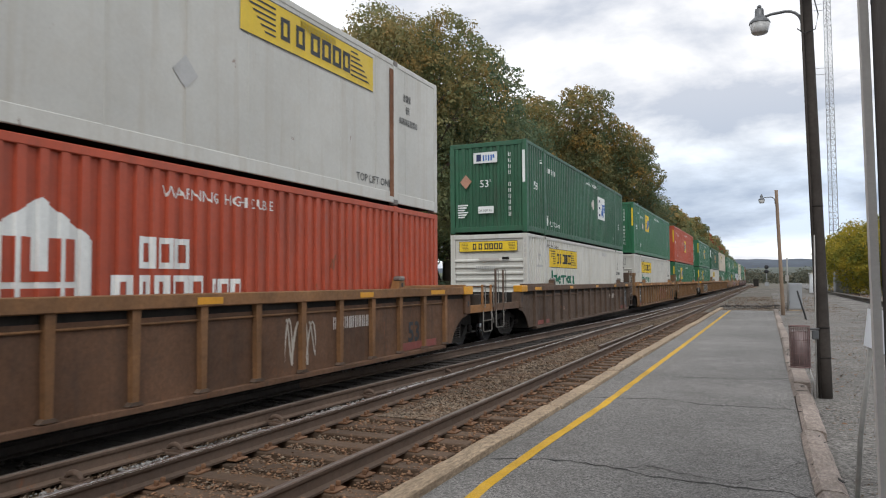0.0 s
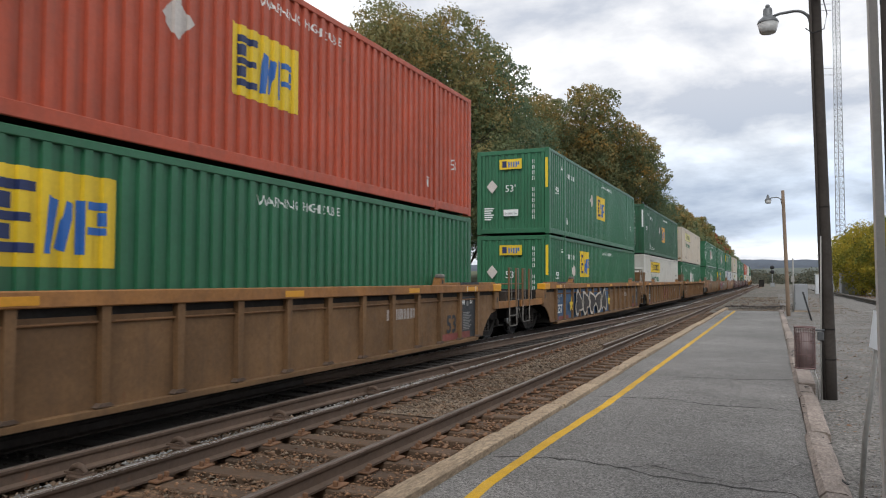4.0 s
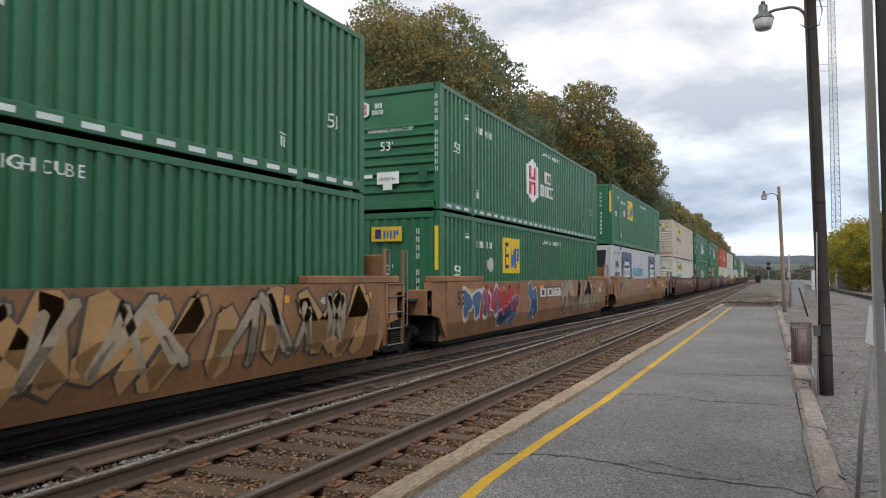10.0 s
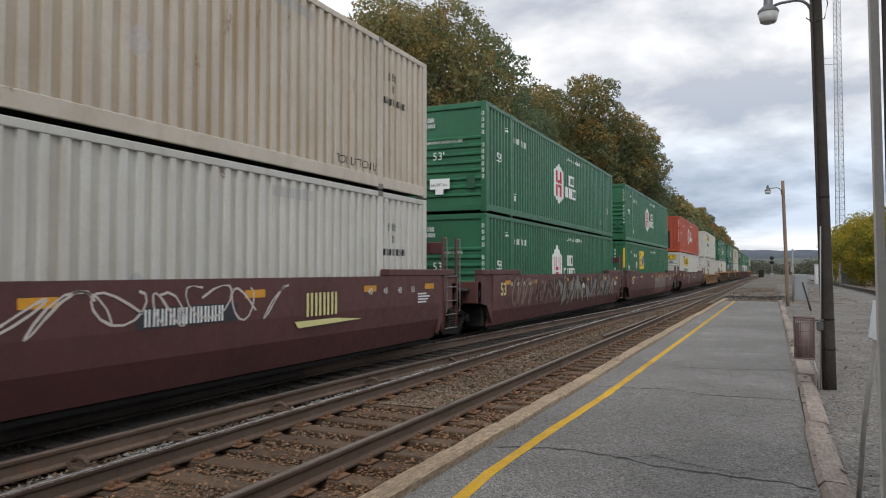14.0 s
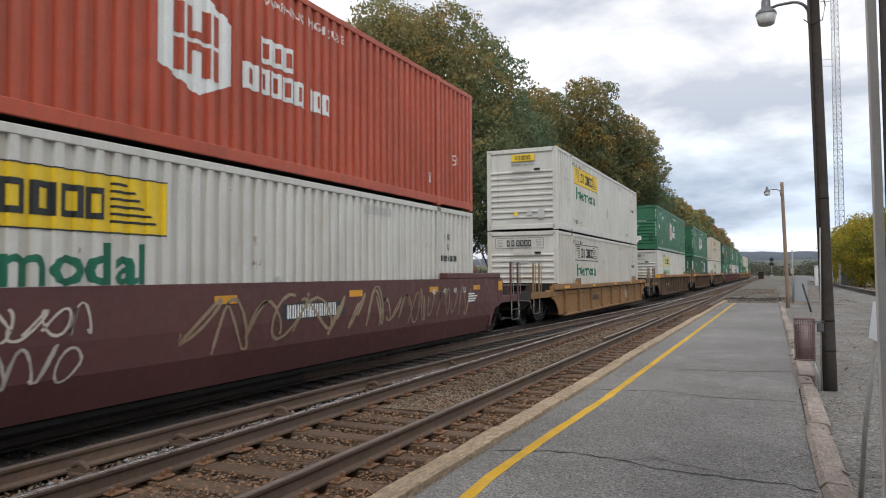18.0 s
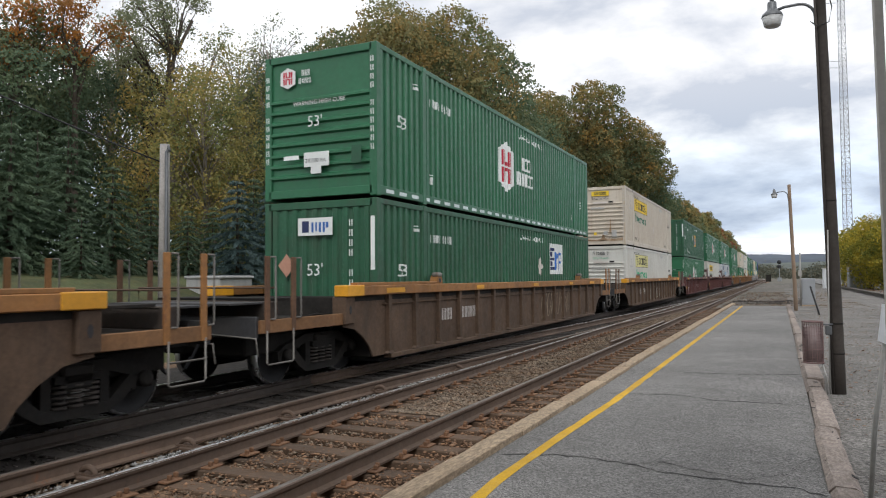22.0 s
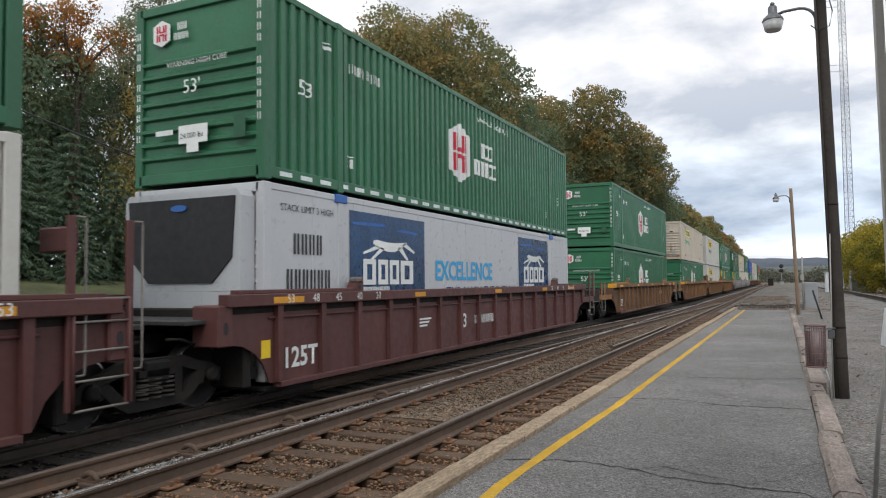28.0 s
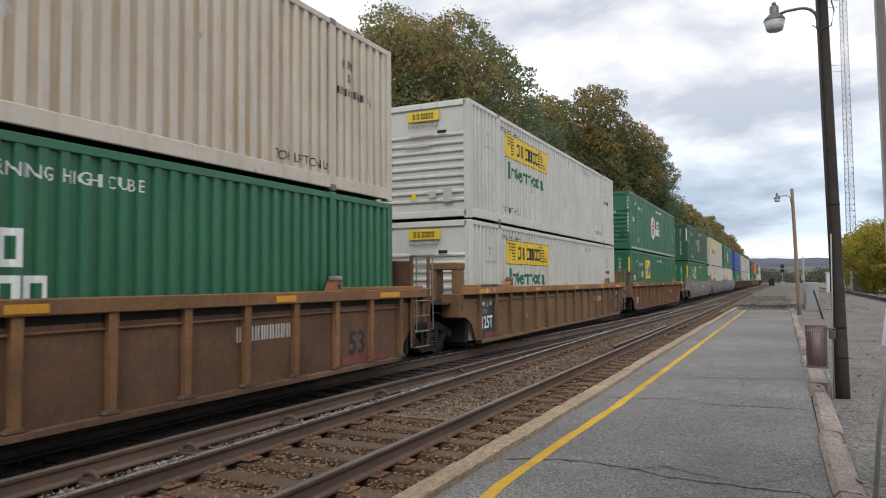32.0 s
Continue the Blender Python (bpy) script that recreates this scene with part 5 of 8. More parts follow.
def rib_plate(top):
    """A pressed rib: a channel whose web stands off the sheet and splays a little at the top."""
    bm = bmesh.new()
    low, high = (0.042, 0.25), (0.062, top)
    for x0, x1, a, b in ((1.497, 1.517, low, high), ):
        add_prism(bm, ((-a[0], a[1]), (a[0], a[1]), (b[0], b[1]), (-b[0], b[1])), "x", x0, x1)
    for g in (-1, 1):
        add_prism(bm, ((g * (low[0] - 0.012), low[1]), (g * low[0], low[1]), (g * high[0], high[1]), (g * (high[0] - 0.012), high[1])), "x", 1.435, 1.497)
    bmesh.ops.recalc_face_normals(bm, faces=bm.faces[:])
    return bm


def well_car(kind, lead_open, trail_open, label, art=None):
    """One well unit, its origin on the rails under the middle of its containers."""
    style, paint, trim = kind
    car = thing("well_car", label, "rail wagon", group="well cars of the train")
    e0 = HALF + (sill_reach(style, -1) if lead_open else 1.1)
    e1 = HALF + (sill_reach(style, 1) if trail_open else 1.1)
    top = {"ribbed": 1.33, "smooth": 1.52, "low": 1.08}[style]
    if style in ("ribbed", "low"):
        out = side_outline(lead_open, trail_open, top - (0.10 if style == "ribbed" else 0.05))
        for x in (1.41, -1.44):
            part("side_sheet", prism(out, "x", x, x + 0.03), paint, car)
        ht = 0.17 if style == "ribbed" else 0.14
        for x in (1.36, -1.55):
            part("side_sill", soft_box(x, x + 0.19, -e0 + 0.1, e1 - 0.1, top, top + ht, 0.012), SILL_DULL if paint is HUSKY_BROWN else trim, car, "worn top sill")
            part("bottom_flange", soft_box(x + 0.0 if x > 0 else x - 0.0, x + 0.17, -HALF + 0.1, HALF - 0.1, 0.17, 0.245, 0.006), paint, car)
        for x in (1.445, -1.475):
            part("stringer", tube(((x + 0.015, -HALF - 0.1, top - 0.17), (x + 0.015, HALF + 0.1, top - 0.17)), 0.017, 6), SILL_DULL if paint in (HUSKY_BROWN, HUSKY_ORANGE) else paint, car)
            # near-black strip added in the gap below the sill, as its shadow
            part("sill_web", soft_box(x - 0.05, x - 0.01, -e0 + 0.2, e1 - 0.2, top - 0.12, top, 0.004), TRUCK, car)
        n, step = (16, 1.0667) if style == "ribbed" else (9, 1.98)
        rib = shared("rib%s" % style, lambda: rib_plate(top), SILL_DULL if paint is HUSKY_BROWN else paint)
        foot = shared("rib_foot", lambda: prism(((-0.11, 0.26), (0.11, 0.26), (0.06, 0.30), (-0.06, 0.30)), "x", 1.44, 1.53), RAIL_SIDE)
        for i in range(n):
            y = -HALF + 0.10 + i * step if style == "ribbed" else -HALF + 0.2 + i * step
            same("rib", rib, car, pose(0, y, 0))
            if paint is not MAROON:
                same("rib_foot", foot, car, pose(0, y, 0))
        for s, e in ((-1, e0), (1, e1)):
            a, b = (s * (LIFT - 0.1), s * (e - 0.3)) if s > 0 else (s * (e - 0.3), s * (LIFT - 0.1))
            part("end_cap_rail", soft_box(1.38, 1.53, a, b, top + ht, top + ht + 0.055, 0.008), trim, car)
            if art == "ttx":
                a, b = sorted((s * (HALF - 1.20), s * (HALF - 0.08)))
                part("cap_panel", soft_box(1.377, 1.534, a, b, top + ht, top + ht + 0.059, 0.004), STENCIL_BLACK, car, "black painted stretch of the cap rail")
            lock_block(car, s * (LIFT - 0.2), trim, top + ht)
            c, d = (s * (HALF + 0.1), s * (HALF - 0.9)) if s < 0 else (s * (HALF - 0.9), s * (HALF + 0.1))
            part("reflector", soft_box(1.55, 1.555, c, d - 0.3, top + 0.03, top + 0.12, 0.001), YELLOW_TAPE, car)
        for y in (-3.9, 0.4, 4.3):
            part("reflector", soft_box(1.55, 1.555, y, y + 0.45, top + 0.03, top + 0.12, 0.001), YELLOW_TAPE, car)
    else:
        # plate sides that lean in towards the bottom
        body = [(1.30, 0.20), (1.37, 0.20), (1.50, 0.60), (1.53, 0.95), (1.53, top), (1.44, top), (1.44, 0.66), (1.31, 0.28)]
        for s in (1, -1):
            bm = prism([(s * x, z) for x, z in body], "y", -HALF - (0.6 if lead_open else 0.15), HALF + (0.6 if trail_open else 0.15))
            part("side_sheet", bm, paint, car)
            for g, is_open, e in ((-1, lead_open, e0), (1, trail_open, e1)):
                u = 0.6 if is_open else 0.15
                pts = [(g * (HALF + u), 0.30), (g * (HALF + u + 0.35), 0.75), (g * e, 0.86), (g * e, top), (g * (HALF + u), top)]
                part("side_end", prism(pts, "x", s * 1.45 - 0.03, s * 1.45 + 0.05), paint, car)
                a, b = sorted((g * (LIFT - 0.1), g * (e - 0.2)))
                part("end_cap_rail", soft_box(s * 1.44 - 0.1, s * 1.44 + 0.1, a, b, top, top + 0.13, 0.015), paint, car)
        if trail_open and paint is SMOOTH_BROWN:
            part("grille_frame", soft_box(1.455, 1.49, HALF - 0.60, HALF + 0.30, 0.37, 0.71, 0.01), SILL_DULL, car)
            for dy in (0.0, 0.42):
                part("grille", soft_box(1.46, 1.50, HALF - 0.55 + dy, HALF - 0.16 + dy, 0.42, 0.66, 0.01), STENCIL_BLACK, car, "dark side grille")
            part("reflector", soft_box(1.503, 1.508, HALF + 0.85, HALF + 1.10, 1.16, 1.40, 0.001), SILL_ORANGE, car)
            part("label", soft_box(1.503, 1.508, HALF + 1.16, HALF + 1.33, 0.90, 1.06, 0.001), MARK_YELLOW, car)
        for y in (-7.3, -4.9, -1.2, 2.0, 5.1, 7.5):
            part("reflector", soft_box(1.531, 1.536, y, y + 0.42, 1.25, 1.36, 0.001), YELLOW_TAPE, car)
    part("well_floor", soft_box(-1.3, 1.3, -HALF + 0.02, HALF - 0.02, 0.10, 0.17, 0.01), UNDER, car)
    for s, is_open in ((-1, lead_open), (1, trail_open)):
        if is_open:
            open_end(car, s, style, paint, trim, brake=style == "smooth" and s > 0, tall=1.55 if paint is HUSKY_BROWN else 1.95)
        else:
            joint_end(car, s, paint, trim)
    axles = truck(car, -HALF - (1.45 if lead_open else 1.72))
    if trail_open:
        axles += truck(car, HALF + 1.45)
    return car, axles


def flat_mark(name, bm, material, parent, x=1.445, label=""):
    for v in bm.verts:
        v.co = (x, v.co.x, v.co.y)
    return part(name, bm, material, parent, label)


def settle(bm):
    """Presses a design on to the plate side, which leans in below its knee."""
    for z in (0.60, 0.95):
        bmesh.ops.bisect_plane(bm, geom=bm.verts[:] + bm.edges[:] + bm.faces[:], plane_co=(0, 0, z), plane_no=(0, 0, 1))
    for v in bm.verts:
        v.co.x += float(np.interp(v.co.z, (0.20, 0.60, 0.95), (1.37, 1.50, 1.53))) - 1.53
    return bm


def scrawl(parent, seed, y0, y1, z0, z1, material, strokes=10, thick=0.05, x=1.537):
    """Looping sprayed strokes that spell nothing."""
    rng = random.Random(seed)
    bm = bmesh.new()
    w = (y1 - y0) / strokes
    for i in range(strokes):
        cy, cz = y0 + (i + 0.5) * w, (z0 + z1) / 2 + rng.uniform(-0.1, 0.1) * (z1 - z0)
        ph, ry, rz, turns = rng.uniform(0, 6), w * rng.uniform(0.3, 0.75), (z1 - z0) * rng.uniform(0.3, 0.5), rng.choice((1, 2, 3))
        pts = [(cy + ry * math.cos(ph + k * 0.42) + (k - 8) * w * 0.02, cz + rz * math.sin((ph + k * 0.42) * (1 + 0.2 * turns))) for k in range(15)]
        for (a0, b0), (a1, b1) in zip(pts, pts[1:]):
            d = Vector((a1 - a0, b1 - b0))
            if d.length < 1e-4:
                continue
            nrm = Vector((-d.y, d.x)).normalized() * thick * rng.uniform(0.7, 1.2) / 2
            q = [(a0 - nrm.x, b0 - nrm.y), (a1 - nrm.x, b1 - nrm.y), (a1 + nrm.x, b1 + nrm.y), (a0 + nrm.x, b0 + nrm.y)]
            bm.faces.new([bm.verts.new((x + 0.0004 * (i % 5), min(max(p, y0), y1), min(max(r, z0), z1))) for p, r in q])
    return part("scrawl", settle(bm) if x > 1.53 else bm, material, parent, "sprayed graffiti strokes")


def blob_letters(parent, seed, y0, y1, z0, z1, fill, edge, count=5, x=1.537):
    """Fat sprayed shapes with a dark edge."""
    rng = random.Random(seed)
    w = (y1 - y0) / count
    for grow, material, dx in ((1.0, edge, 0.0), (0.78, fill, 0.003)):
        bm = bmesh.new()
        rng.seed(seed)
        for i in range(count):
            cy, cz = y0 + (i + 0.5) * w, (z0 + z1) / 2
            ph = rng.uniform(0, 6)
            ring = []
            for k in range(14):
                a = k * 2 * math.pi / 14
                r = 0.5 + 0.13 * math.sin(3 * a + ph) + 0.06 * math.sin(5 * a + ph * 2)
                ring.append(bm.verts.new((x + dx + 0.0004 * i, cy + math.cos(a) * r * w * 1.05 * grow, cz + math.sin(a) * r * (z1 - z0) * grow)))
            bm.faces.new(ring)
        part("scrawl", settle(bm) if x > 1.53 else bm, material, parent, "sprayed graffiti shapes")


def wild_style(parent, seed, y0, y1, z0, z1, fill, edge, count=9, thick=0.17, glow=None):
    """Interlocked angular sprayed forms with dark outlines that spell nothing."""
    rng = random.Random(seed)
    w = (y1 - y0) / count
    lines = []
    for i in range(count):
        cy = y0 + (i + 0.5) * w
        lean_ = rng.uniform(-0.25, 0.25)
        pts = [(cy + w * rng.uniform(-0.5, 0.5), z0 + (z1 - z0) * rng.uniform(0.0, 0.18))]
        for k in range(rng.choice((2, 3, 3, 4))):
            up = 0.9 if k % 2 == 0 else 0.1
            pts.append((cy + w * (rng.uniform(-0.62, 0.62) + lean_ * (up - 0.5)), z0 + (z1 - z0) * (up + rng.uniform(-0.22, 0.1) * (1 if up > 0.5 else -1))))
        lines.append(pts)
    layers = [(0.09, edge, 1.5365), (0.0, fill, 1.5405)] + ([(-0.6 * thick, glow, 1.5445)] if glow else [])
    for grow, material, x in layers:
        bm = bmesh.new()
        for i, pts in enumerate(lines):
            for (a0, b0), (a1, b1) in zip(pts, pts[1:]):
                d = Vector((a1 - a0, b1 - b0))
                if d.length < 0.05:
                    continue
                d.normalize()
                t0, t1 = (thick + grow) / 2, (thick * 1.5 + grow) / 2
                n_ = Vector((-d.y, d.x))
                ring = [(a0 - d.x * t0 - n_.x * t0, b0 - d.y * t0 - n_.y * t0), (a1 + d.x * t1 * 0.4 - n_.x * t1, b1 + d.y * t1 * 0.4 - n_.y * t1),
                        (a1 + d.x * t1, b1 + d.y * t1), (a1 + n_.x * t1, b1 + n_.y * t1), (a0 + n_.x * t0, b0 + n_.y * t0)]
                bm.faces.new([bm.verts.new((x + 0.0003 * i, p, min(max(q, 0.30), 1.50))) for p, q in ring])
        part("scrawl", settle(bm), material, parent, "sprayed graffiti forms")


def car_marks(car, kind, number):
    """Stencils on a unit's side: weight class, data panels, name bars."""
    style, paint, trim = kind
    if style == "ribbed" and paint in (HUSKY_BROWN, HUSKY_ORANGE):
        for y in (-HALF + 0.26, HALF - 0.97)[:2 if paint is HUSKY_ORANGE else 0]:
            flat_mark("data_panel", shape(rect(y - 0.10, 0.27, y + 0.86, 1.225)), STENCIL_BLACK, car, 1.446, "black data panel")
            flat_mark("data_text", data_block(y + 0.10, 0.86, 0.36, 0.12, 4) if y < 0 else data_block(y + 0.12, 0.46, 0.5, 0.42, 11), FADED_STENCIL, car, 1.449)
            flat_mark("class_mark", moved(letters("48", 0.12, 0.004), y + 0.06, 1.04), MARK_WHITE, car, 1.449)
            flat_mark("class_mark", moved(letters("53", 0.12, 0.004), y + 0.52, 1.06), MARK_WHITE, car, 1.449)
            flat_mark("seal_mark", shape([(y + 0.38 + 0.07 * math.cos(k * 0.524), 1.06 + 0.07 * math.sin(k * 0.524)) for k in range(12)]), FADED_STENCIL, car, 1.449)
            for q in (0.12, 0.62):
                flat_mark("sill_tick", shape(rect(y + q, 1.345, y + q + 0.03, 1.475)), MARK_WHITE, car, 1.5575)
        flat_mark("capacity_mark", fitted(number, -HALF + 0.30, -HALF + 0.98, 0.50, 0.80, 0.008), MARK_WHITE, car, 1.452)
        flat_mark("length_mark", moved(letters("53", 0.40, 0.012), HALF - 1.78, 0.44), STENCIL_BLACK, car, 1.449)
        flat_mark("name_mark", shape(*word_bars((1, 1, 1, 1, 0.5, 1, 1, 1, 1, 1, 1), 0.2, 0.3, 3.6, 0.85)), PLACARD, car, 1.449)
        flat_mark("warning_strip", shape(rect(-HALF + 0.5, 0.275, -HALF + 1.8, 0.40), rect(HALF - 2.0, 0.275, HALF - 0.45, 0.42)), RUST_RED, car, 1.4495)
        flat_mark("data_text", data_block(-4.6, 0.60, 0.30, 0.16, 5), PINK, car, 1.449)
    elif style == "ribbed" and paint is MAROON:
        flat_mark("length_mark", moved(letters("53", 0.32, 0.01), -1.6, 0.62), MARK_WHITE, car, 1.449)
        flat_mark("name_mark", shape(*word_bars((1, 1, 1, 1, 0.6, 1, 1, 1, 1, 1, 1), 0.2, 0.3, -0.7, 0.66)), MARK_WHITE, car, 1.449)
        flat_mark("capacity_mark", moved(letters(number, 0.30, 0.01), -HALF + 0.22, 0.42), MARK_WHITE, car, 1.449)
        flat_mark("data_text", data_block(-3.6, 0.75, 0.6, 0.2, 3), MARK_WHITE, car, 1.449)
        for i, w in enumerate(("53", "48", "45", "40", "20")):
            flat_mark("spot_mark", moved(letters(w, 0.13), -HALF + 0.2 + i * 0.62, 1.36), MARK_WHITE, car, 1.556)
            flat_mark("spot_mark", moved(letters(w, 0.13), HALF - 0.4 - i * 0.62, 1.36), MARK_WHITE, car, 1.556)
        flat_mark("label", shape(rect(-HALF - 0.25, 0.6, -HALF - 0.05, 0.85)), MARK_YELLOW, car, 1.449)
    elif style == "ribbed":
        flat_mark("name_mark", shape(*word_bars((1, 1, 1, 1), 0.25, 0.3, -5.7, 0.72), *word_bars((1, 1, 1, 1, 1, 1), 0.25, 0.3, -4.55, 0.72)), PLACARD, car, 1.449)
    elif style == "low":
        flat_mark("name_mark", shape(*word_bars((1, 1, 1, 1, 0.6, 1, 1, 1, 1, 1, 1), 0.22, 0.3, -3.9, 0.55)), STENCIL_BLACK, car, 1.449)
        flat_mark("name_mark", shape(*word_bars((1, 1, 1.2), 0.4, 0.3, 3.4, 0.45)), PLACARD, car, 1.449)
    else:
        flat_mark("length_mark", moved(letters("53", 0.34, 0.01), -HALF + 0.4, 0.98), STENCIL_BLACK if paint is not MAROON else MARK_PALE, car, 1.538)
        for i, w in enumerate(("53", "48", "45", "40")):
            flat_mark("spot_mark", moved(letters(w, 0.12), -HALF + 1.2 + i * 0.55, 1.20), MARK_WHITE, car, 1.538)
            flat_mark("spot_mark", moved(letters(w, 0.12), HALF - 1.2 - i * 0.55, 1.20), MARK_WHITE, car, 1.538)
        if paint is MAROON:
            flat_mark("data_panel", shape(rect(0.18, 0.96, 1.85, 1.20)), STENCIL_BLACK, car, 1.535, "black data panel")
        flat_mark("data_text", data_block(HALF - 0.9, 0.98, 0.55, 0.22, 4), MARK_WHITE, car, 1.538)
        flat_mark("name_mark", shape(*word_bars((1, 1, 1, 1, 0.6, 1, 1, 1, 1, 1, 1), 0.2, 0.3, 0.3, 0.98)), MARK_WHITE, car, 1.538)


BROWN = ("ribbed", HUSKY_BROWN, SILL_ORANGE)
OCHRE = ("ribbed", HUSKY_ORANGE, SILL_ORANGE)
DARK = ("ribbed", HUSKY_DARK, SILL_ORANGE)
PLUM = ("ribbed", MAROON, MAROON)
SLAB = ("smooth", SMOOTH_BROWN, SMOOTH_BROWN)
WINE = ("smooth", MAROON, MAROON)
ASH = ("smooth", SMOOTH_GREY, SMOOTH_GREY)
LOW = ("low", OLD_YELLOW, OLD_YELLOW)
CAR_LABELS = {"BROWN": "brown ribbed well car with worn orange sills", "OCHRE": "ochre ribbed well car with black data panels",
              "DARK": "dark brown rusty ribbed well car", "PLUM": "maroon ribbed well car with white stencils",
              "SLAB": "orange-brown smooth-sided well car covered in graffiti", "WINE": "maroon smooth-sided well car with graffiti",
              "ASH": "grey smooth-sided well car", "LOW": "old yellow low-sided well car"}
# The train in order: lead of the boxes along the track at 0 s, lower box, upper box, car, leading and trailing end open.
TRAIN = (
    (-1.63, "hub_red_house", "jb_flat", "BROWN", True, True), (21.13, "jb_wide", "emp_top_white", "OCHRE", True, False),
    (40.82, "jb_ruled", "emp", "OCHRE", False, False), (60.23, "emp", "emp_red", "OCHRE", False, True),
    (83.20, "emp", "emp_top", "OCHRE", True, False), (102.64, "jb", "emp_orange", "OCHRE", False, False),
    (122.12, "hub_house", "jb_cream_wide", "OCHRE", False, True), (145.59, "hub_house", "hub_dash", "SLAB", True, False),
    (165.05, "emp", "hub_dash", "SLAB", False, False), (184.64, "reefer", "emp", "SLAB", False, True),
    (208.26, "jb_pale", "jb_cream_wide", "WINE", True, False), (227.93, "hub_house", "hub", "WINE", False, False),
    (247.40, "emp", "hub", "WINE", False, True), (271.08, "jb_wide", "hub_red", "WINE", True, True),
    (294.93, "jb_black", "jb", "LOW", True, True), (318.85, "jb_pale", "hub_dash", "DARK", True, True),
    (342.47, "emp_white", "hub_dash", "DARK", True, True), (366.28, "jb_pale", "jb_cream", "DARK", True, True),
    (389.84, "hub_house", "emp_dark", "PLUM", True, False), (409.75, "jb", "hub", "PLUM", False, False),
    (429.53, "reefer", "hub_dash", "PLUM", False, True), (453.32, "hub_house", "hub", "BROWN", True, True),
    (477.29, "hub_house", "jb_cream_pale", "BROWN", True, False), (497.21, "jb", "jb", "OCHRE", False, False),
    (517.21, "emp", "hub_dash", "BROWN", False, True), (541.0, "emp", "emp_dark", "ASH", True, False),
    (560.6, "jb", "jb_cream", "ASH", False, False), (580.2, "jb", "hub", "ASH", False, True),
    (603.9, "hub_house", "blue", "DARK", True, False), (623.5, "grey", "jb_cream", "DARK", False, False),
    (643.1, "jb", "grey", "DARK", False, True), (666.8, "hub", "emp_dark", "BROWN", True, True),
    (690.5, "hub", "orange", "BROWN", True, True), (714.2, "jb", "hub", "DARK", True, False),
    (733.8, "jb", "jb_cream", "DARK", False, False), (753.4, "hub", "emp", "DARK", False, True),
    (777.1, "jb", "hub_red", "BROWN", True, True), (800.8, "emp", "jb", "DARK", True, True),
)
CAR_KINDS = {"BROWN": BROWN, "OCHRE": OCHRE, "DARK": DARK, "PLUM": PLUM, "SLAB": SLAB, "WINE": WINE, "ASH": ASH, "LOW": LOW}
SPEED, LINE_X, BEND_AT, BEND_R = 15.049, -7.98, 262.0, 650.0


def on_track(s):
    """The pose on the train's track at s metres along it: straight, then a long bend to the left."""
    if s < BEND_AT:
        return pose(LINE_X, s, 0)
    a = (s - BEND_AT) / BEND_R
    return pose(LINE_X - BEND_R * (1 - math.cos(a)), BEND_AT + BEND_R * math.sin(a), 0, 0, 0, math.degrees(a))


MOVING, AXLES = [], []
MODELS = {}
for i, (lead, low, high, kind, lo, to) in enumerate(TRAIN):
    key = (kind, lo, to)
    k = CAR_KINDS[kind]
    if key not in MODELS:
        car, _ = well_car(k, lo, to, CAR_LABELS[kind], "ttx" if kind == "OCHRE" else None)
        car_marks(car, k, "125T")
        MODELS[key] = car
        car.matrix_basis = on_track(lead + HALF)
    else:
        car = copy_thing(MODELS[key], on_track(lead + HALF))
    # graffiti that single cars carry is added after the copies, below
    MOVING.append((lead + HALF, 0.0, car))
    for z, design in ((0.235, low), (3.165, high)):
        c = copy_thing(KINDS[design], on_track(lead + HALF) @ pose(0, 0, z))
        c["group"] = "containers on the train"
        MOVING.append((lead + HALF, z, c))
for c in KINDS.values():
    for o in (*c.children_recursive, c):
        bpy.data.objects.remove(o)


# boxes and cars that never come near keep only what shows
PLAIN = ("side_panel", "end_post", "sill_end", "end_wall", "roof", "corner_post", "lift_post", "bottom_rail", "top_rail", "logo_field", "name_panel", "lettering", "floor_frame",
         "side_sheet", "side_sill", "rib", "well_floor", "end_platform", "end_box", "truck", "side_frame", "bolster", "wheelset", "side_end", "end_cap_rail", "post")
for _, _, ob in MOVING[3 * 26:]:
    for o in list(ob.children_recursive):
        if o.name.split(".")[0] not in PLAIN:
            bpy.data.objects.remove(o)


def train_car(index):
    return MOVING[index * 3][2]


# the second unit has its black panel at the trailing end alone
for o in list(train_car(1).children):
    if o.name.split(".")[0] in ("data_panel", "data_text", "class_mark", "seal_mark", "sill_tick", "capacity_mark", "cap_panel") and o.data.vertices[0].co.y < -5:
        bpy.data.objects.remove(o)

# that unit is an older, browner one
AGED = {HUSKY_ORANGE.name: surface("aged_brown_well_car_paint", (0.110, 0.074, 0.053), 0.72, spots=0.35, streak=0.35, dirt=(0.045, 0.036, 0.030), dirt_amount=0.45, rust=0.12, bump=0.1, spec=0.25),
        SILL_ORANGE.name: surface("aged_brown_sill_paint", (0.135, 0.082, 0.053), 0.68, spots=0.35, dirt=(0.05, 0.038, 0.03), dirt_amount=0.45, rust=0.2, bump=0.1, spec=0.25)}
AGED[SILL_DULL.name] = AGED[SILL_ORANGE.name]
for o in train_car(1).children:
    if o.type == "MESH" and o.material_slots and o.material_slots[0].material.name in AGED:
        paint_ = AGED[o.material_slots[0].material.name]
        o.material_slots[0].link = "OBJECT"
        o.material_slots[0].material = paint_
train_car(1)["label"] = "aged dark brown ribbed well car with worn sills"

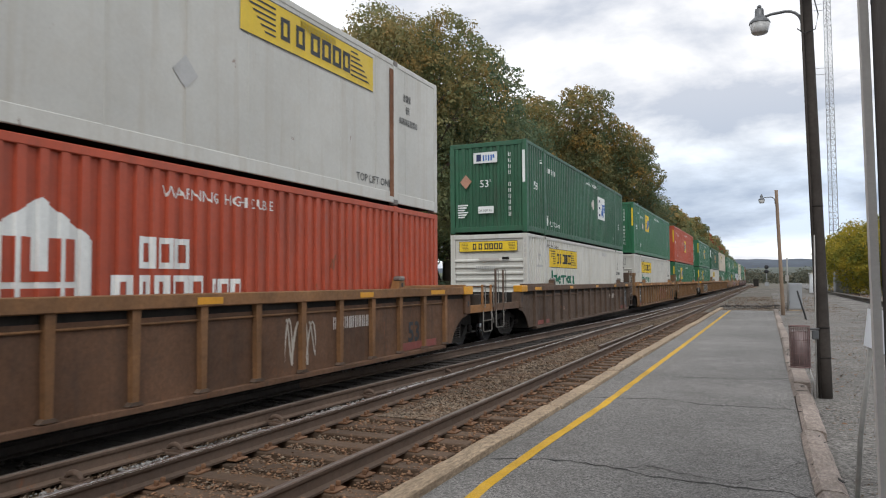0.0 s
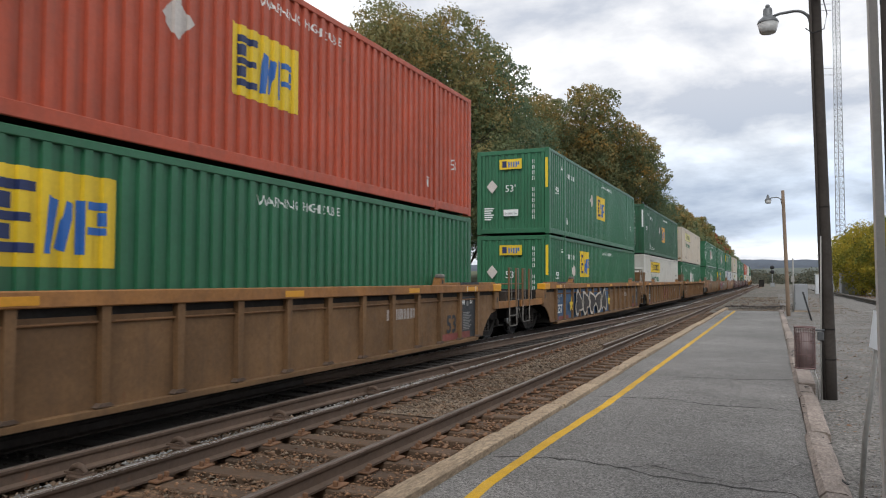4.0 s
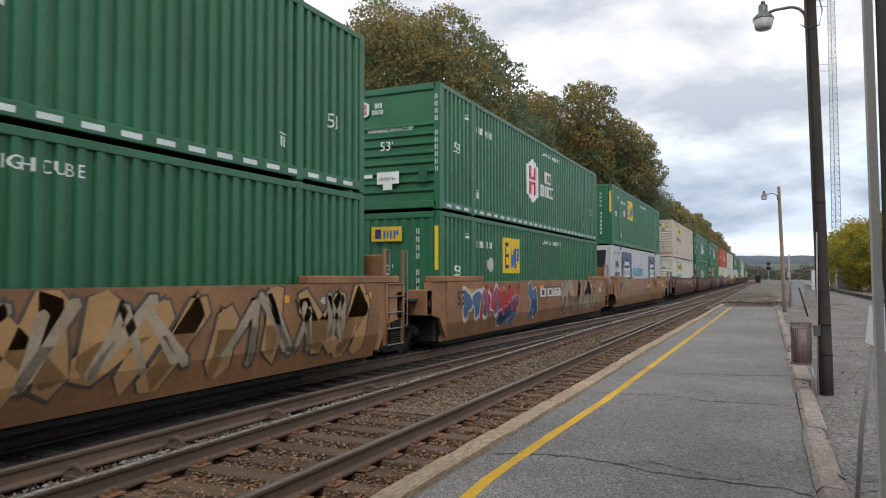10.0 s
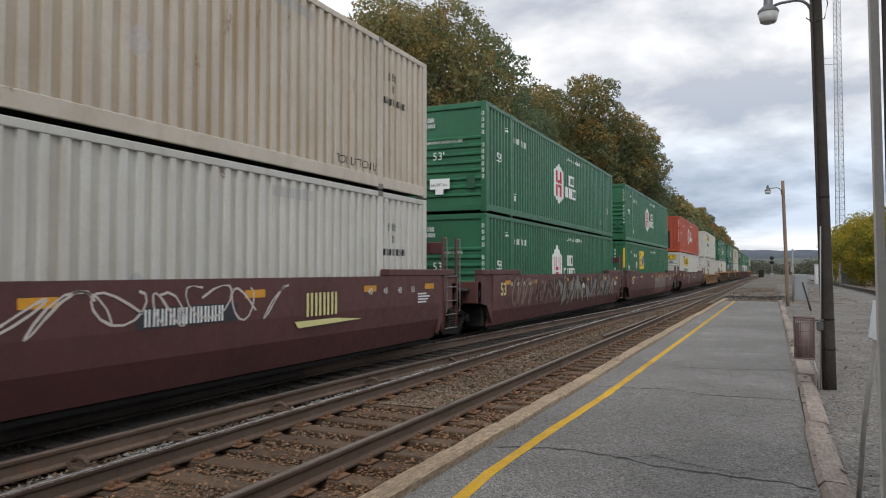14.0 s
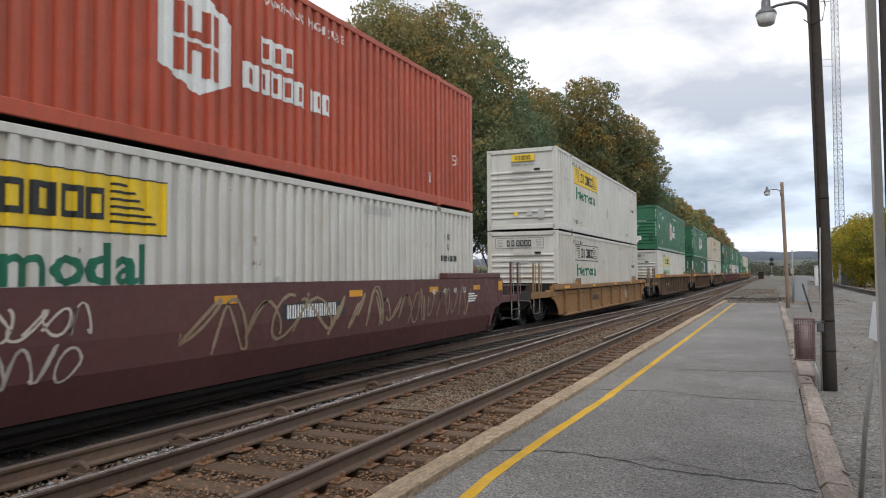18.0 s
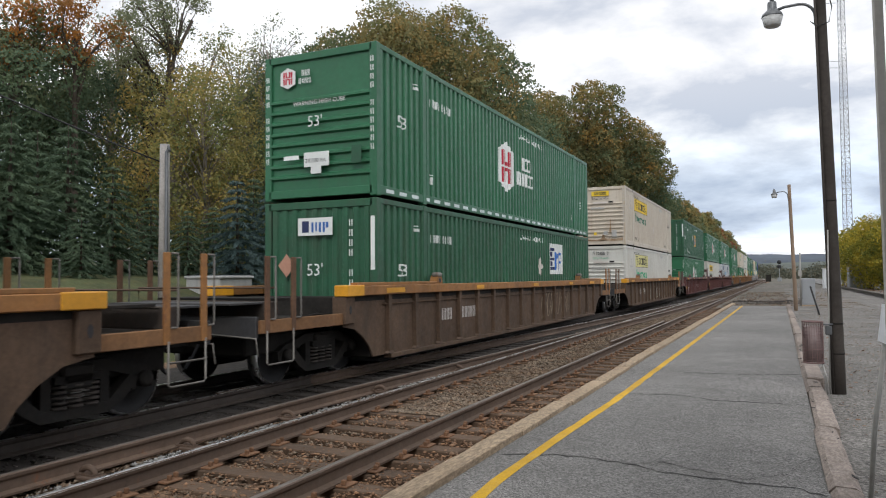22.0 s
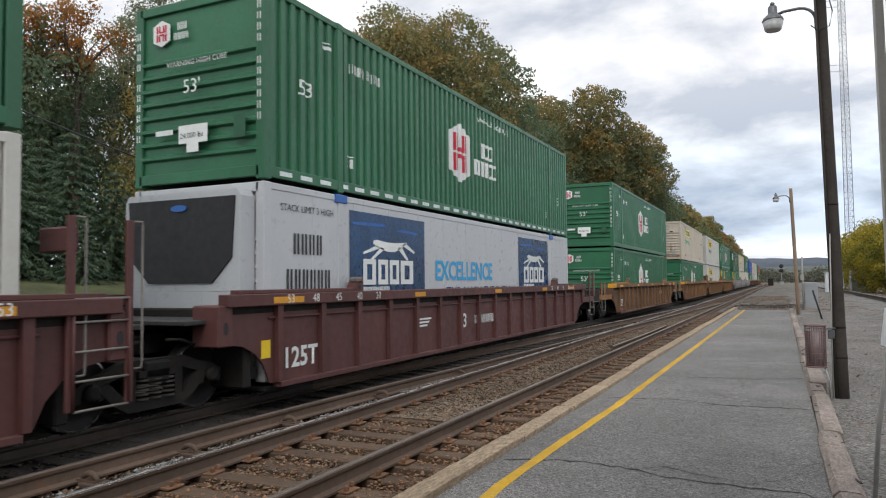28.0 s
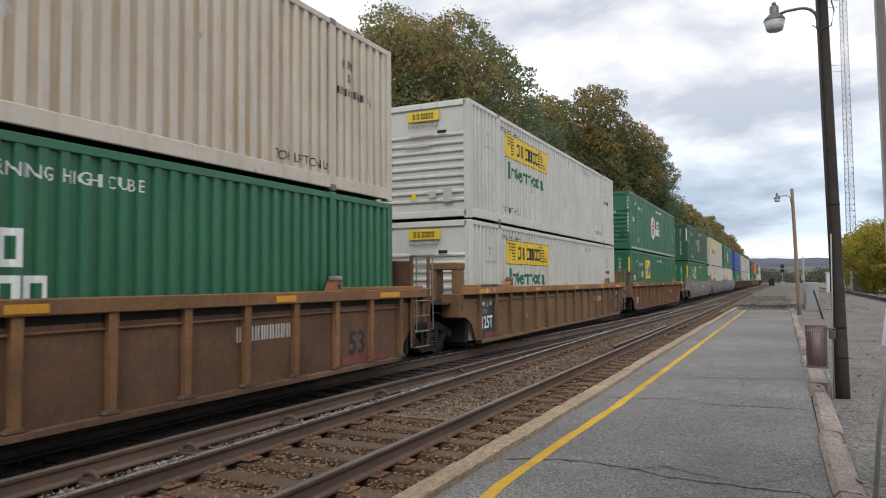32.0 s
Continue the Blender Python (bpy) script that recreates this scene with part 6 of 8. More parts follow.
# graffiti, car by car
for y in (-6.2, 0.2):
    star = [(y + (0.28 if k % 2 == 0 else 0.12) * math.sin(k * math.pi / 5), 0.75 + (0.28 if k % 2 == 0 else 0.12) * math.cos(k * math.pi / 5)) for k in range(10)]
    bm = shape(*[(star[k], star[(k + 1) % 10], (y, 0.75)) for k in range(10)])
    flat_mark("star_sign", bm, MARK_YELLOW, train_car(4), 1.532, "yellow sprayed star")
flat_mark("sprayed_field", shape(rect(-7.6, 0.28, 0.6, 1.28)), SCRAWL[3], train_car(4), 1.4475, "blue sprayed field")
blob_letters(train_car(4), 41, -5.6, -0.2, 0.34, 1.18, SCRAWL[1], SCRAWL[0], 5, 1.527)
for n, x0 in ((2, 1.0), (5, -1.4)):
    flat_mark("name_mark", shape(*name_shape((1, 1, 1.1), x0, 0.42, 0.70, 2.8)), RUST_RED, train_car(n), 1.4485, "faded red name bars")
scrawl(train_car(0), 3, 2.3, 3.1, 0.35, 1.2, SCRAWL[0], 4, 0.035, 1.447)
scrawl(train_car(7), 5, -7.2, -3.2, 0.62, 1.46, FADED_PALE, 14, 0.05)
wild_style(train_car(7), 44, -3.0, 7.9, 0.36, 1.42, SCRAWL[2], GREY_EDGE, 11, 0.26)
wild_style(train_car(7), 47, -3.4, 7.4, 0.45, 1.38, FADED_TAN, GREY_EDGE, 12, 0.10)
wild_style(train_car(8), 51, -2.7, -1.6, 0.45, 1.35, SCRAWL[3], SCRAWL[0], 1, 0.26)
wild_style(train_car(8), 52, -4.6, -3.6, 0.35, 1.0, SCRAWL[3], SCRAWL[0], 1, 0.26)
blob_letters(train_car(8), 8, -7.4, -4.9, 0.6, 1.4, SCRAWL[3], SCRAWL[0], 4)
scrawl(train_car(8), 9, -6.2, -3.2, 0.6, 1.45, MARK_RED, 9, 0.07, 1.542)
wild_style(train_car(8), 10, 1.5, 7.4, 0.40, 1.42, FADED_TAN, GREY_EDGE, 6, 0.34)
flat_mark("name_field", shape(rect(-1.35, 0.96, 1.40, 1.32)), GREY_EDGE, train_car(8), 1.535, "dark painted field")
flat_mark("name_mark", shape(*name_shape((1, 1, 1.1), -1.2, 1.0, 0.27, 2.5)), PLACARD, train_car(8), 1.539)
blob_letters(train_car(9), 15, -7.4, -0.6, 0.40, 1.60, FADED_PALE, FADED_PALE, 6, 1.533)


def sprayed_word(car, word, y0, y1, z0, z1, fill, edge):
    """A word in fat sprayed letters with an edge of another colour."""
    for grow, material, dx in ((0.10, edge, 1.538), (0.03, fill, 1.541)):
        bm = fitted(word, y0 - grow * 0.4, y1 + grow * 0.4, z0 - grow * 0.3, min(z1 + grow * 0.3, 1.51), grow)
        for v in bm.verts:
            v.co = (dx, v.co.x, v.co.y)
        part("graffiti_word", settle(bm), material, car, "faded pink sprayed word")


sprayed_word(train_car(9), "ACE", -6.2, -1.3, 0.36, 1.46, FADED_PINK, FADED_RED)
wild_style(train_car(9), 16, 0.6, 4.4, 0.42, 1.42, SCRAWL[2], SCRAWL[1], 5, 0.22)
scrawl(train_car(10), 18, -5.0, 3.0, 0.95, 1.44, PLACARD, 12, 0.03)
flat_mark("name_mark", shape(*word_bars((1, 1, 1, 1), 0.36, 0.25, 3.4, 0.92), ((3.2, 0.76), (5.0, 0.80), (4.2, 0.86), (3.1, 0.86))), MARK_PALE, train_car(10), 1.539, "pale yellow name bars")
scrawl(train_car(11), 20, -6.8, 7.0, 0.6, 1.44, FADED_PALE, 26, 0.07)
wild_style(train_car(11), 21, -2.0, 6.8, 0.5, 1.40, SCRAWL[5], SCRAWL[1], 10, 0.13)
scrawl(train_car(11), 22, -5.0, 6.5, 0.6, 1.44, SCRAWL[1], 14, 0.05, 1.544)
scrawl(train_car(12), 24, 6.0, 7.4, 0.95, 1.25, FADED_PALE, 9, 0.02)
scrawl(train_car(12), 26, 6.0, 7.4, 0.70, 0.92, FADED_PALE, 10, 0.02)
blob_letters(train_car(12), 25, 0.2, 5.0, 0.30, 1.46, GREY_BLUE, CLAY, 5)
scrawl(train_car(12), 39, 0.4, 4.6, 0.5, 1.3, CLAY, 7, 0.06, 1.544)
scrawl(train_car(13), 27, -1.8, 3.2, 0.62, 1.42, FADED_PALE, 8, 0.05)
scrawl(train_car(13), 37, 2.6, 7.4, 0.66, 1.36, FADED_PALE, 12, 0.04)
scrawl(train_car(13), 28, -4.4, -3.0, 1.0, 1.36, SCRAWL[0], 5, 0.03)
scrawl(train_car(13), 38, -4.5, -3.1, 0.55, 0.95, SCRAWL[0], 5, 0.03)
scrawl(train_car(15), 30, -2.9, -2.0, 0.5, 1.15, MARK_MINT, 6, 0.03, 1.447)
scrawl(train_car(16), 31, 1.4, 4.6, 0.35, 1.15, FADED_PALE, 9, 0.035, 1.447)
scrawl(train_car(17), 33, -0.6, 1.2, 0.35, 1.15, SCRAWL[0], 6, 0.04, 1.447)
scrawl(train_car(17), 34, -2.4, -2.0, 0.35, 1.15, SCRAWL[0], 3, 0.03, 1.447)


# ---- ground, platform, tracks ----
def sheet(name, x0, x1, y0, y1, z, material, nx=2, ny=2, wob=0.0, label="", category="ground"):
    xs, ys = np.linspace(x0, x1, nx), np.linspace(y0, y1, ny)
    verts = [(x, y, z + (wob * noise.noise((x * 0.7, y * 0.7, z)) if wob else 0)) for y in ys for x in xs]
    faces = [(j * nx + i, j * nx + i + 1, (j + 1) * nx + i + 1, (j + 1) * nx + i) for j in range(ny - 1) for i in range(nx - 1)]
    return tagged(raw(name, verts, faces, material), label, category, kind="structure")


sheet("ground", -2500, 2500, -300, 3400, -0.42, EARTH, 8, 8, label="bare brown ground that runs to the hills")
sheet("ballast_bed", -13.0, -2.46, -30, 330, -0.255, BALLAST, 40, 400, 0.05, "brown-grey stone ballast between the rails")
# the dark under the train is partly this bed's own colour
sheet("main_line_bed", -11.5, -6.05, -30, 300, -0.205, OILY_SHADE_BED, 24, 200, 0.04, "oily ballast under the main line, with the train's shade in its colour")
# behind the tracks the land rises to a lawn
verts, faces = [], []
prof = ((-12.5, -0.35), (-14.0, 0.3), (-16.0, 1.0), (-18.0, 1.65), (-22.0, 1.95), (-30.0, 2.3), (-60.0, 3.0), (-140.0, 6.0))
ys = np.linspace(-60, 420, 60)
for y in ys:
    for x, z in prof:
        verts.append((x, y, z + 0.12 * noise.noise((x * 0.3, y * 0.3, 0))))
k = len(prof)
faces = [(j * k + i, (j + 1) * k + i, (j + 1) * k + i + 1, j * k + i + 1) for j in range(len(ys) - 1) for i in range(k - 1)]
tagged(raw("lawn_bank", verts, faces, LAWN), "grassy bank strewn with leaves behind the tracks", "lawn", kind="structure")

platform = thing("platform", "grey worn asphalt station platform with cracks", "platform", kind="structure")
part("asphalt", soft_box(-2.272, 0.29, -6.0, 39.0, -0.45, 0.10, 0.004), ASPHALT, platform)
rng = random.Random(4)


def crack(points, width):
    """A thin ragged crack across the platform."""
    bm = bmesh.new()
    left, right = [], []
    for i, (x, y) in enumerate(points):
        w = width * 0.75 * rng.uniform(0.4, 1.5) * (0.35 if i in (0, len(points) - 1) else 1)
        left.append(bm.verts.new((x, y - w / 2, 0.1025)))
        right.append(bm.verts.new((x, y + w / 2, 0.1025)))
    for i in range(len(points) - 1):
        bm.faces.new((left[i], left[i + 1], right[i + 1], right[i]))
    return bm


def along(*stops):
    """A ragged run through a few places."""
    out = []
    for (x0, y0), (x1, y1) in zip(stops, stops[1:]):
        n = max(int(math.hypot(x1 - x0, y1 - y0) / 0.055), 1)
        out += [(x0 + (x1 - x0) * i / n + rng.uniform(-0.012, 0.012), y0 + (y1 - y0) * i / n + rng.uniform(-0.028, 0.028)) for i in range(n)]
    return out + [stops[-1]]


for stops, w in ((((-2.19, 5.85), (-1.8, 5.98), (-1.48, 6.02), (-1.13, 5.93), (-0.84, 5.80), (-0.3, 5.75), (0.07, 5.72), (0.26, 5.6)), 0.042),
                 (((-1.13, 5.95), (-0.95, 6.10), (-0.60, 5.96), (-0.31, 5.84)), 0.016), (((-0.98, 5.95), (-0.82, 6.2)), 0.018), (((-0.31, 5.80), (0.02, 6.1), (0.12, 6.5), (0.25, 6.75)), 0.014),
                 (((-2.15, 9.37), (-1.77, 9.5), (-1.18, 9.6), (-0.75, 9.33), (-0.23, 9.39), (0.26, 9.4)), 0.045), (((-1.4, 11.86), (-0.46, 11.94), (0.03, 12.14), (0.26, 12.3)), 0.05),
                 (((-1.2, 14.4), (-0.4, 14.5), (0.27, 14.65)), 0.026), (((-2.1, 19.0), (-0.8, 19.3), (0.27, 19.3)), 0.03), (((-0.2, 5.0), (0.05, 5.2), (0.25, 5.5)), 0.016)):
    part("crack", crack(along(*stops), w), CRACK, platform)
# painted line, with the small kinks of a hand-pushed marker
bm = bmesh.new()
left, right = [], []
y = -5.5
while y < 38.9:
    mid_x = float(np.interp(y, (-6, 4.4, 5.1, 6.45, 8.85, 12.9, 17.0, 39.0), (-1.90, -1.909, -1.948, -1.932, -1.862, -1.840, -1.813, -1.700))) + 0.010 * noise.noise((0, y * 2.1, 5))
    w = 0.098 + 0.018 * noise.noise((3, y * 1.7, 2))
    left.append(bm.verts.new((mid_x - w / 2, y, 0.1032)))
    right.append(bm.verts.new((mid_x + w / 2, y, 0.1032)))
    y += 0.22
for i in range(len(left) - 1):
    bm.faces.new((left[i], right[i], right[i + 1], left[i + 1]))
part("yellow_line", bm, LINE, platform, "worn yellow safety line")

kerb = thing("platform_kerb", "chipped tan concrete kerb along the platform edge", "kerb", kind="structure")
y, rng = -6.0, random.Random(9)


def kerb_block(seed):
    """A cast block whose outer top edge has crumbled."""
    bm, n = bmesh.new(), 16
    for i in range(n + 1):
        chip = max(noise.noise((seed * 3.1, i * 0.55, 0)) - 0.15, 0) * 0.07 + 0.006 * noise.noise((seed, i * 1.9, 5))
        end = 0.012 if i in (0, n) else 0.0
        for x, z in ((-0.135, 0), (-0.135 + chip * 0.4, 0.45 - chip), (-0.125 + chip, 0.512 - chip * 0.35), (-0.10 + chip * 1.2, 0.528), (0.12, 0.53), (0.135, 0.522), (0.135, 0)):
            bm.verts.new((x, i / n, z - end + (0.004 * noise.noise((x * 20, i * 1.1, seed)) if z > 0.3 else 0)))
    bm.verts.ensure_lookup_table()
    for i in range(n):
        for j in range(6):
            bm.faces.new([bm.verts[i * 7 + j + q] for q in (0, 1, 8, 7)])
    bm.faces.new([bm.verts[q] for q in range(7)][::-1])
    bm.faces.new([bm.verts[n * 7 + q] for q in range(7)])
    bmesh.ops.recalc_face_normals(bm, faces=bm.faces[:])
    return bm


blocks = [mesh_of("kerb_block", kerb_block(i + 1), KERB) for i in range(5)]
while y < 41:
    n = rng.choice((1.8, 2.4, 3.0))
    same("kerb_block", rng.choice(blocks), kerb, Matrix.LocRotScale((-2.362 + rng.uniform(-0.010, 0.010) + 0.003 * max(y - 12, 0), y, -0.372 + rng.uniform(-0.008, 0.008)), Euler((0, 0, rng.uniform(-0.004, 0.004))), (0.78, n - 0.012, 1)))
    y += n

edge = thing("timber_kerb", "weathered split timber kerb beside the platform", "kerb", kind="structure")
y, rng = 3.2, random.Random(11)


def timber():
    bm = bmesh.new()
    n = 14
    for i in range(n + 1):
        for x, z in ((0, 0), (0, 0.30), (0.04, 0.335), (0.10, 0.34), (0.17, 0.335), (0.205, 0.31), (0.205, 0)):
            bm.verts.new((x + 0.009 * noise.noise((x * 9, i * 0.9, z * 9)), i / n, z + (0.013 * noise.noise((x * 14, i * 1.3, 3)) if z > 0.2 else 0)))
    bm.verts.ensure_lookup_table()
    for i in range(n):
        for j in range(6):
            a = i * 7 + j
            bm.faces.new([bm.verts[q] for q in (a, a + 1, a + 8, a + 7)])
    bm.faces.new([bm.verts[q] for q in range(7)][::-1])
    bm.faces.new([bm.verts[n * 7 + q] for q in range(7)])
    bmesh.ops.recalc_face_normals(bm, faces=bm.faces[:])
    return bm


beam = mesh_of("timber", timber(), TIMBER)
check = mesh_of("check_mark", box(-0.006, 0.006, -0.06, 0.06, 0.0, 0.004), CRACK)
while y < 40:
    n = rng.choice((2.2, 2.5, 2.7))
    t = same("timber", beam, edge, Matrix.LocRotScale((0.285 + rng.uniform(-0.01, 0.01), y, -0.19 + rng.uniform(-0.015, 0.01)), Euler((0, 0, rng.uniform(-0.006, 0.006))), (1, n - 0.03, 1)))
    if y < 16:
        for _ in range(13):
            same("split", check, edge, pose(0.32 + rng.uniform(0, 0.14), y + rng.uniform(0.2, n - 0.3), 0.146, 0, 0, rng.choice((0, 0, 90, 20, -15)) + rng.uniform(-20, 20)) @ Matrix.Diagonal((rng.uniform(0.5, 1.6), rng.uniform(0.5, 1.8), 1, 1)))
    y += n
sheet("gravel_lot", 0.48, 60, -8, 95, 0.02, GRAVEL, 60, 90, 0.06, "grey gravel lot beside the platform")
sheet("road", 6.2, 13.0, 30, 300, 0.085, ASPHALT, 2, 2, label="grey asphalt access road")
sheet("station_yard", -3.0, 6.0, 39.0, 160, 0.0, YARD, 30, 60, 0.08, "grey gravel beyond the platform end")


def stones(name, x0, x1, y0, y1, count, size, z, material, seed, label, skip=()):
    """Loose stones as one heap of small uneven lumps."""
    r = np.random.RandomState(seed)
    base = np.array([(1, 0, -0.2), (-0.5, 0.85, 0), (-0.5, -0.85, 0.1), (0.1, 0.1, 0.8), (0.2, -0.1, -0.7)])
    tri = np.array([(0, 1, 3), (1, 2, 3), (2, 0, 3), (1, 0, 4), (2, 1, 4), (0, 2, 4)])
    t = r.rand(count)
    c = np.stack([x0 + (x1 - x0) * r.rand(count), y0 + (y1 - y0) * t ** 1.7, np.full(count, z)], 1)
    s = size * (0.40 + 1.15 * r.rand(count) ** 1.8) * (1 + 0.5 * t)
    a = r.rand(count) * 6.283
    ca, sa = np.cos(a), np.sin(a)
    jit = base[None] * (1 + 0.9 * (r.rand(count, 5, 3) - 0.5)) + 0.25 * (r.rand(count, 5, 3) - 0.5)
    x = jit[:, :, 0] * ca[:, None] - jit[:, :, 1] * sa[:, None]
    y = jit[:, :, 0] * sa[:, None] + jit[:, :, 1] * ca[:, None]
    v = np.stack([x, y, jit[:, :, 2] * (0.35 + 0.5 * r.rand(count))[:, None]], 2) * s[:, None, None] + c[:, None, :]
    f = tri[None] + (np.arange(count) * 5)[:, None, None]
    return tagged(raw(name, v.reshape(-1, 3), f.reshape(-1, 3), material), label, "gravel", kind="stuff")


stones("ballast_stones", -4.95, -3.72, 2.5, 60, 10000, 0.024, -0.212, STONE, 1, "brown-grey ballast stones between the ties")
stones("ballast_stones", -4.80, -3.88, 8.5, 60, 12000, 0.025, -0.176, STONE, 12, "brown-grey ballast stones heaped over the ties")
stones("ballast_stones", -3.45, -2.5, 2.5, 45, 6500, 0.020, -0.207, RUST_STONE, 2, "rust-stained ballast stones beside the kerb")
stones("ballast_stones", -4.9, -3.75, 2.5, 12, 3600, 0.018, -0.193, RUST_STONE, 13, "rust-stained stones between the near ties")
stones("ballast_stones", -3.40, -2.5, 2.5, 12, 2600, 0.020, -0.187, RUST_STONE, 14, "large rusty stones heaped beside the near rail")
# stones coloured near black, as shade below the cars
stones("ballast_stones", -8.6, -6.0, 2.5, 50, 9000, 0.028, -0.195, DIRT_SHADE_STONE, 3, "oily stones under the train, coloured darker for its shade")
stones("ballast_stones", -6.0, -5.2, 2.5, 40, 4000, 0.026, -0.20, STONE, 4, "brown stones between the two rails")
for i, (y0, y1) in enumerate(((2.9, 4.3), (5.0, 5.6), (6.0, 7.3), (7.9, 9.5), (10.3, 12.2))):
    stones("pale_ballast", -5.66, -5.30, y0, y1, 260, 0.018, -0.145, PALE_STONE, 50 + i, "pale fresh ballast heaped between two rails")
stones("loose_gravel", 0.55, 4.5, 4.5, 45, 14000, 0.009, 0.028, STONE, 6, "loose grey gravel on the lot")
for i, (x0, y0, w, n) in enumerate(((-0.9, 46.0, 1.0, 60), (0.1, 48.5, 1.2, 50), (0.9, 53.0, 0.8, 40))):
    stones("spilled_dirt", x0, x0 + w, y0, y0 + 1.6, n, 0.045, 0.03, DIRT_SHADE_STONE, 71 + i, "dark spilled dirt past the platform end")
stones("spilled_dirt", -2.6, 1.2, 44.0, 49.0, 700, 0.06, 0.02, DIRT_SHADE_STONE, 81, "dark dirt ridge past the platform end")
stones("spilled_dirt", -2.8, 4.0, 40.0, 75.0, 5000, 0.035, 0.02, STONE, 82, "loose brown stones across the yard")
stones("loose_gravel", -2.1, 0.25, 3.0, 30, 260, 0.007, 0.103, PALE_STONE, 7, "scattered grit on the platform")

def litter(name, x0, x1, y0, y1, count, z, size, material, seed, label):
    """Dead leaves lying about."""
    r = np.random.RandomState(seed)
    c = np.stack([x0 + (x1 - x0) * r.rand(count), y0 + (y1 - y0) * r.rand(count), np.full(count, z) + 0.006 * r.rand(count)], 1)
    a, s = r.rand(count) * 6.283, size * (0.5 + r.rand(count))
    d = np.stack([np.cos(a) * s, np.sin(a) * s, 0.3 * s * (r.rand(count) - 0.5)], 1)
    e = np.stack([-np.sin(a) * s * 0.6, np.cos(a) * s * 0.6, 0.4 * s * (r.rand(count) - 0.2)], 1)
    v = np.stack([c - d, c + e, c + d, c - e], 1).reshape(-1, 3)
    return tagged(raw(name, v, (np.arange(count) * 4)[:, None] + np.array([0, 1, 2, 3])[None], material), label, "leaves", kind="stuff")


DEAD_LEAF = surface("dead_leaf", (0.17, 0.09, 0.045), 0.9, spots=0.4, island=0.5)
litter("fallen_leaves", 0.6, 4.2, 7.0, 26.0, 900, 0.05, 0.028, DEAD_LEAF, 61, "brown fallen leaves on the gravel lot")
litter("fallen_leaves", 6.6, 9.5, 40.0, 120.0, 5000, 0.10, 0.06, DEAD_LEAF, 64, "brown fallen leaves along the road edge")
litter("fallen_leaves", -3.4, -2.5, 3.0, 20.0, 260, -0.18, 0.026, DEAD_LEAF, 62, "brown fallen leaves beside the kerb")
litter("fallen_leaves", -4.9, -3.7, 3.0, 20.0, 260, -0.16, 0.024, DEAD_LEAF, 63, "brown fallen leaves between the rails")

RAIL = ((-0.07, -0.175), (0.07, -0.175), (0.07, -0.155), (0.018, -0.135), (0.011, -0.06), (0.033, -0.036), (0.037, -0.008), (0.028, 0.0), (-0.028, 0.0), (-0.037, -0.008), (-0.033, -0.036), (-0.011, -0.06), (-0.018, -0.135), (-0.07, -0.155))


def rail(parent, path, head, name="rail", web=RAIL_SIDE):
    """A rail of tee section along (x, y) points, with a worn head laid on it."""
    bm, top = bmesh.new(), bmesh.new()
    k, rings, heads = len(RAIL), [], []
    for i, (x, y) in enumerate(path):
        rings.append([bm.verts.new((x + px, y, pz)) for px, pz in RAIL])
        heads.append([top.verts.new((x + px, y, pz)) for px, pz in ((-0.0355, -0.009), (-0.022, 0.0025), (0.010, 0.0035), (0.024, 0.001), (0.0375, -0.010))])
    for r0, r1 in zip(rings, rings[1:]):
        for j in range(k):
            bm.faces.new((r0[j], r1[j], r1[(j + 1) % k], r0[(j + 1) % k]))
    for h0, h1 in zip(heads, heads[1:]):
        for j in range(4):
            top.faces.new((h0[j], h0[j + 1], h1[j + 1], h1[j]))
    bm.faces.new(rings[0])
    bm.faces.new(rings[-1][::-1])
    bmesh.ops.recalc_face_normals(bm, faces=bm.faces[:])
    r = part(name, bm, web, parent)
    part("rail_head", top, head, r, "worn running surface")
    return r


def bent(offset):
    """Points along the train's line, offset to the side."""
    out = [(LINE_X + offset, y) for y in (-40, 0, 40, 100, 180, BEND_AT)]
    for i in range(1, 16):
        a = i * 15 / BEND_R
        out.append((LINE_X - BEND_R + (BEND_R + offset) * math.cos(a), BEND_AT + (BEND_R + offset) * math.sin(a)))
    return out


def eased(points, step=1.0):
    """A smooth run of (x, y) through given points."""
    ys_ = np.arange(points[0][1], points[-1][1] + step / 2, step)
    xs_ = np.interp(ys_, [p[1] for p in points], [p[0] for p in points])
    for _ in range(6):
        xs_[1:-1] = (xs_[:-2] + 2 * xs_[1:-1] + xs_[2:]) / 4
    return list(zip(xs_.tolist(), ys_.tolist()))


main_track = thing("railway_track", "main railway track under the train", "railway track", kind="structure")
side_track = thing("railway_track", "rusty platform-side railway track on oak ties", "railway track", kind="structure")
cross_track = thing("railway_track", "crossover rails joining the two tracks", "railway track", kind="structure")
for o in (-0.755, 0.755):
    rail(main_track, bent(o), RAIL_BRIGHT, web=OILY_SHADE_RAIL)
rail(side_track, [(-5.10, y) for y in (-40, 0, 20, 60, 120, 200, 330)], RAIL_BRIGHT)
rail(side_track, [(-3.58, y) for y in (-40, 0, 20, 60, 120, 200, 330)], RAIL_TOP)
rail(cross_track, eased(((-6.05, -12), (-5.95, 4), (-5.90, 9), (-5.55, 14), (-5.30, 20), (-4.72, 33), (-3.70, 56))), RAIL_TOP)
rail(cross_track, eased(((-7.36, 8), (-6.90, 15), (-6.30, 25), (-5.65, 36), (-5.20, 48))), RAIL_BRIGHT)
rail(cross_track, eased(((-3.86, 18), (-3.80, 23), (-3.83, 27.5))), RAIL_TOP, "guard_rail")
branch = thing("railway_track", "rusty spur track that curves away across the yard", "railway track", kind="structure")
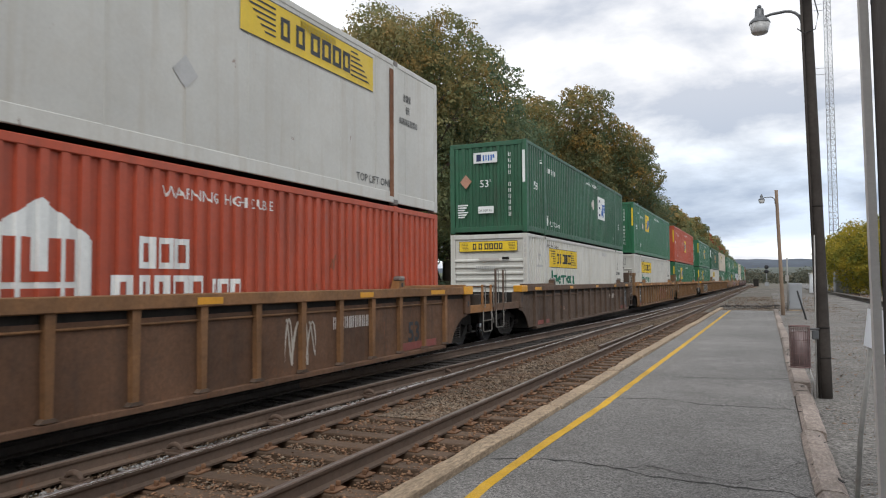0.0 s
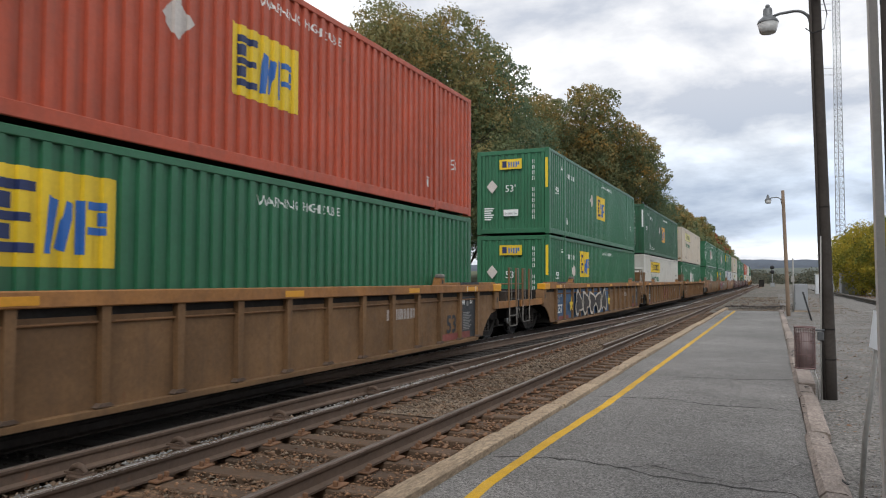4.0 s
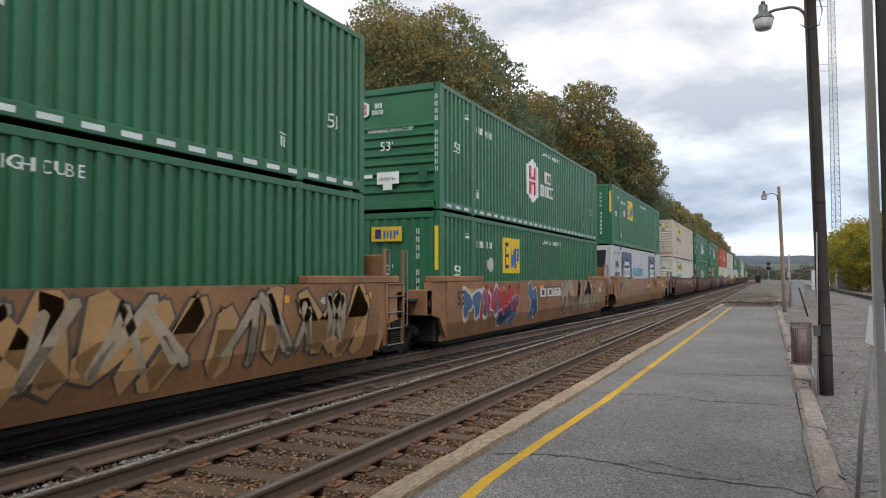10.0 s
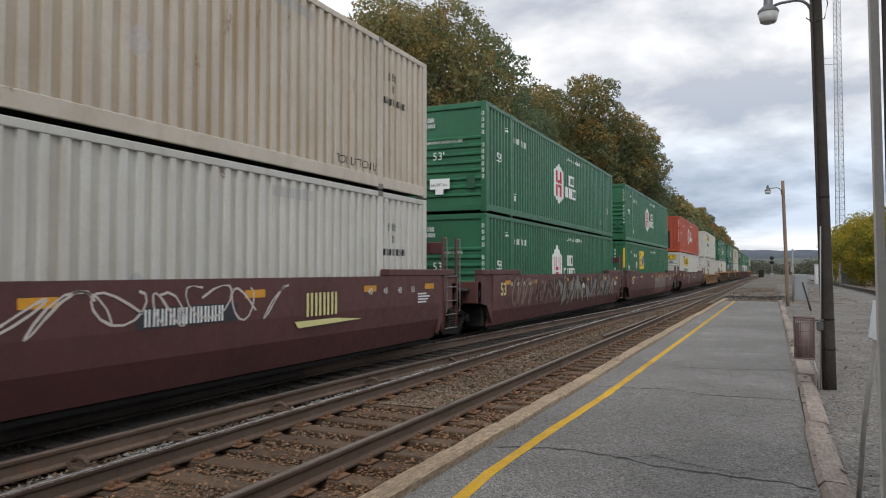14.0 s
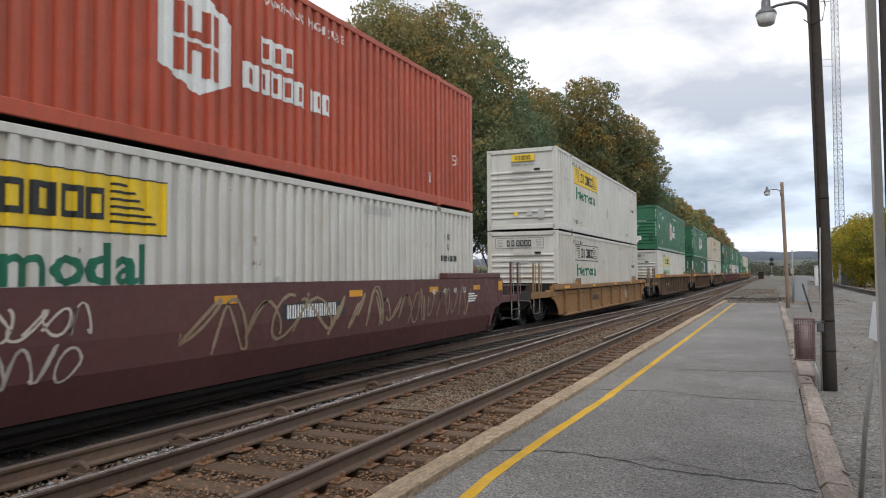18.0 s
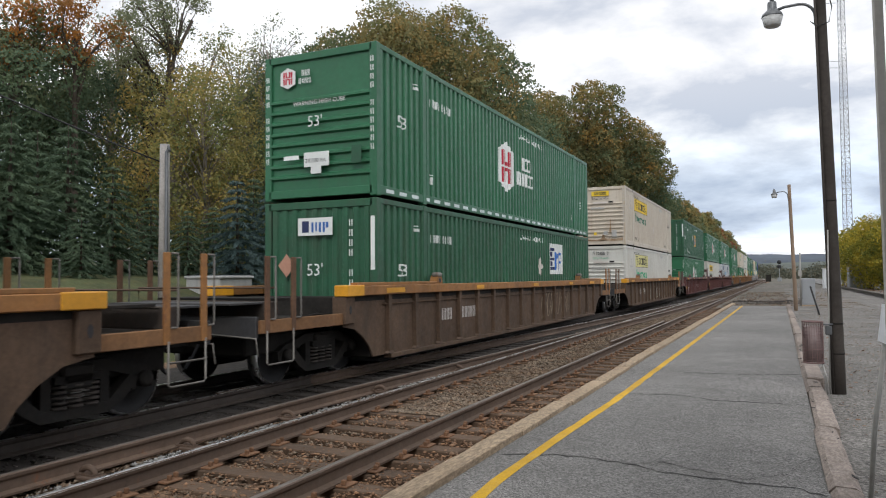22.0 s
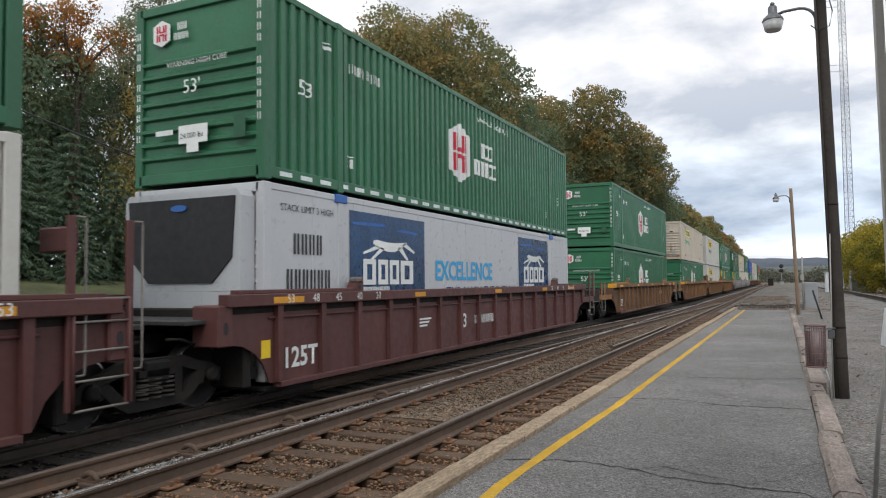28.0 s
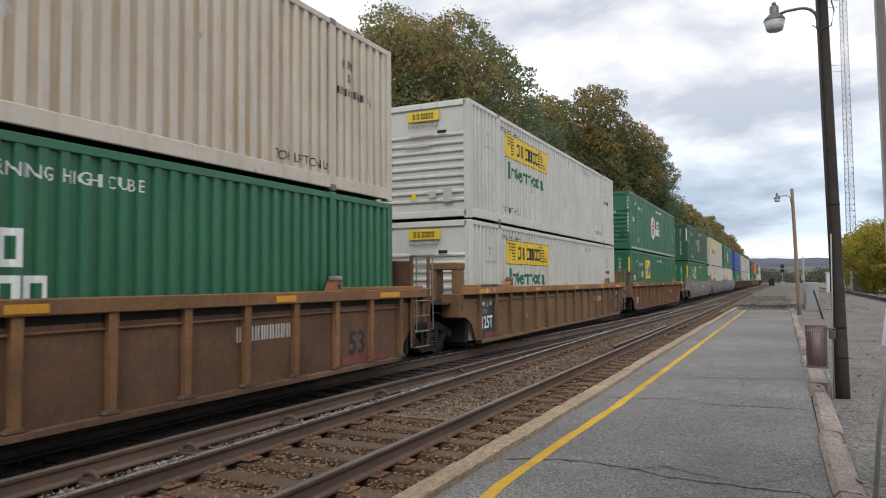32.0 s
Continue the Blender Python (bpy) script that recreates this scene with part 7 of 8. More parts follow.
for o in (0, 1.5):
    rail(branch, eased(((-3.58 + o * 0.2, 88), (-2.0 + o * 0.6, 110), (2.5 + o, 135), (14 + o, 165), (40 + o, 205)), 4.0), RAIL_TOP)

tie = mesh_of("tie", soft_box(-1.3, 1.3, -0.115, 0.115, -0.19, 0.0, 0.012), TIE)
shaded_oily_tie = mesh_of("tie", soft_box(-1.3, 1.3, -0.115, 0.115, -0.19, 0.0, 0.012), OILY_SHADE_TIE)
plate = mesh_of("tie_plate", soft_box(-0.18, 0.18, -0.095, 0.095, 0.0, 0.018, 0.004), PLATE)
spike = mesh_of("spike", soft_box(-0.02, 0.02, -0.018, 0.018, 0.0, 0.045, 0.006), PLATE)
rng = random.Random(21)
y = 1.2
while y < 62:
    m = pose(-4.34 + rng.uniform(-0.03, 0.03), y + rng.uniform(-0.03, 0.03), -0.185 + rng.uniform(-0.012, 0.006), rng.uniform(-0.6, 0.6), rng.uniform(-0.4, 0.4), rng.uniform(-1.2, 1.2))
    same("tie", tie, side_track, m)
    if y < 40:
        for x in (-5.10, -3.58):
            same("tie_plate", plate, side_track, pose(x, y + rng.uniform(-0.02, 0.02), -0.180, 0, 0, rng.uniform(-3, 3)))
            if y < 24:
                for dx, dy in ((0.10, 0.055), (-0.10, -0.055), (0.13, -0.05)):
                    same("spike", spike, side_track, pose(x + dx, y + dy + rng.uniform(-0.02, 0.02), -0.163))
    y += 0.52
y = 2.0
while y < 60:
    same("tie", shaded_oily_tie, main_track, Matrix.LocRotScale((LINE_X + 0.35 + rng.uniform(-0.1, 0.1), y, -0.185 + rng.uniform(-0.01, 0.006)), Euler((0, 0, rng.uniform(-0.02, 0.02))), (1.15 + 0.25 * (y > 8), 1, 1)))
    y += 0.52
bm = bmesh.new()
y = 62
while y < 300:
    add_box(bm, -5.64, -3.04, y - 0.11, y + 0.11, -0.3, -0.185)
    if y < BEND_AT:
        add_box(bm, LINE_X - 1.3, LINE_X + 1.3, y - 0.11, y + 0.11, -0.3, -0.185)
    y += 0.52
tagged(part("far_ties", bm, TIE, side_track), "row of weathered far ties", kind="stuff")
# braces between the stock rail and the crossover rail
brace_plate = mesh_of("brace_plate", soft_box(-0.13, 0.13, -0.09, 0.09, 0.0, 0.03, 0.006), RAIL_SIDE)


def hook():
    bm = bmesh.new()
    add_tube(bm, ((-0.13, 0, 0.01), (-0.08, 0, 0.07), (0.0, 0, 0.092), (0.08, 0, 0.078), (0.13, 0, 0.03), (0.14, 0, 0.0)), [0.026, 0.036, 0.040, 0.038, 0.030, 0.022], 8)
    add_box(bm, -0.17, 0.16, -0.06, 0.06, 0.0, 0.022)
    return bm


brace = mesh_of("rail_brace", hook(), RAIL_SIDE)
for y in (4.55, 5.75, 7.45, 9.75, 12.6, 15.6, 18.0):
    x = -5.62 + max(0, (y - 9)) * 0.02
    same("brace_plate", brace_plate, cross_track, pose(x, y, -0.16))
    same("rail_brace", brace, cross_track, pose(x - 0.08, y, -0.13) @ Matrix.Scale(0.75, 4))
for y in (24.4, 25.6, 27.0, 28.6, 30.3):
    same("rail_brace", brace, cross_track, pose(-3.36, y, -0.16, 0, 0, 180) @ Matrix.Scale(0.6, 4))


# ---- station things ----
def lamp_pole(label, base, top, r0, r1, material, arm_z, reach, detail):
    """A wooden pole with a bracket and a hooded lamp; base and top are places."""
    p = thing("street_lamp", label, "street lamp", pose(*base))
    dx, dy, h = top[0] - base[0], top[1] - base[1], top[2] - base[2]
    n = 9
    part("pole", tube([(dx * i / n, dy * i / n, -0.3 if i == 0 else h * i / n) for i in range(n + 1)], [r0 + (r1 - r0) * i / n for i in range(n + 1)], 14), material, p)
    ax, az = dx * arm_z / h, arm_z
    path = [(ax - r1, 0, az - 0.16)] + [(ax - r1 - 0.20 + 0.20 * math.cos(k * 0.314), 0, az - 0.04 + 0.20 * math.sin(k * 0.314)) for k in range(6)] + [(ax - reach * 0.75, 0, az + 0.15), (ax - reach + 0.05, 0, az + 0.12)]
    part("arm", tube(path, 0.020, 8), LAMP_METAL, p, "curved steel lamp bracket")
    lx, lz = ax - reach, az + 0.065
    hood = part("lamp_head", lathe(((0.03, 0.185), (0.055, 0.18), (0.060, 0.155), (0.062, 0.075), (0.078, 0.058), (0.130, 0.008), (0.142, -0.028), (0.138, -0.034)), "z", 20, (lx, 0, lz)), LAMP_METAL, p, "grey hooded lamp head")
    part("lens", lathe(((0.137, -0.034), (0.108, -0.155), (0.095, -0.168), (0.02, -0.17)), "z", 20, (lx, 0, lz)), LAMP_GLASS, hood, "frosted lamp lens")
    part("photo_cell", lathe(((0.030, 0.185), (0.030, 0.225), (0.015, 0.24)), "z", 12, (lx, 0, lz)), LAMP_METAL, hood)
    if detail:
        part("cable", tube([(ax + r1 + 0.02, -0.02, az + 0.3), (ax + r1 + 0.07, -0.02, az + 0.05), (ax + r1 + 0.03, -0.02, az - 0.15), (ax - 0.05, -0.12, az - 0.22), (ax - 0.13, -0.05, az - 0.12)], 0.008, 6), SIGNAL_BLACK, p)
        part("conduit", tube([(-r0 * 0.8, -0.08, 0.0), (-r0 * 0.8 + dx * 0.5, -0.08, h * 0.5), (dx - r1 * 0.9, -0.06, h * 0.93)], 0.016, 8), POLE, p, "conduit strapped to the pole")
        part("ground_wire", tube([(-r0 * 1.25, -0.1, 0.0), (-r0 * 1.15, -0.1, 0.9), (-r0 * 0.95, -0.1, 2.2)], 0.010, 6), POST_GREY, p)
        for z in (0.55, 0.95, 2.6):
            part("strap", lathe(((r0 + (r1 - r0) * z / h + 0.003, z - 0.012), (r0 + (r1 - r0) * z / h + 0.003, z + 0.012)), "z", 16, (dx * z / h, 0, 0)), TRUCK, p)
        part("junction_box", soft_box(-0.15, -0.07, -0.14, -0.08, 0.80, 0.92, 0.008), LAMP_METAL, p, "grey junction box")
        part("insulator", lathe(((0.02, 0), (0.035, 0.03), (0.02, 0.06)), "z", 12, (ax + 0.02, -0.12, az + 0.25)), LAMP_METAL, p)
    return p


lamp_pole("tall dark weathered wooden lamp pole with grey hooded lamp", (0.69, 10.95, 0.02), (0.585, 10.95, 6.3), 0.090, 0.066, POLE, 5.19, 0.60, True)
lamp_pole("brown leaning wooden lamp pole at the platform end", (0.65, 35.4, 0.02), (0.50, 35.4, 5.66), 0.085, 0.07, POLE_FAR, 5.18, 0.62, False)


def wire_basket():
    t = thing("litter_basket", "rusty red wire litter basket hung beside the lamp pole", "litter bin", pose(0.385, 10.72, 0.46))
    for z in (0.0, 0.18, 0.36, 0.54):
        part("hoop", tube([(0.125 * math.cos(i * math.pi / 8), 0.11 * math.sin(i * math.pi / 8), z) for i in range(17)], 0.004 if 0 < z < 0.5 else 0.011, 6), BASKET, t)
    for i in range(26):
        a = i * 2 * math.pi / 26
        part("wire", tube(((0.122 * math.cos(a), 0.107 * math.sin(a), 0), (0.125 * math.cos(a), 0.11 * math.sin(a), 0.54)), 0.003, 4), BASKET, t)
    bm = bmesh.new()
    for i in range(12):
        z = 0.03 + i * 0.043
        add_tube(bm, [(0.122 * math.cos(k * math.pi / 8), 0.107 * math.sin(k * math.pi / 8), z) for k in range(17)], 0.003, 4, False)
    tagged(part("wire_mesh", bm, BASKET, t), "fine cross wires", kind="stuff")
    part("liner", lathe(((0.02, 0.015), (0.108, 0.02), (0.112, 0.47), (0.108, 0.47), (0.10, 0.03)), "z", 18), surface("cloudy_bin_liner", (0.19, 0.14, 0.135), 0.5, spots=0.3), t, "cloudy plastic bin liner")
    part("bracket", tube(((0.11, 0.05, 0.50), (0.24, 0.12, 0.50)), 0.014, 6), LAMP_METAL, t)
    part("leg", tube(((0.10, -0.02, 0.0), (0.15, -0.02, -0.18), (0.15, -0.02, -0.44)), 0.010, 6), BARE_STEEL, t)
    return t


wire_basket()
pad = thing("concrete_pad", "small square concrete pad by the timber kerb", "concrete pad", pose(0.42, 12.35, 0.0))
part("slab", soft_box(-0.10, 0.12, -0.9, 0.9, 0.0, 0.17, 0.015), TIMBER, pad)

sign = thing("notice_sign", "white tilted sign board on a grey leaning post", "sign", pose(0.515, 5.82, 0.03))
part("post", tube(((0, 0, -0.3), (0.06, 0.0, 0.5), (0.165, 0.0, 1.30)), 0.017, 8), POST_GREY, sign)
part("board", prism(((0.093, 1.13), (0.32, 1.02), (0.345, 1.36), (0.125, 1.385)), "y", -0.03, -0.024), SIGN_WHITE, sign, "white sign board")
for x, z in ((0.19, 1.28), (0.18, 1.14)):
    part("bolt", lathe(((0.012, -0.034), (0.012, -0.03)), "y", 8, (x, 0, z)), POST_GREY, sign)

station = thing("station_wall", "dark brown station wall with pale grey corner trim", "wall", kind="structure")
part("wall", prism(((0.384, 0.02), (3.2, 0.02), (3.2, 4.2), (0.364, 4.2)), "y", -3.0, 2.98), WALL_BROWN, station)
part("corner_trim", prism(((0.354, 0.02), (0.3805, 0.02), (0.3475, 4.2), (0.320, 4.2)), "y", 2.95, 3.015), WALL_TRIM, station, "grey painted corner trim")
part("eave_bracket", prism(((2.45, 2.55), (2.98, 2.62), (2.98, 4.0), (2.45, 4.0)), "x", 0.370, 0.478), SIGNAL_BLACK, station, "black eave bracket")

# ---- far right: tower, cabinets, signals ----
tower = thing("radio_tower", "tall galvanised lattice radio tower", "tower", pose(8.35, 108.0, 0.0))
W0, W1, HT = 0.66, 0.42, 52.0
legs = [(math.cos(a), math.sin(a)) for a in (math.pi / 2, math.pi * 7 / 6, math.pi * 11 / 6)]
for lx, ly in legs:
    part("leg", tube(((lx * W0, ly * W0, 0), (lx * W1, ly * W1, HT)), 0.045, 6), TOWER_STEEL, tower)
for k in range(3):
    bm = bmesh.new()
    (ax, ay), (bx, by) = legs[k], legs[(k + 1) % 3]
    for i in range(64):
        z0, z1 = i * HT / 64, (i + 1) * HT / 64
        w0, w1 = W0 + (W1 - W0) * z0 / HT, W0 + (W1 - W0) * z1 / HT
        add_tube(bm, ((ax * w0, ay * w0, z0), (bx * w1, by * w1, z1)), 0.014, 4)
        add_tube(bm, ((bx * w0, by * w0, z0), (ax * w1, ay * w1, z1)), 0.02, 4)
        add_tube(bm, ((ax * w0, ay * w0, z0), (bx * w0, by * w0, z0)), 0.02, 4)
    tagged(part("bracing", bm, TOWER_STEEL, tower), "zigzag lattice bracing")
for z in (29.2, 38.0):
    part("antenna", tube(((-0.5, 0, z), (-2.9, 0, z + 0.3), (-3.0, 0, z + 8.0)), 0.04, 6), TOWER_STEEL, tower)
    part("antenna_strut", tube(((-0.5, 0, z + 0.9), (-2.9, 0, z + 1.1)), 0.03, 6), TOWER_STEEL, tower)
mast = thing("slim_mast", "slim grey mast behind the trees", "mast", pose(11.2, 130.0, 0.0))
part("tube", tube(((0, 0, 0), (0, 0, 9.2)), 0.12, 8), TOWER_STEEL, mast)
cab = thing("signal_cabinet", "tall silver signal cabinet beside the track end", "cabinet", pose(1.32, 41.0, 0.0))
part("body", soft_box(-0.30, 0.32, -0.3, 0.3, 0.1, 1.45, 0.02), CABINET, cab)
part("plinth", soft_box(-0.36, 0.38, -0.36, 0.36, 0.0, 0.1, 0.01), KERB, cab)
part("door", soft_box(-0.26, 0.28, -0.315, -0.302, 0.16, 1.38, 0.004), CABINET, cab)
part("hinge", soft_box(-0.27, -0.255, -0.325, -0.315, 0.4, 0.5, 0.002), TRUCK, cab)
post = thing("sign_post", "thin grey post with a small grey plate", "sign", pose(0.98, 40.6, 0.0))
part("post", tube(((0, 0, 0), (0, 0, 2.75)), 0.035, 8), POST_GREY, post)
part("plate", soft_box(-0.10, 0.06, -0.05, -0.04, 1.55, 1.85, 0.004), POST_GREY, post)
lean = thing("marker_post", "dark leaning marker post in the gravel", "post", pose(1.42, 32.2, 0.0))
part("rod", tube(((0, 0, 0), (-0.28, 0.5, 1.15)), 0.035, 8), SIGNAL_BLACK, lean)


def signal(label, x, y, h):
    s = thing("railway_signal", label, "railway signal", pose(x, y, 0.0))
    part("mast", tube(((0, 0, 0), (0, 0, h)), 0.09, 8), CABINET, s)
    for z in (h - 0.2, h - 1.35):
        part("target", lathe(((0.1, -0.12), (0.52, -0.10), (0.52, -0.06), (0.1, -0.05)), "y", 20, (0, 0, z)), SIGNAL_BLACK, s, "round black signal target")
        part("hood", lathe(((0.12, -0.45), (0.13, -0.12)), "y", 12, (0, 0, z)), SIGNAL_BLACK, s)
    part("base_box", soft_box(-0.5, 0.5, -0.4, 0.4, 0.0, 1.0, 0.03), CABINET, s)
    return s


signal("far railway signal with round black targets", 0.1, 205.0, 5.2)
case = thing("relay_case", "dark relay case beside the far signal", "cabinet", pose(-2.4, 198.0, 0.0))
part("body", soft_box(-0.6, 0.6, -0.5, 0.5, 0.0, 1.7, 0.04), TRUCK, case)
part("roof", soft_box(-0.7, 0.7, -0.6, 0.6, 1.7, 1.8, 0.03), TRUCK, case)
wallr = thing("retaining_wall", "low grey concrete wall along the road", "wall", kind="structure")
part("wall", box(6.3, 6.55, 42, 120, 0.0, 0.24), YARD, wallr)
part("coping", box(6.25, 6.60, 42, 120, 0.24, 0.30), YARD, wallr)
shed = thing("storage_box", "ribbed silver storage box behind the wall", "container", pose(8.0, 92.0, 0.0))
bm = box(-1.0, 1.4, -1.5, 1.5, 0.0, 2.9)
part("body", bm, CABINET, shed)
for i in range(8):
    part("rib", box(-0.95 + i * 0.3, -0.83 + i * 0.3, -1.56, -1.5, 0.1, 2.8), CABINET, shed)
part("roof", soft_box(-1.1, 1.5, -1.6, 1.6, 2.9, 3.0, 0.02), CABINET, shed)
van = thing("white_shed", "small white shed beside the road", "shed", pose(5.6, 96.0, 0.0))
part("body", soft_box(-0.9, 0.9, -1.2, 1.2, 0.0, 2.3, 0.03), SIGN_WHITE, van)
part("roof", soft_box(-1.0, 1.0, -1.3, 1.3, 2.3, 2.42, 0.02), WALL_TRIM, van)
part("opening", box(-0.6, 0.0, -1.215, -1.205, 0.1, 1.8), WALL_BROWN, van)
# ---- behind the train ----
upole = thing("utility_pole", "silvered wooden utility pole with conduit", "utility pole", pose(-16.0, 15.2, 0.3))
part("pole", tube(((0, 0, -0.5), (0, 0, 2.6), (0, 0, 5.25)), [0.165, 0.15, 0.135], 14), POLE_GREY, upole)
part("conduit", tube(((0.35, -0.1, 0.15), (0.22, -0.1, 0.35), (0.19, -0.1, 0.9), (0.17, -0.1, 5.0), (0.24, -0.1, 5.15), (0.30, -0.1, 5.0)), 0.045, 8), LAMP_METAL, upole, "grey conduit with weather head")
part("wire", tube([(-0.1 - 11.5 * u, -0.1 - 8.5 * u, 4.75 + 5.6 * u + 1.2 * u * u) for u in [i / 12 for i in range(13)]], 0.022, 6), SIGNAL_BLACK, upole, "slack service wire")
guy = thing("guy_guard", "yellow guy wire guard in the grass", "guy guard", pose(-17.0, 10.6, 1.25))
part("guard", tube(((0.35, 0.3, 0.0), (-0.5, -0.35, 1.25)), 0.04, 8), MARK_YELLOW, guy)
part("wire", tube(((-0.5, -0.35, 1.25), (-3.6, -2.75, 5.6)), 0.012, 5), TRUCK, guy)
ubox = thing("utility_box", "low white metal utility box behind the track", "cabinet", pose(-16.4, 17.9, 0.74))
part("body", soft_box(-0.7, 0.7, -0.75, 0.75, -0.4, 0.92, 0.02), GREY_BOX, ubox)
part("lid", soft_box(-0.75, 0.75, -0.8, 0.8, 0.92, 1.0, 0.02), GREY_BOX, ubox)
for i in range(5):
    part("lid_rib", soft_box(-0.62 + i * 0.3, -0.56 + i * 0.3, -0.8, 0.8, 1.0, 1.025, 0.004), CABINET, ubox)


# ---- trees ----
def leaves(centres, per, spread, size, seed, flat_=1.0):
    """Leaf quads scattered round clump centres."""
    r = np.random.RandomState(seed)
    c = np.repeat(np.asarray(centres), per, axis=0)
    n = len(c)
    p = c + r.normal(size=(n, 3)) * np.array([spread, spread, spread * flat_])
    a = r.normal(size=(n, 3))
    a /= np.linalg.norm(a, axis=1)[:, None]
    b = np.cross(a, r.normal(size=(n, 3)))
    b /= np.linalg.norm(b, axis=1)[:, None]
    s = size * (0.6 + 0.8 * r.rand(n))[:, None]
    v = np.stack([p - a * s, p + b * s * 0.55, p + a * s, p - b * s * 0.55], 1)
    f = (np.arange(n) * 4)[:, None] + np.array([0, 1, 2, 3])[None]
    return v.reshape(-1, 3), f


def broadleaf(label, h, radius, leaf, seed, count=11000, lobes=34, low=0.16, bark=BARK, size=0.11, lean=0.0, place=None, shell=0.72):
    """A tree of tapered trunk, limbs that fork, and a crown of leafy lobes with gaps between them."""
    r = random.Random(seed)
    g = np.random.RandomState(seed)
    t = thing("tree", label, "tree", place)
    bm = bmesh.new()
    trunk = [Vector((lean * (i / 7) ** 2 + r.uniform(-0.05, 0.05) * i, r.uniform(-0.05, 0.05) * i, h * 0.86 * i / 7)) for i in range(8)]
    add_tube(bm, [trunk[0] - Vector((0, 0, 0.6))] + trunk[1:], [0.018 * h * (1 - 0.88 * i / 7) + 0.02 for i in range(8)], 9)
    mid_z, half_z = h * (1 + low) / 2, h * (1 - low) / 2
    pos, out, share = [], [], []
    for k in range(lobes):
        zf = -0.95 + 1.86 * (k + r.random()) / lobes
        ring = math.sqrt(max(1 - zf * zf, 0.02)) * (1.0 if zf > -0.3 else 0.92)
        az = k * 2.4 + r.uniform(-0.5, 0.5)
        f = r.uniform(0.42, 1.02)
        c = Vector((math.cos(az) * radius * ring * f + lean * max(zf, 0), math.sin(az) * radius * ring * f, mid_z + half_z * zf * 0.93))
        lr = radius * r.uniform(0.20, 0.42) * (0.75 if zf > 0.75 else 1.0)
        i = min(int(max(c.z - radius * 0.55, 0.3) / (h * 0.86) * 7), 6)
        base = trunk[i]
        bend_ = base.lerp(c, 0.55) + Vector((r.uniform(-0.3, 0.3), r.uniform(-0.3, 0.3), 0.25))
        w = 0.0052 * h * (1 - 0.55 * max(zf, 0))
        add_tube(bm, (base, bend_, c), [w, w * 0.6, w * 0.2], 5)
        for _ in range(4):
            tip = c + Vector((r.gauss(0, 1), r.gauss(0, 1), r.gauss(0, 0.8))).normalized() * lr * 0.9
            add_tube(bm, (bend_.lerp(c, 0.6), tip), [w * 0.22, w * 0.07], 4)
        n = int(count / lobes * (lr / (radius * 0.32)) ** 2)
        d = g.normal(size=(n, 3))
        d[:, 2] += 0.25
        d /= np.linalg.norm(d, axis=1)[:, None]
        dist_ = lr * (shell + (1 - shell) * 1.25 * g.rand(n) ** 0.8) * (1 + 0.22 * np.sin(d[:, 0] * 7 + k) * np.cos(d[:, 2] * 6 + k))
        pos.append(np.array(c)[None] + d * dist_[:, None] * np.array([1, 1, 0.85]))
        out.append(d)
    part("trunk", bm, bark, t)
    p, d = np.concatenate(pos), np.concatenate(out)
    n = len(p)
    nrm = d + 0.6 * g.normal(size=(n, 3))
    nrm /= np.linalg.norm(nrm, axis=1)[:, None]
    a = np.cross(nrm, g.normal(size=(n, 3)))
    a /= np.linalg.norm(a, axis=1)[:, None]
    b = np.cross(nrm, a)
    s_ = size * (0.6 + 0.8 * g.rand(n))[:, None]
    v = np.stack([p - a * s_, p + b * s_ * 0.6, p + a * s_, p - b * s_ * 0.6], 1).reshape(-1, 3)
    raw("crown", v, (np.arange(n) * 4)[:, None] + np.array([0, 1, 2, 3])[None], leaf, t)
    return t


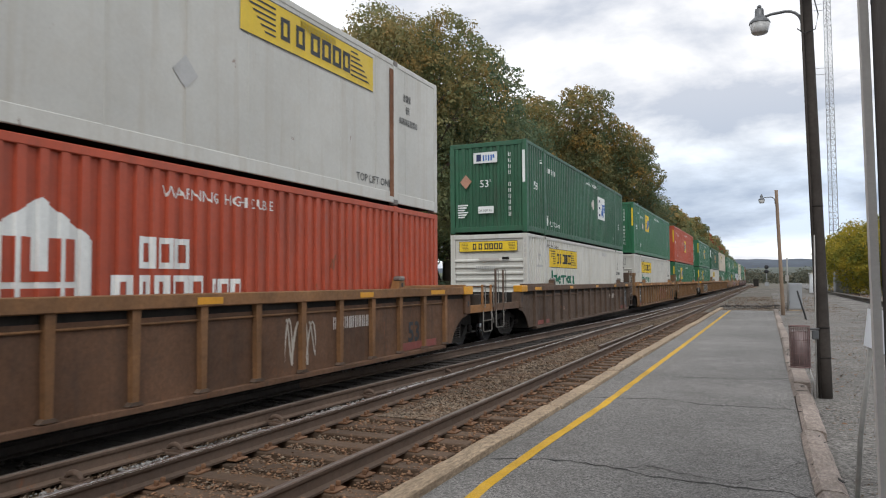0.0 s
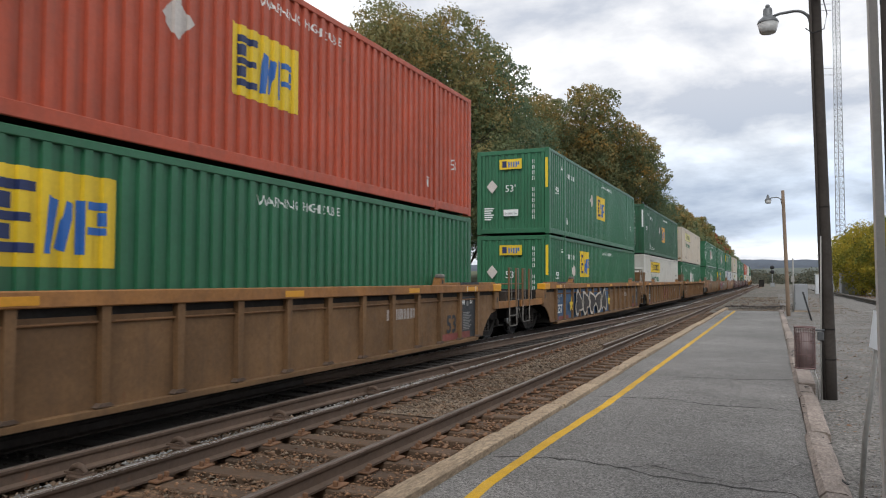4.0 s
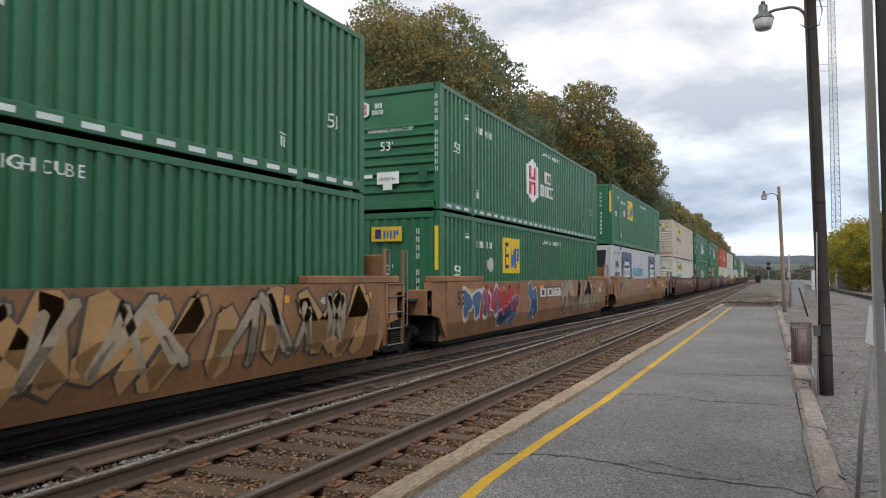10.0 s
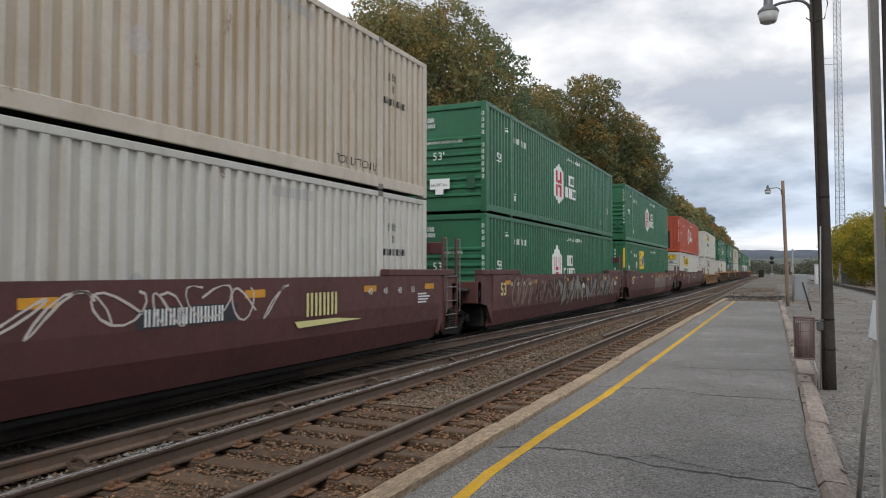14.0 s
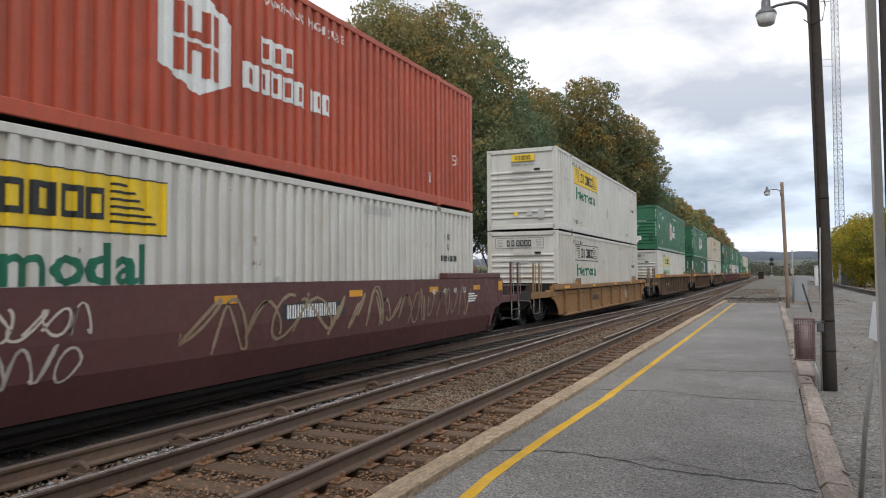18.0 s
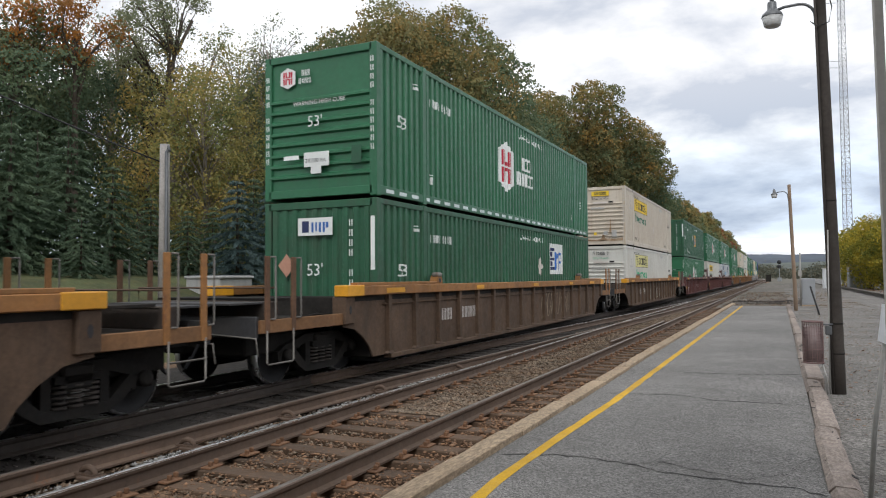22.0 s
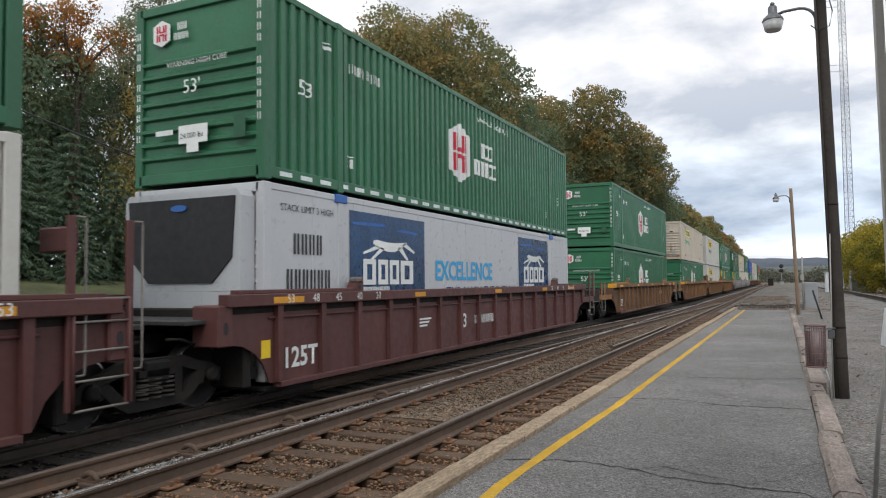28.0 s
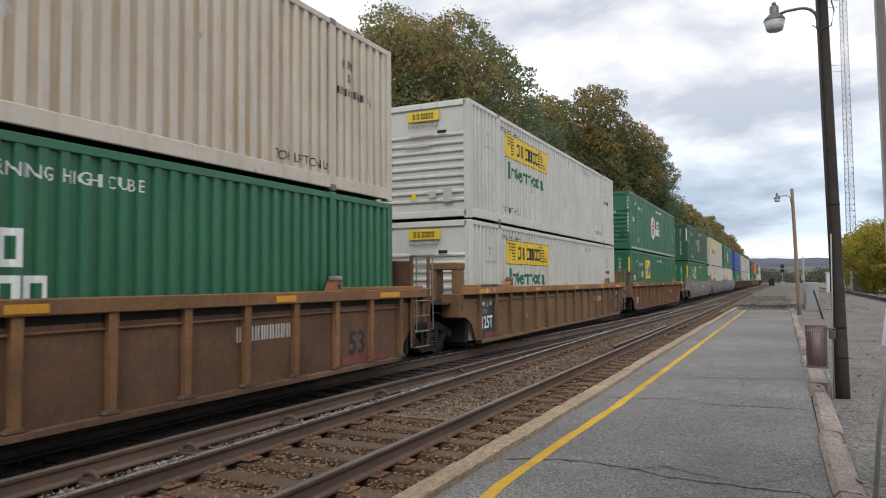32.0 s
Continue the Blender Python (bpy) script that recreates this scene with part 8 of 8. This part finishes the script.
def spruce(label, h, radius, leaf, seed, place=None):
    """A conifer in drooping whorls."""
    r = random.Random(seed)
    t = thing("tree", label, "tree", place)
    part("trunk", tube(((0, 0, -0.6), (0, 0, h * 0.5), (0, 0, h * 0.98)), [0.02 * h, 0.012 * h, 0.01], 8), BARK, t)
    g = np.random.RandomState(seed)
    pos, way = [], []
    k, z = 0, h * 0.05
    while z < h * 0.985:
        reach = radius * (1 - z / h) ** 0.85 + 0.08
        n = max(int(12 * reach / radius) + 6, 5)
        for i in range(n):
            az = k * 1.3 + i * 2 * math.pi / n + r.uniform(-0.25, 0.25)
            ln = reach * r.uniform(0.70, 1.12)
            m = max(int(ln / 0.10), 3)
            for q in range(m):
                u = (q + r.random()) / m
                for side in (-1, -0.6, -0.2, 0.2, 0.6, 1):
                    fan = az + side * r.uniform(0.45, 0.95)
                    off = r.uniform(0.02, 0.16) * (1.15 - u)
                    pos.append((math.cos(az) * ln * u + math.cos(fan) * off, math.sin(az) * ln * u + math.sin(fan) * off, z + 0.012 * h - ln * 0.34 * u * u + 0.10 * ln * u ** 4 + r.gauss(0, 0.025)))
                    way.append((math.cos(fan), math.sin(fan), -0.25 - 0.45 * abs(side) + r.gauss(0, 0.15)))
        z += 0.27 + 0.10 * r.random()
        k += 1
    p, a = np.array(pos), np.array(way)
    n = len(p)
    a /= np.linalg.norm(a, axis=1)[:, None]
    b = np.cross(a, np.array([0, 0, 1.0]) + 0.55 * g.normal(size=(n, 3)))
    b /= np.linalg.norm(b, axis=1)[:, None]
    s_ = (0.6 + 0.8 * g.rand(n))[:, None]
    v = np.stack([p - a * s_ * 0.04, p + b * s_ * 0.026, p + a * s_ * 0.12, p - b * s_ * 0.026], 1).reshape(-1, 3)
    f = (np.arange(n) * 4)[:, None] + np.array([0, 1, 2, 3])[None]
    raw("crown", v, f, leaf, t)
    return t


def at(az, dist, z=0.4, turn=0.0, size=1.0):
    """A place by its bearing to the left of the track's line, seen from the camera."""
    a_ = radians(az)
    return pose(-dist * math.sin(a_), dist * math.cos(a_), z, 0, 0, turn) @ Matrix.Scale(size, 4)


ORANGE = foliage("orange_leaves", ((0.16, 0.10, 0.03), (0.28, 0.13, 0.035), (0.42, 0.17, 0.04), (0.46, 0.21, 0.04)))
oak = broadleaf("large oak with olive and rust leaves", 15.8, 5.0, LEAF_OLIVE, 1, 46000, 44, size=0.088, place=at(26.2, 38))
oak2 = broadleaf("broad oak turning rust-brown at the top", 18.2, 4.2, LEAF_RUST, 2, 34000, 38, size=0.11, place=at(13.6, 61))
oak3 = broadleaf("dark green broadleaf tree", 14.6, 4.4, LEAF_DARK, 3, 42000, 40, size=0.09, place=at(31.6, 42, 0.5, 0, 1.06))
gold = broadleaf("low golden-leaved tree at the wood's edge", 10.6, 2.9, LEAF_GOLD, 4, 17000, 46, 0.10, BARK_PALE, 0.065, 0.5, at(43.8, 34, 0.8), 0.28)
gold_tall = broadleaf("tall golden tree with sky between its twigs", 14.6, 3.0, LEAF_GOLD, 14, 8500, 44, 0.3, BARK_PALE, 0.07, 0.8, at(44.0, 38, 0.8, 0, 0.95), 0.25)
fire = broadleaf("dark maple with orange crown tips", 12.6, 4.2, LEAF_DARK, 5, 46000, 50, size=0.08, place=at(56.6, 35, 0.8))
fire_top = broadleaf("slender tree with orange autumn leaves", 12.8, 1.7, ORANGE, 6, 3600, 18, 0.76, size=0.065, place=at(52.6, 33, 0.8), shell=0.3)
leaner = broadleaf("leaning tree with a grey-green crown", 15.6, 2.1, LEAF_GREY, 17, 11000, 34, 0.58, BARK, 0.062, 2.2, at(48.4, 36, 0.8, 48), 0.4)
thin = broadleaf("almost bare pale-trunked tree", 15.5, 2.4, LEAF_GREY, 7, 4200, 40, 0.40, BARK_PALE, 0.06, 0.4, at(39.0, 40, 0.8), 0.2)
yellow = broadleaf("yellow-green autumn tree beside the road", 7.5, 3.2, LEAF_YELLOW, 8, 12000, 36, 0.03, size=0.10, place=at(-5.7, 88, 0.0))
far_oak = broadleaf("hazy olive oak in the far row", 14.5, 5.0, LEAF_OLIVE, 31, 15000, 34, size=0.24, place=at(7.0, 106, 0.5, 0, 0.84))
red_tree = broadleaf("scarlet autumn tree in the far row", 13.6, 3.4, LEAF_SCARLET, 9, 9000, 26, size=0.18, place=at(4.25, 190))
fir = spruce("dark green spruce behind the track", 6.4, 3.0, NEEDLE, 10, at(52.9, 27, 0.6))
blue_fir = spruce("young blue spruce behind the track", 4.7, 2.0, NEEDLE_BLUE, 11, at(41.2, 27, 0.6))
for src, az, dist, turn, size in (
        (oak, 30.4, 40, 140, 1.03), (oak3, 28.0, 45, 40, 1.12), (oak3, 34.4, 43, 110, 0.98), (oak3, 24.0, 45, 200, 1.08), (oak3, 20.4, 50, 75, 0.92), (oak2, 17.6, 57, 10, 0.90),
        (oak2, 10.6, 64, 200, 0.84), (oak3, 13.4, 69, 110, 1.05), (oak, 15.6, 63, 300, 1.0), (oak3, 10.6, 67, 20, 0.86), (oak3, 9.2, 74, 60, 0.72),
        (thin, 41.4, 42, 80, 0.98), (thin, 37.0, 43, 160, 0.98), (thin, 50.0, 41, 30, 1.04), (thin, 36.0, 45, 300, 1.0), (thin, 39.8, 44, 120, 0.96),
        (gold, 46.4, 35, 90, 1.08), (gold, 42.0, 38, 20, 0.80), (gold_tall, 41.0, 41, 60, 0.88),
        (oak3, 38.0, 48, 30, 0.70), (oak3, 41.6, 52, 250, 0.62), (oak3, 46.4, 52, 170, 0.70), (oak3, 50.0, 45, 310, 0.88),
        (fire, 60.5, 36, 90, 1.0), (fire_top, 56.2, 33, 90, 0.98), (oak3, 36.6, 40, 150, 0.70), 
        (far_oak, 6.3, 128, 60, 1.0), (gold, 5.9, 146, 10, 1.3), (far_oak, 5.4, 160, 120, 1.18), (far_oak, 4.9, 180, 10, 1.18),
        (far_oak, 4.6, 205, 240, 1.16), (far_oak, 3.7, 232, 10, 1.14), (far_oak, 3.3, 256, 30, 1.08), (gold, 3.0, 270, 60, 1.1), (far_oak, 3.1, 300, 60, 0.85), (far_oak, 2.7, 320, 60, 0.84), (gold, 2.4, 335, 60, 1.0)):
    copy_thing(src, at(az, dist, 0.5, turn, size))
for az, dist, size, src in ((56.4, 25.5, 0.95, fir), (60.0, 25, 1.0, fir), (50.0, 27, 0.80, fir), (54.8, 29, 1.02, fir), (47.4, 28.5, 0.66, fir), (44.8, 28, 0.58, fir), (43.0, 29, 0.62, fir), (38.8, 29, 0.98, blue_fir), (36.4, 30, 0.95, fir), (33.6, 31, 0.92, fir), (40.0, 31, 0.85, fir), (52.0, 24.0, 0.5, fir), (31.0, 33, 0.95, fir), (28.0, 34, 0.9, fir)):
    copy_thing(src, at(az, dist, 0.6, az * 13, size))
for az, dist, size in ((-4.7, 105, 0.95), (-6.9, 84, 1.05), (-8.2, 82, 1.1), (-5.2, 118, 1.1), (-9.5, 80, 1.0)):
    copy_thing(yellow, at(az, dist, 0.0, az * 40, size))

# far wood line and hills
rng = np.random.RandomState(5)
cs = []
for i in range(900):
    az = radians(-14 + 22 * rng.rand())
    d = 420 + 240 * rng.rand()
    cs.append((-d * math.sin(az), d * math.cos(az), 0.5 + 5.5 * rng.rand() ** 0.8 * (0.6 + 0.4 * math.sin(az * 90))))
v, f = leaves(cs, 30, 1.9, 0.8, 6)
tagged(raw("far_woods", v, f, foliage("hazy_far_leaves", ((0.05, 0.06, 0.05), (0.08, 0.09, 0.07), (0.12, 0.115, 0.08), (0.15, 0.12, 0.08)))), "hazy autumn woods in the distance", "woods", kind="stuff")
# no haze in the air: the far hill's colour carries it
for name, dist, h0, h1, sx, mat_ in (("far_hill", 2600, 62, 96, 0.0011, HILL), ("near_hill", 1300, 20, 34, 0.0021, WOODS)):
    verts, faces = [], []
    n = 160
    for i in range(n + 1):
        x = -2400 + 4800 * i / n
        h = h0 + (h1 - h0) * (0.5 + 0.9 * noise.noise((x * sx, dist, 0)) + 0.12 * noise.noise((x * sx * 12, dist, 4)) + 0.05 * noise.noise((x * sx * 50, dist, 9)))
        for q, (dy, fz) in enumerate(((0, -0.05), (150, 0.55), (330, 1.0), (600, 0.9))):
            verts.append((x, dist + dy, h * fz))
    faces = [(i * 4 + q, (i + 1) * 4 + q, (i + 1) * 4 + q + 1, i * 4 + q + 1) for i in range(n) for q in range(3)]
    tagged(raw(name, verts, faces, mat_), "wooded ridge, the farther one tinted blue for haze", "hill", kind="structure")


# ---- what moves ----
def motions():
    """Keys the train, box by box and car by car, and the turning of its wheels."""
    for s, z, ob in MOVING:
        far = s > BEND_AT - 5
        times = [i * 1.0 for i in range(33)] if far else [0.0, 8.0, 16.0, 24.0, 32.0]
        walk(ob, [(t, on_track(s - SPEED * t) @ pose(0, 0, z)) for t in times])
    turning = {}
    for s, z, ob in MOVING:
        for w in ob.children_recursive:
            if w.name.split(".")[0] != "wheelset":
                continue
            side = w.location.y > 0
            if side not in turning:
                y = w.location.y
                walk(w, [(k / 30, pose(0, y, 0.43, math.degrees(SPEED / 0.43 * k / 30) % 360)) for k in range(961)])
                turning[side] = w.animation_data
            else:
                w.rotation_mode = "QUATERNION"
                keys = w.animation_data_create()
                keys.action = turning[side].action
                keys.action_slot = turning[side].action_slot


motions()
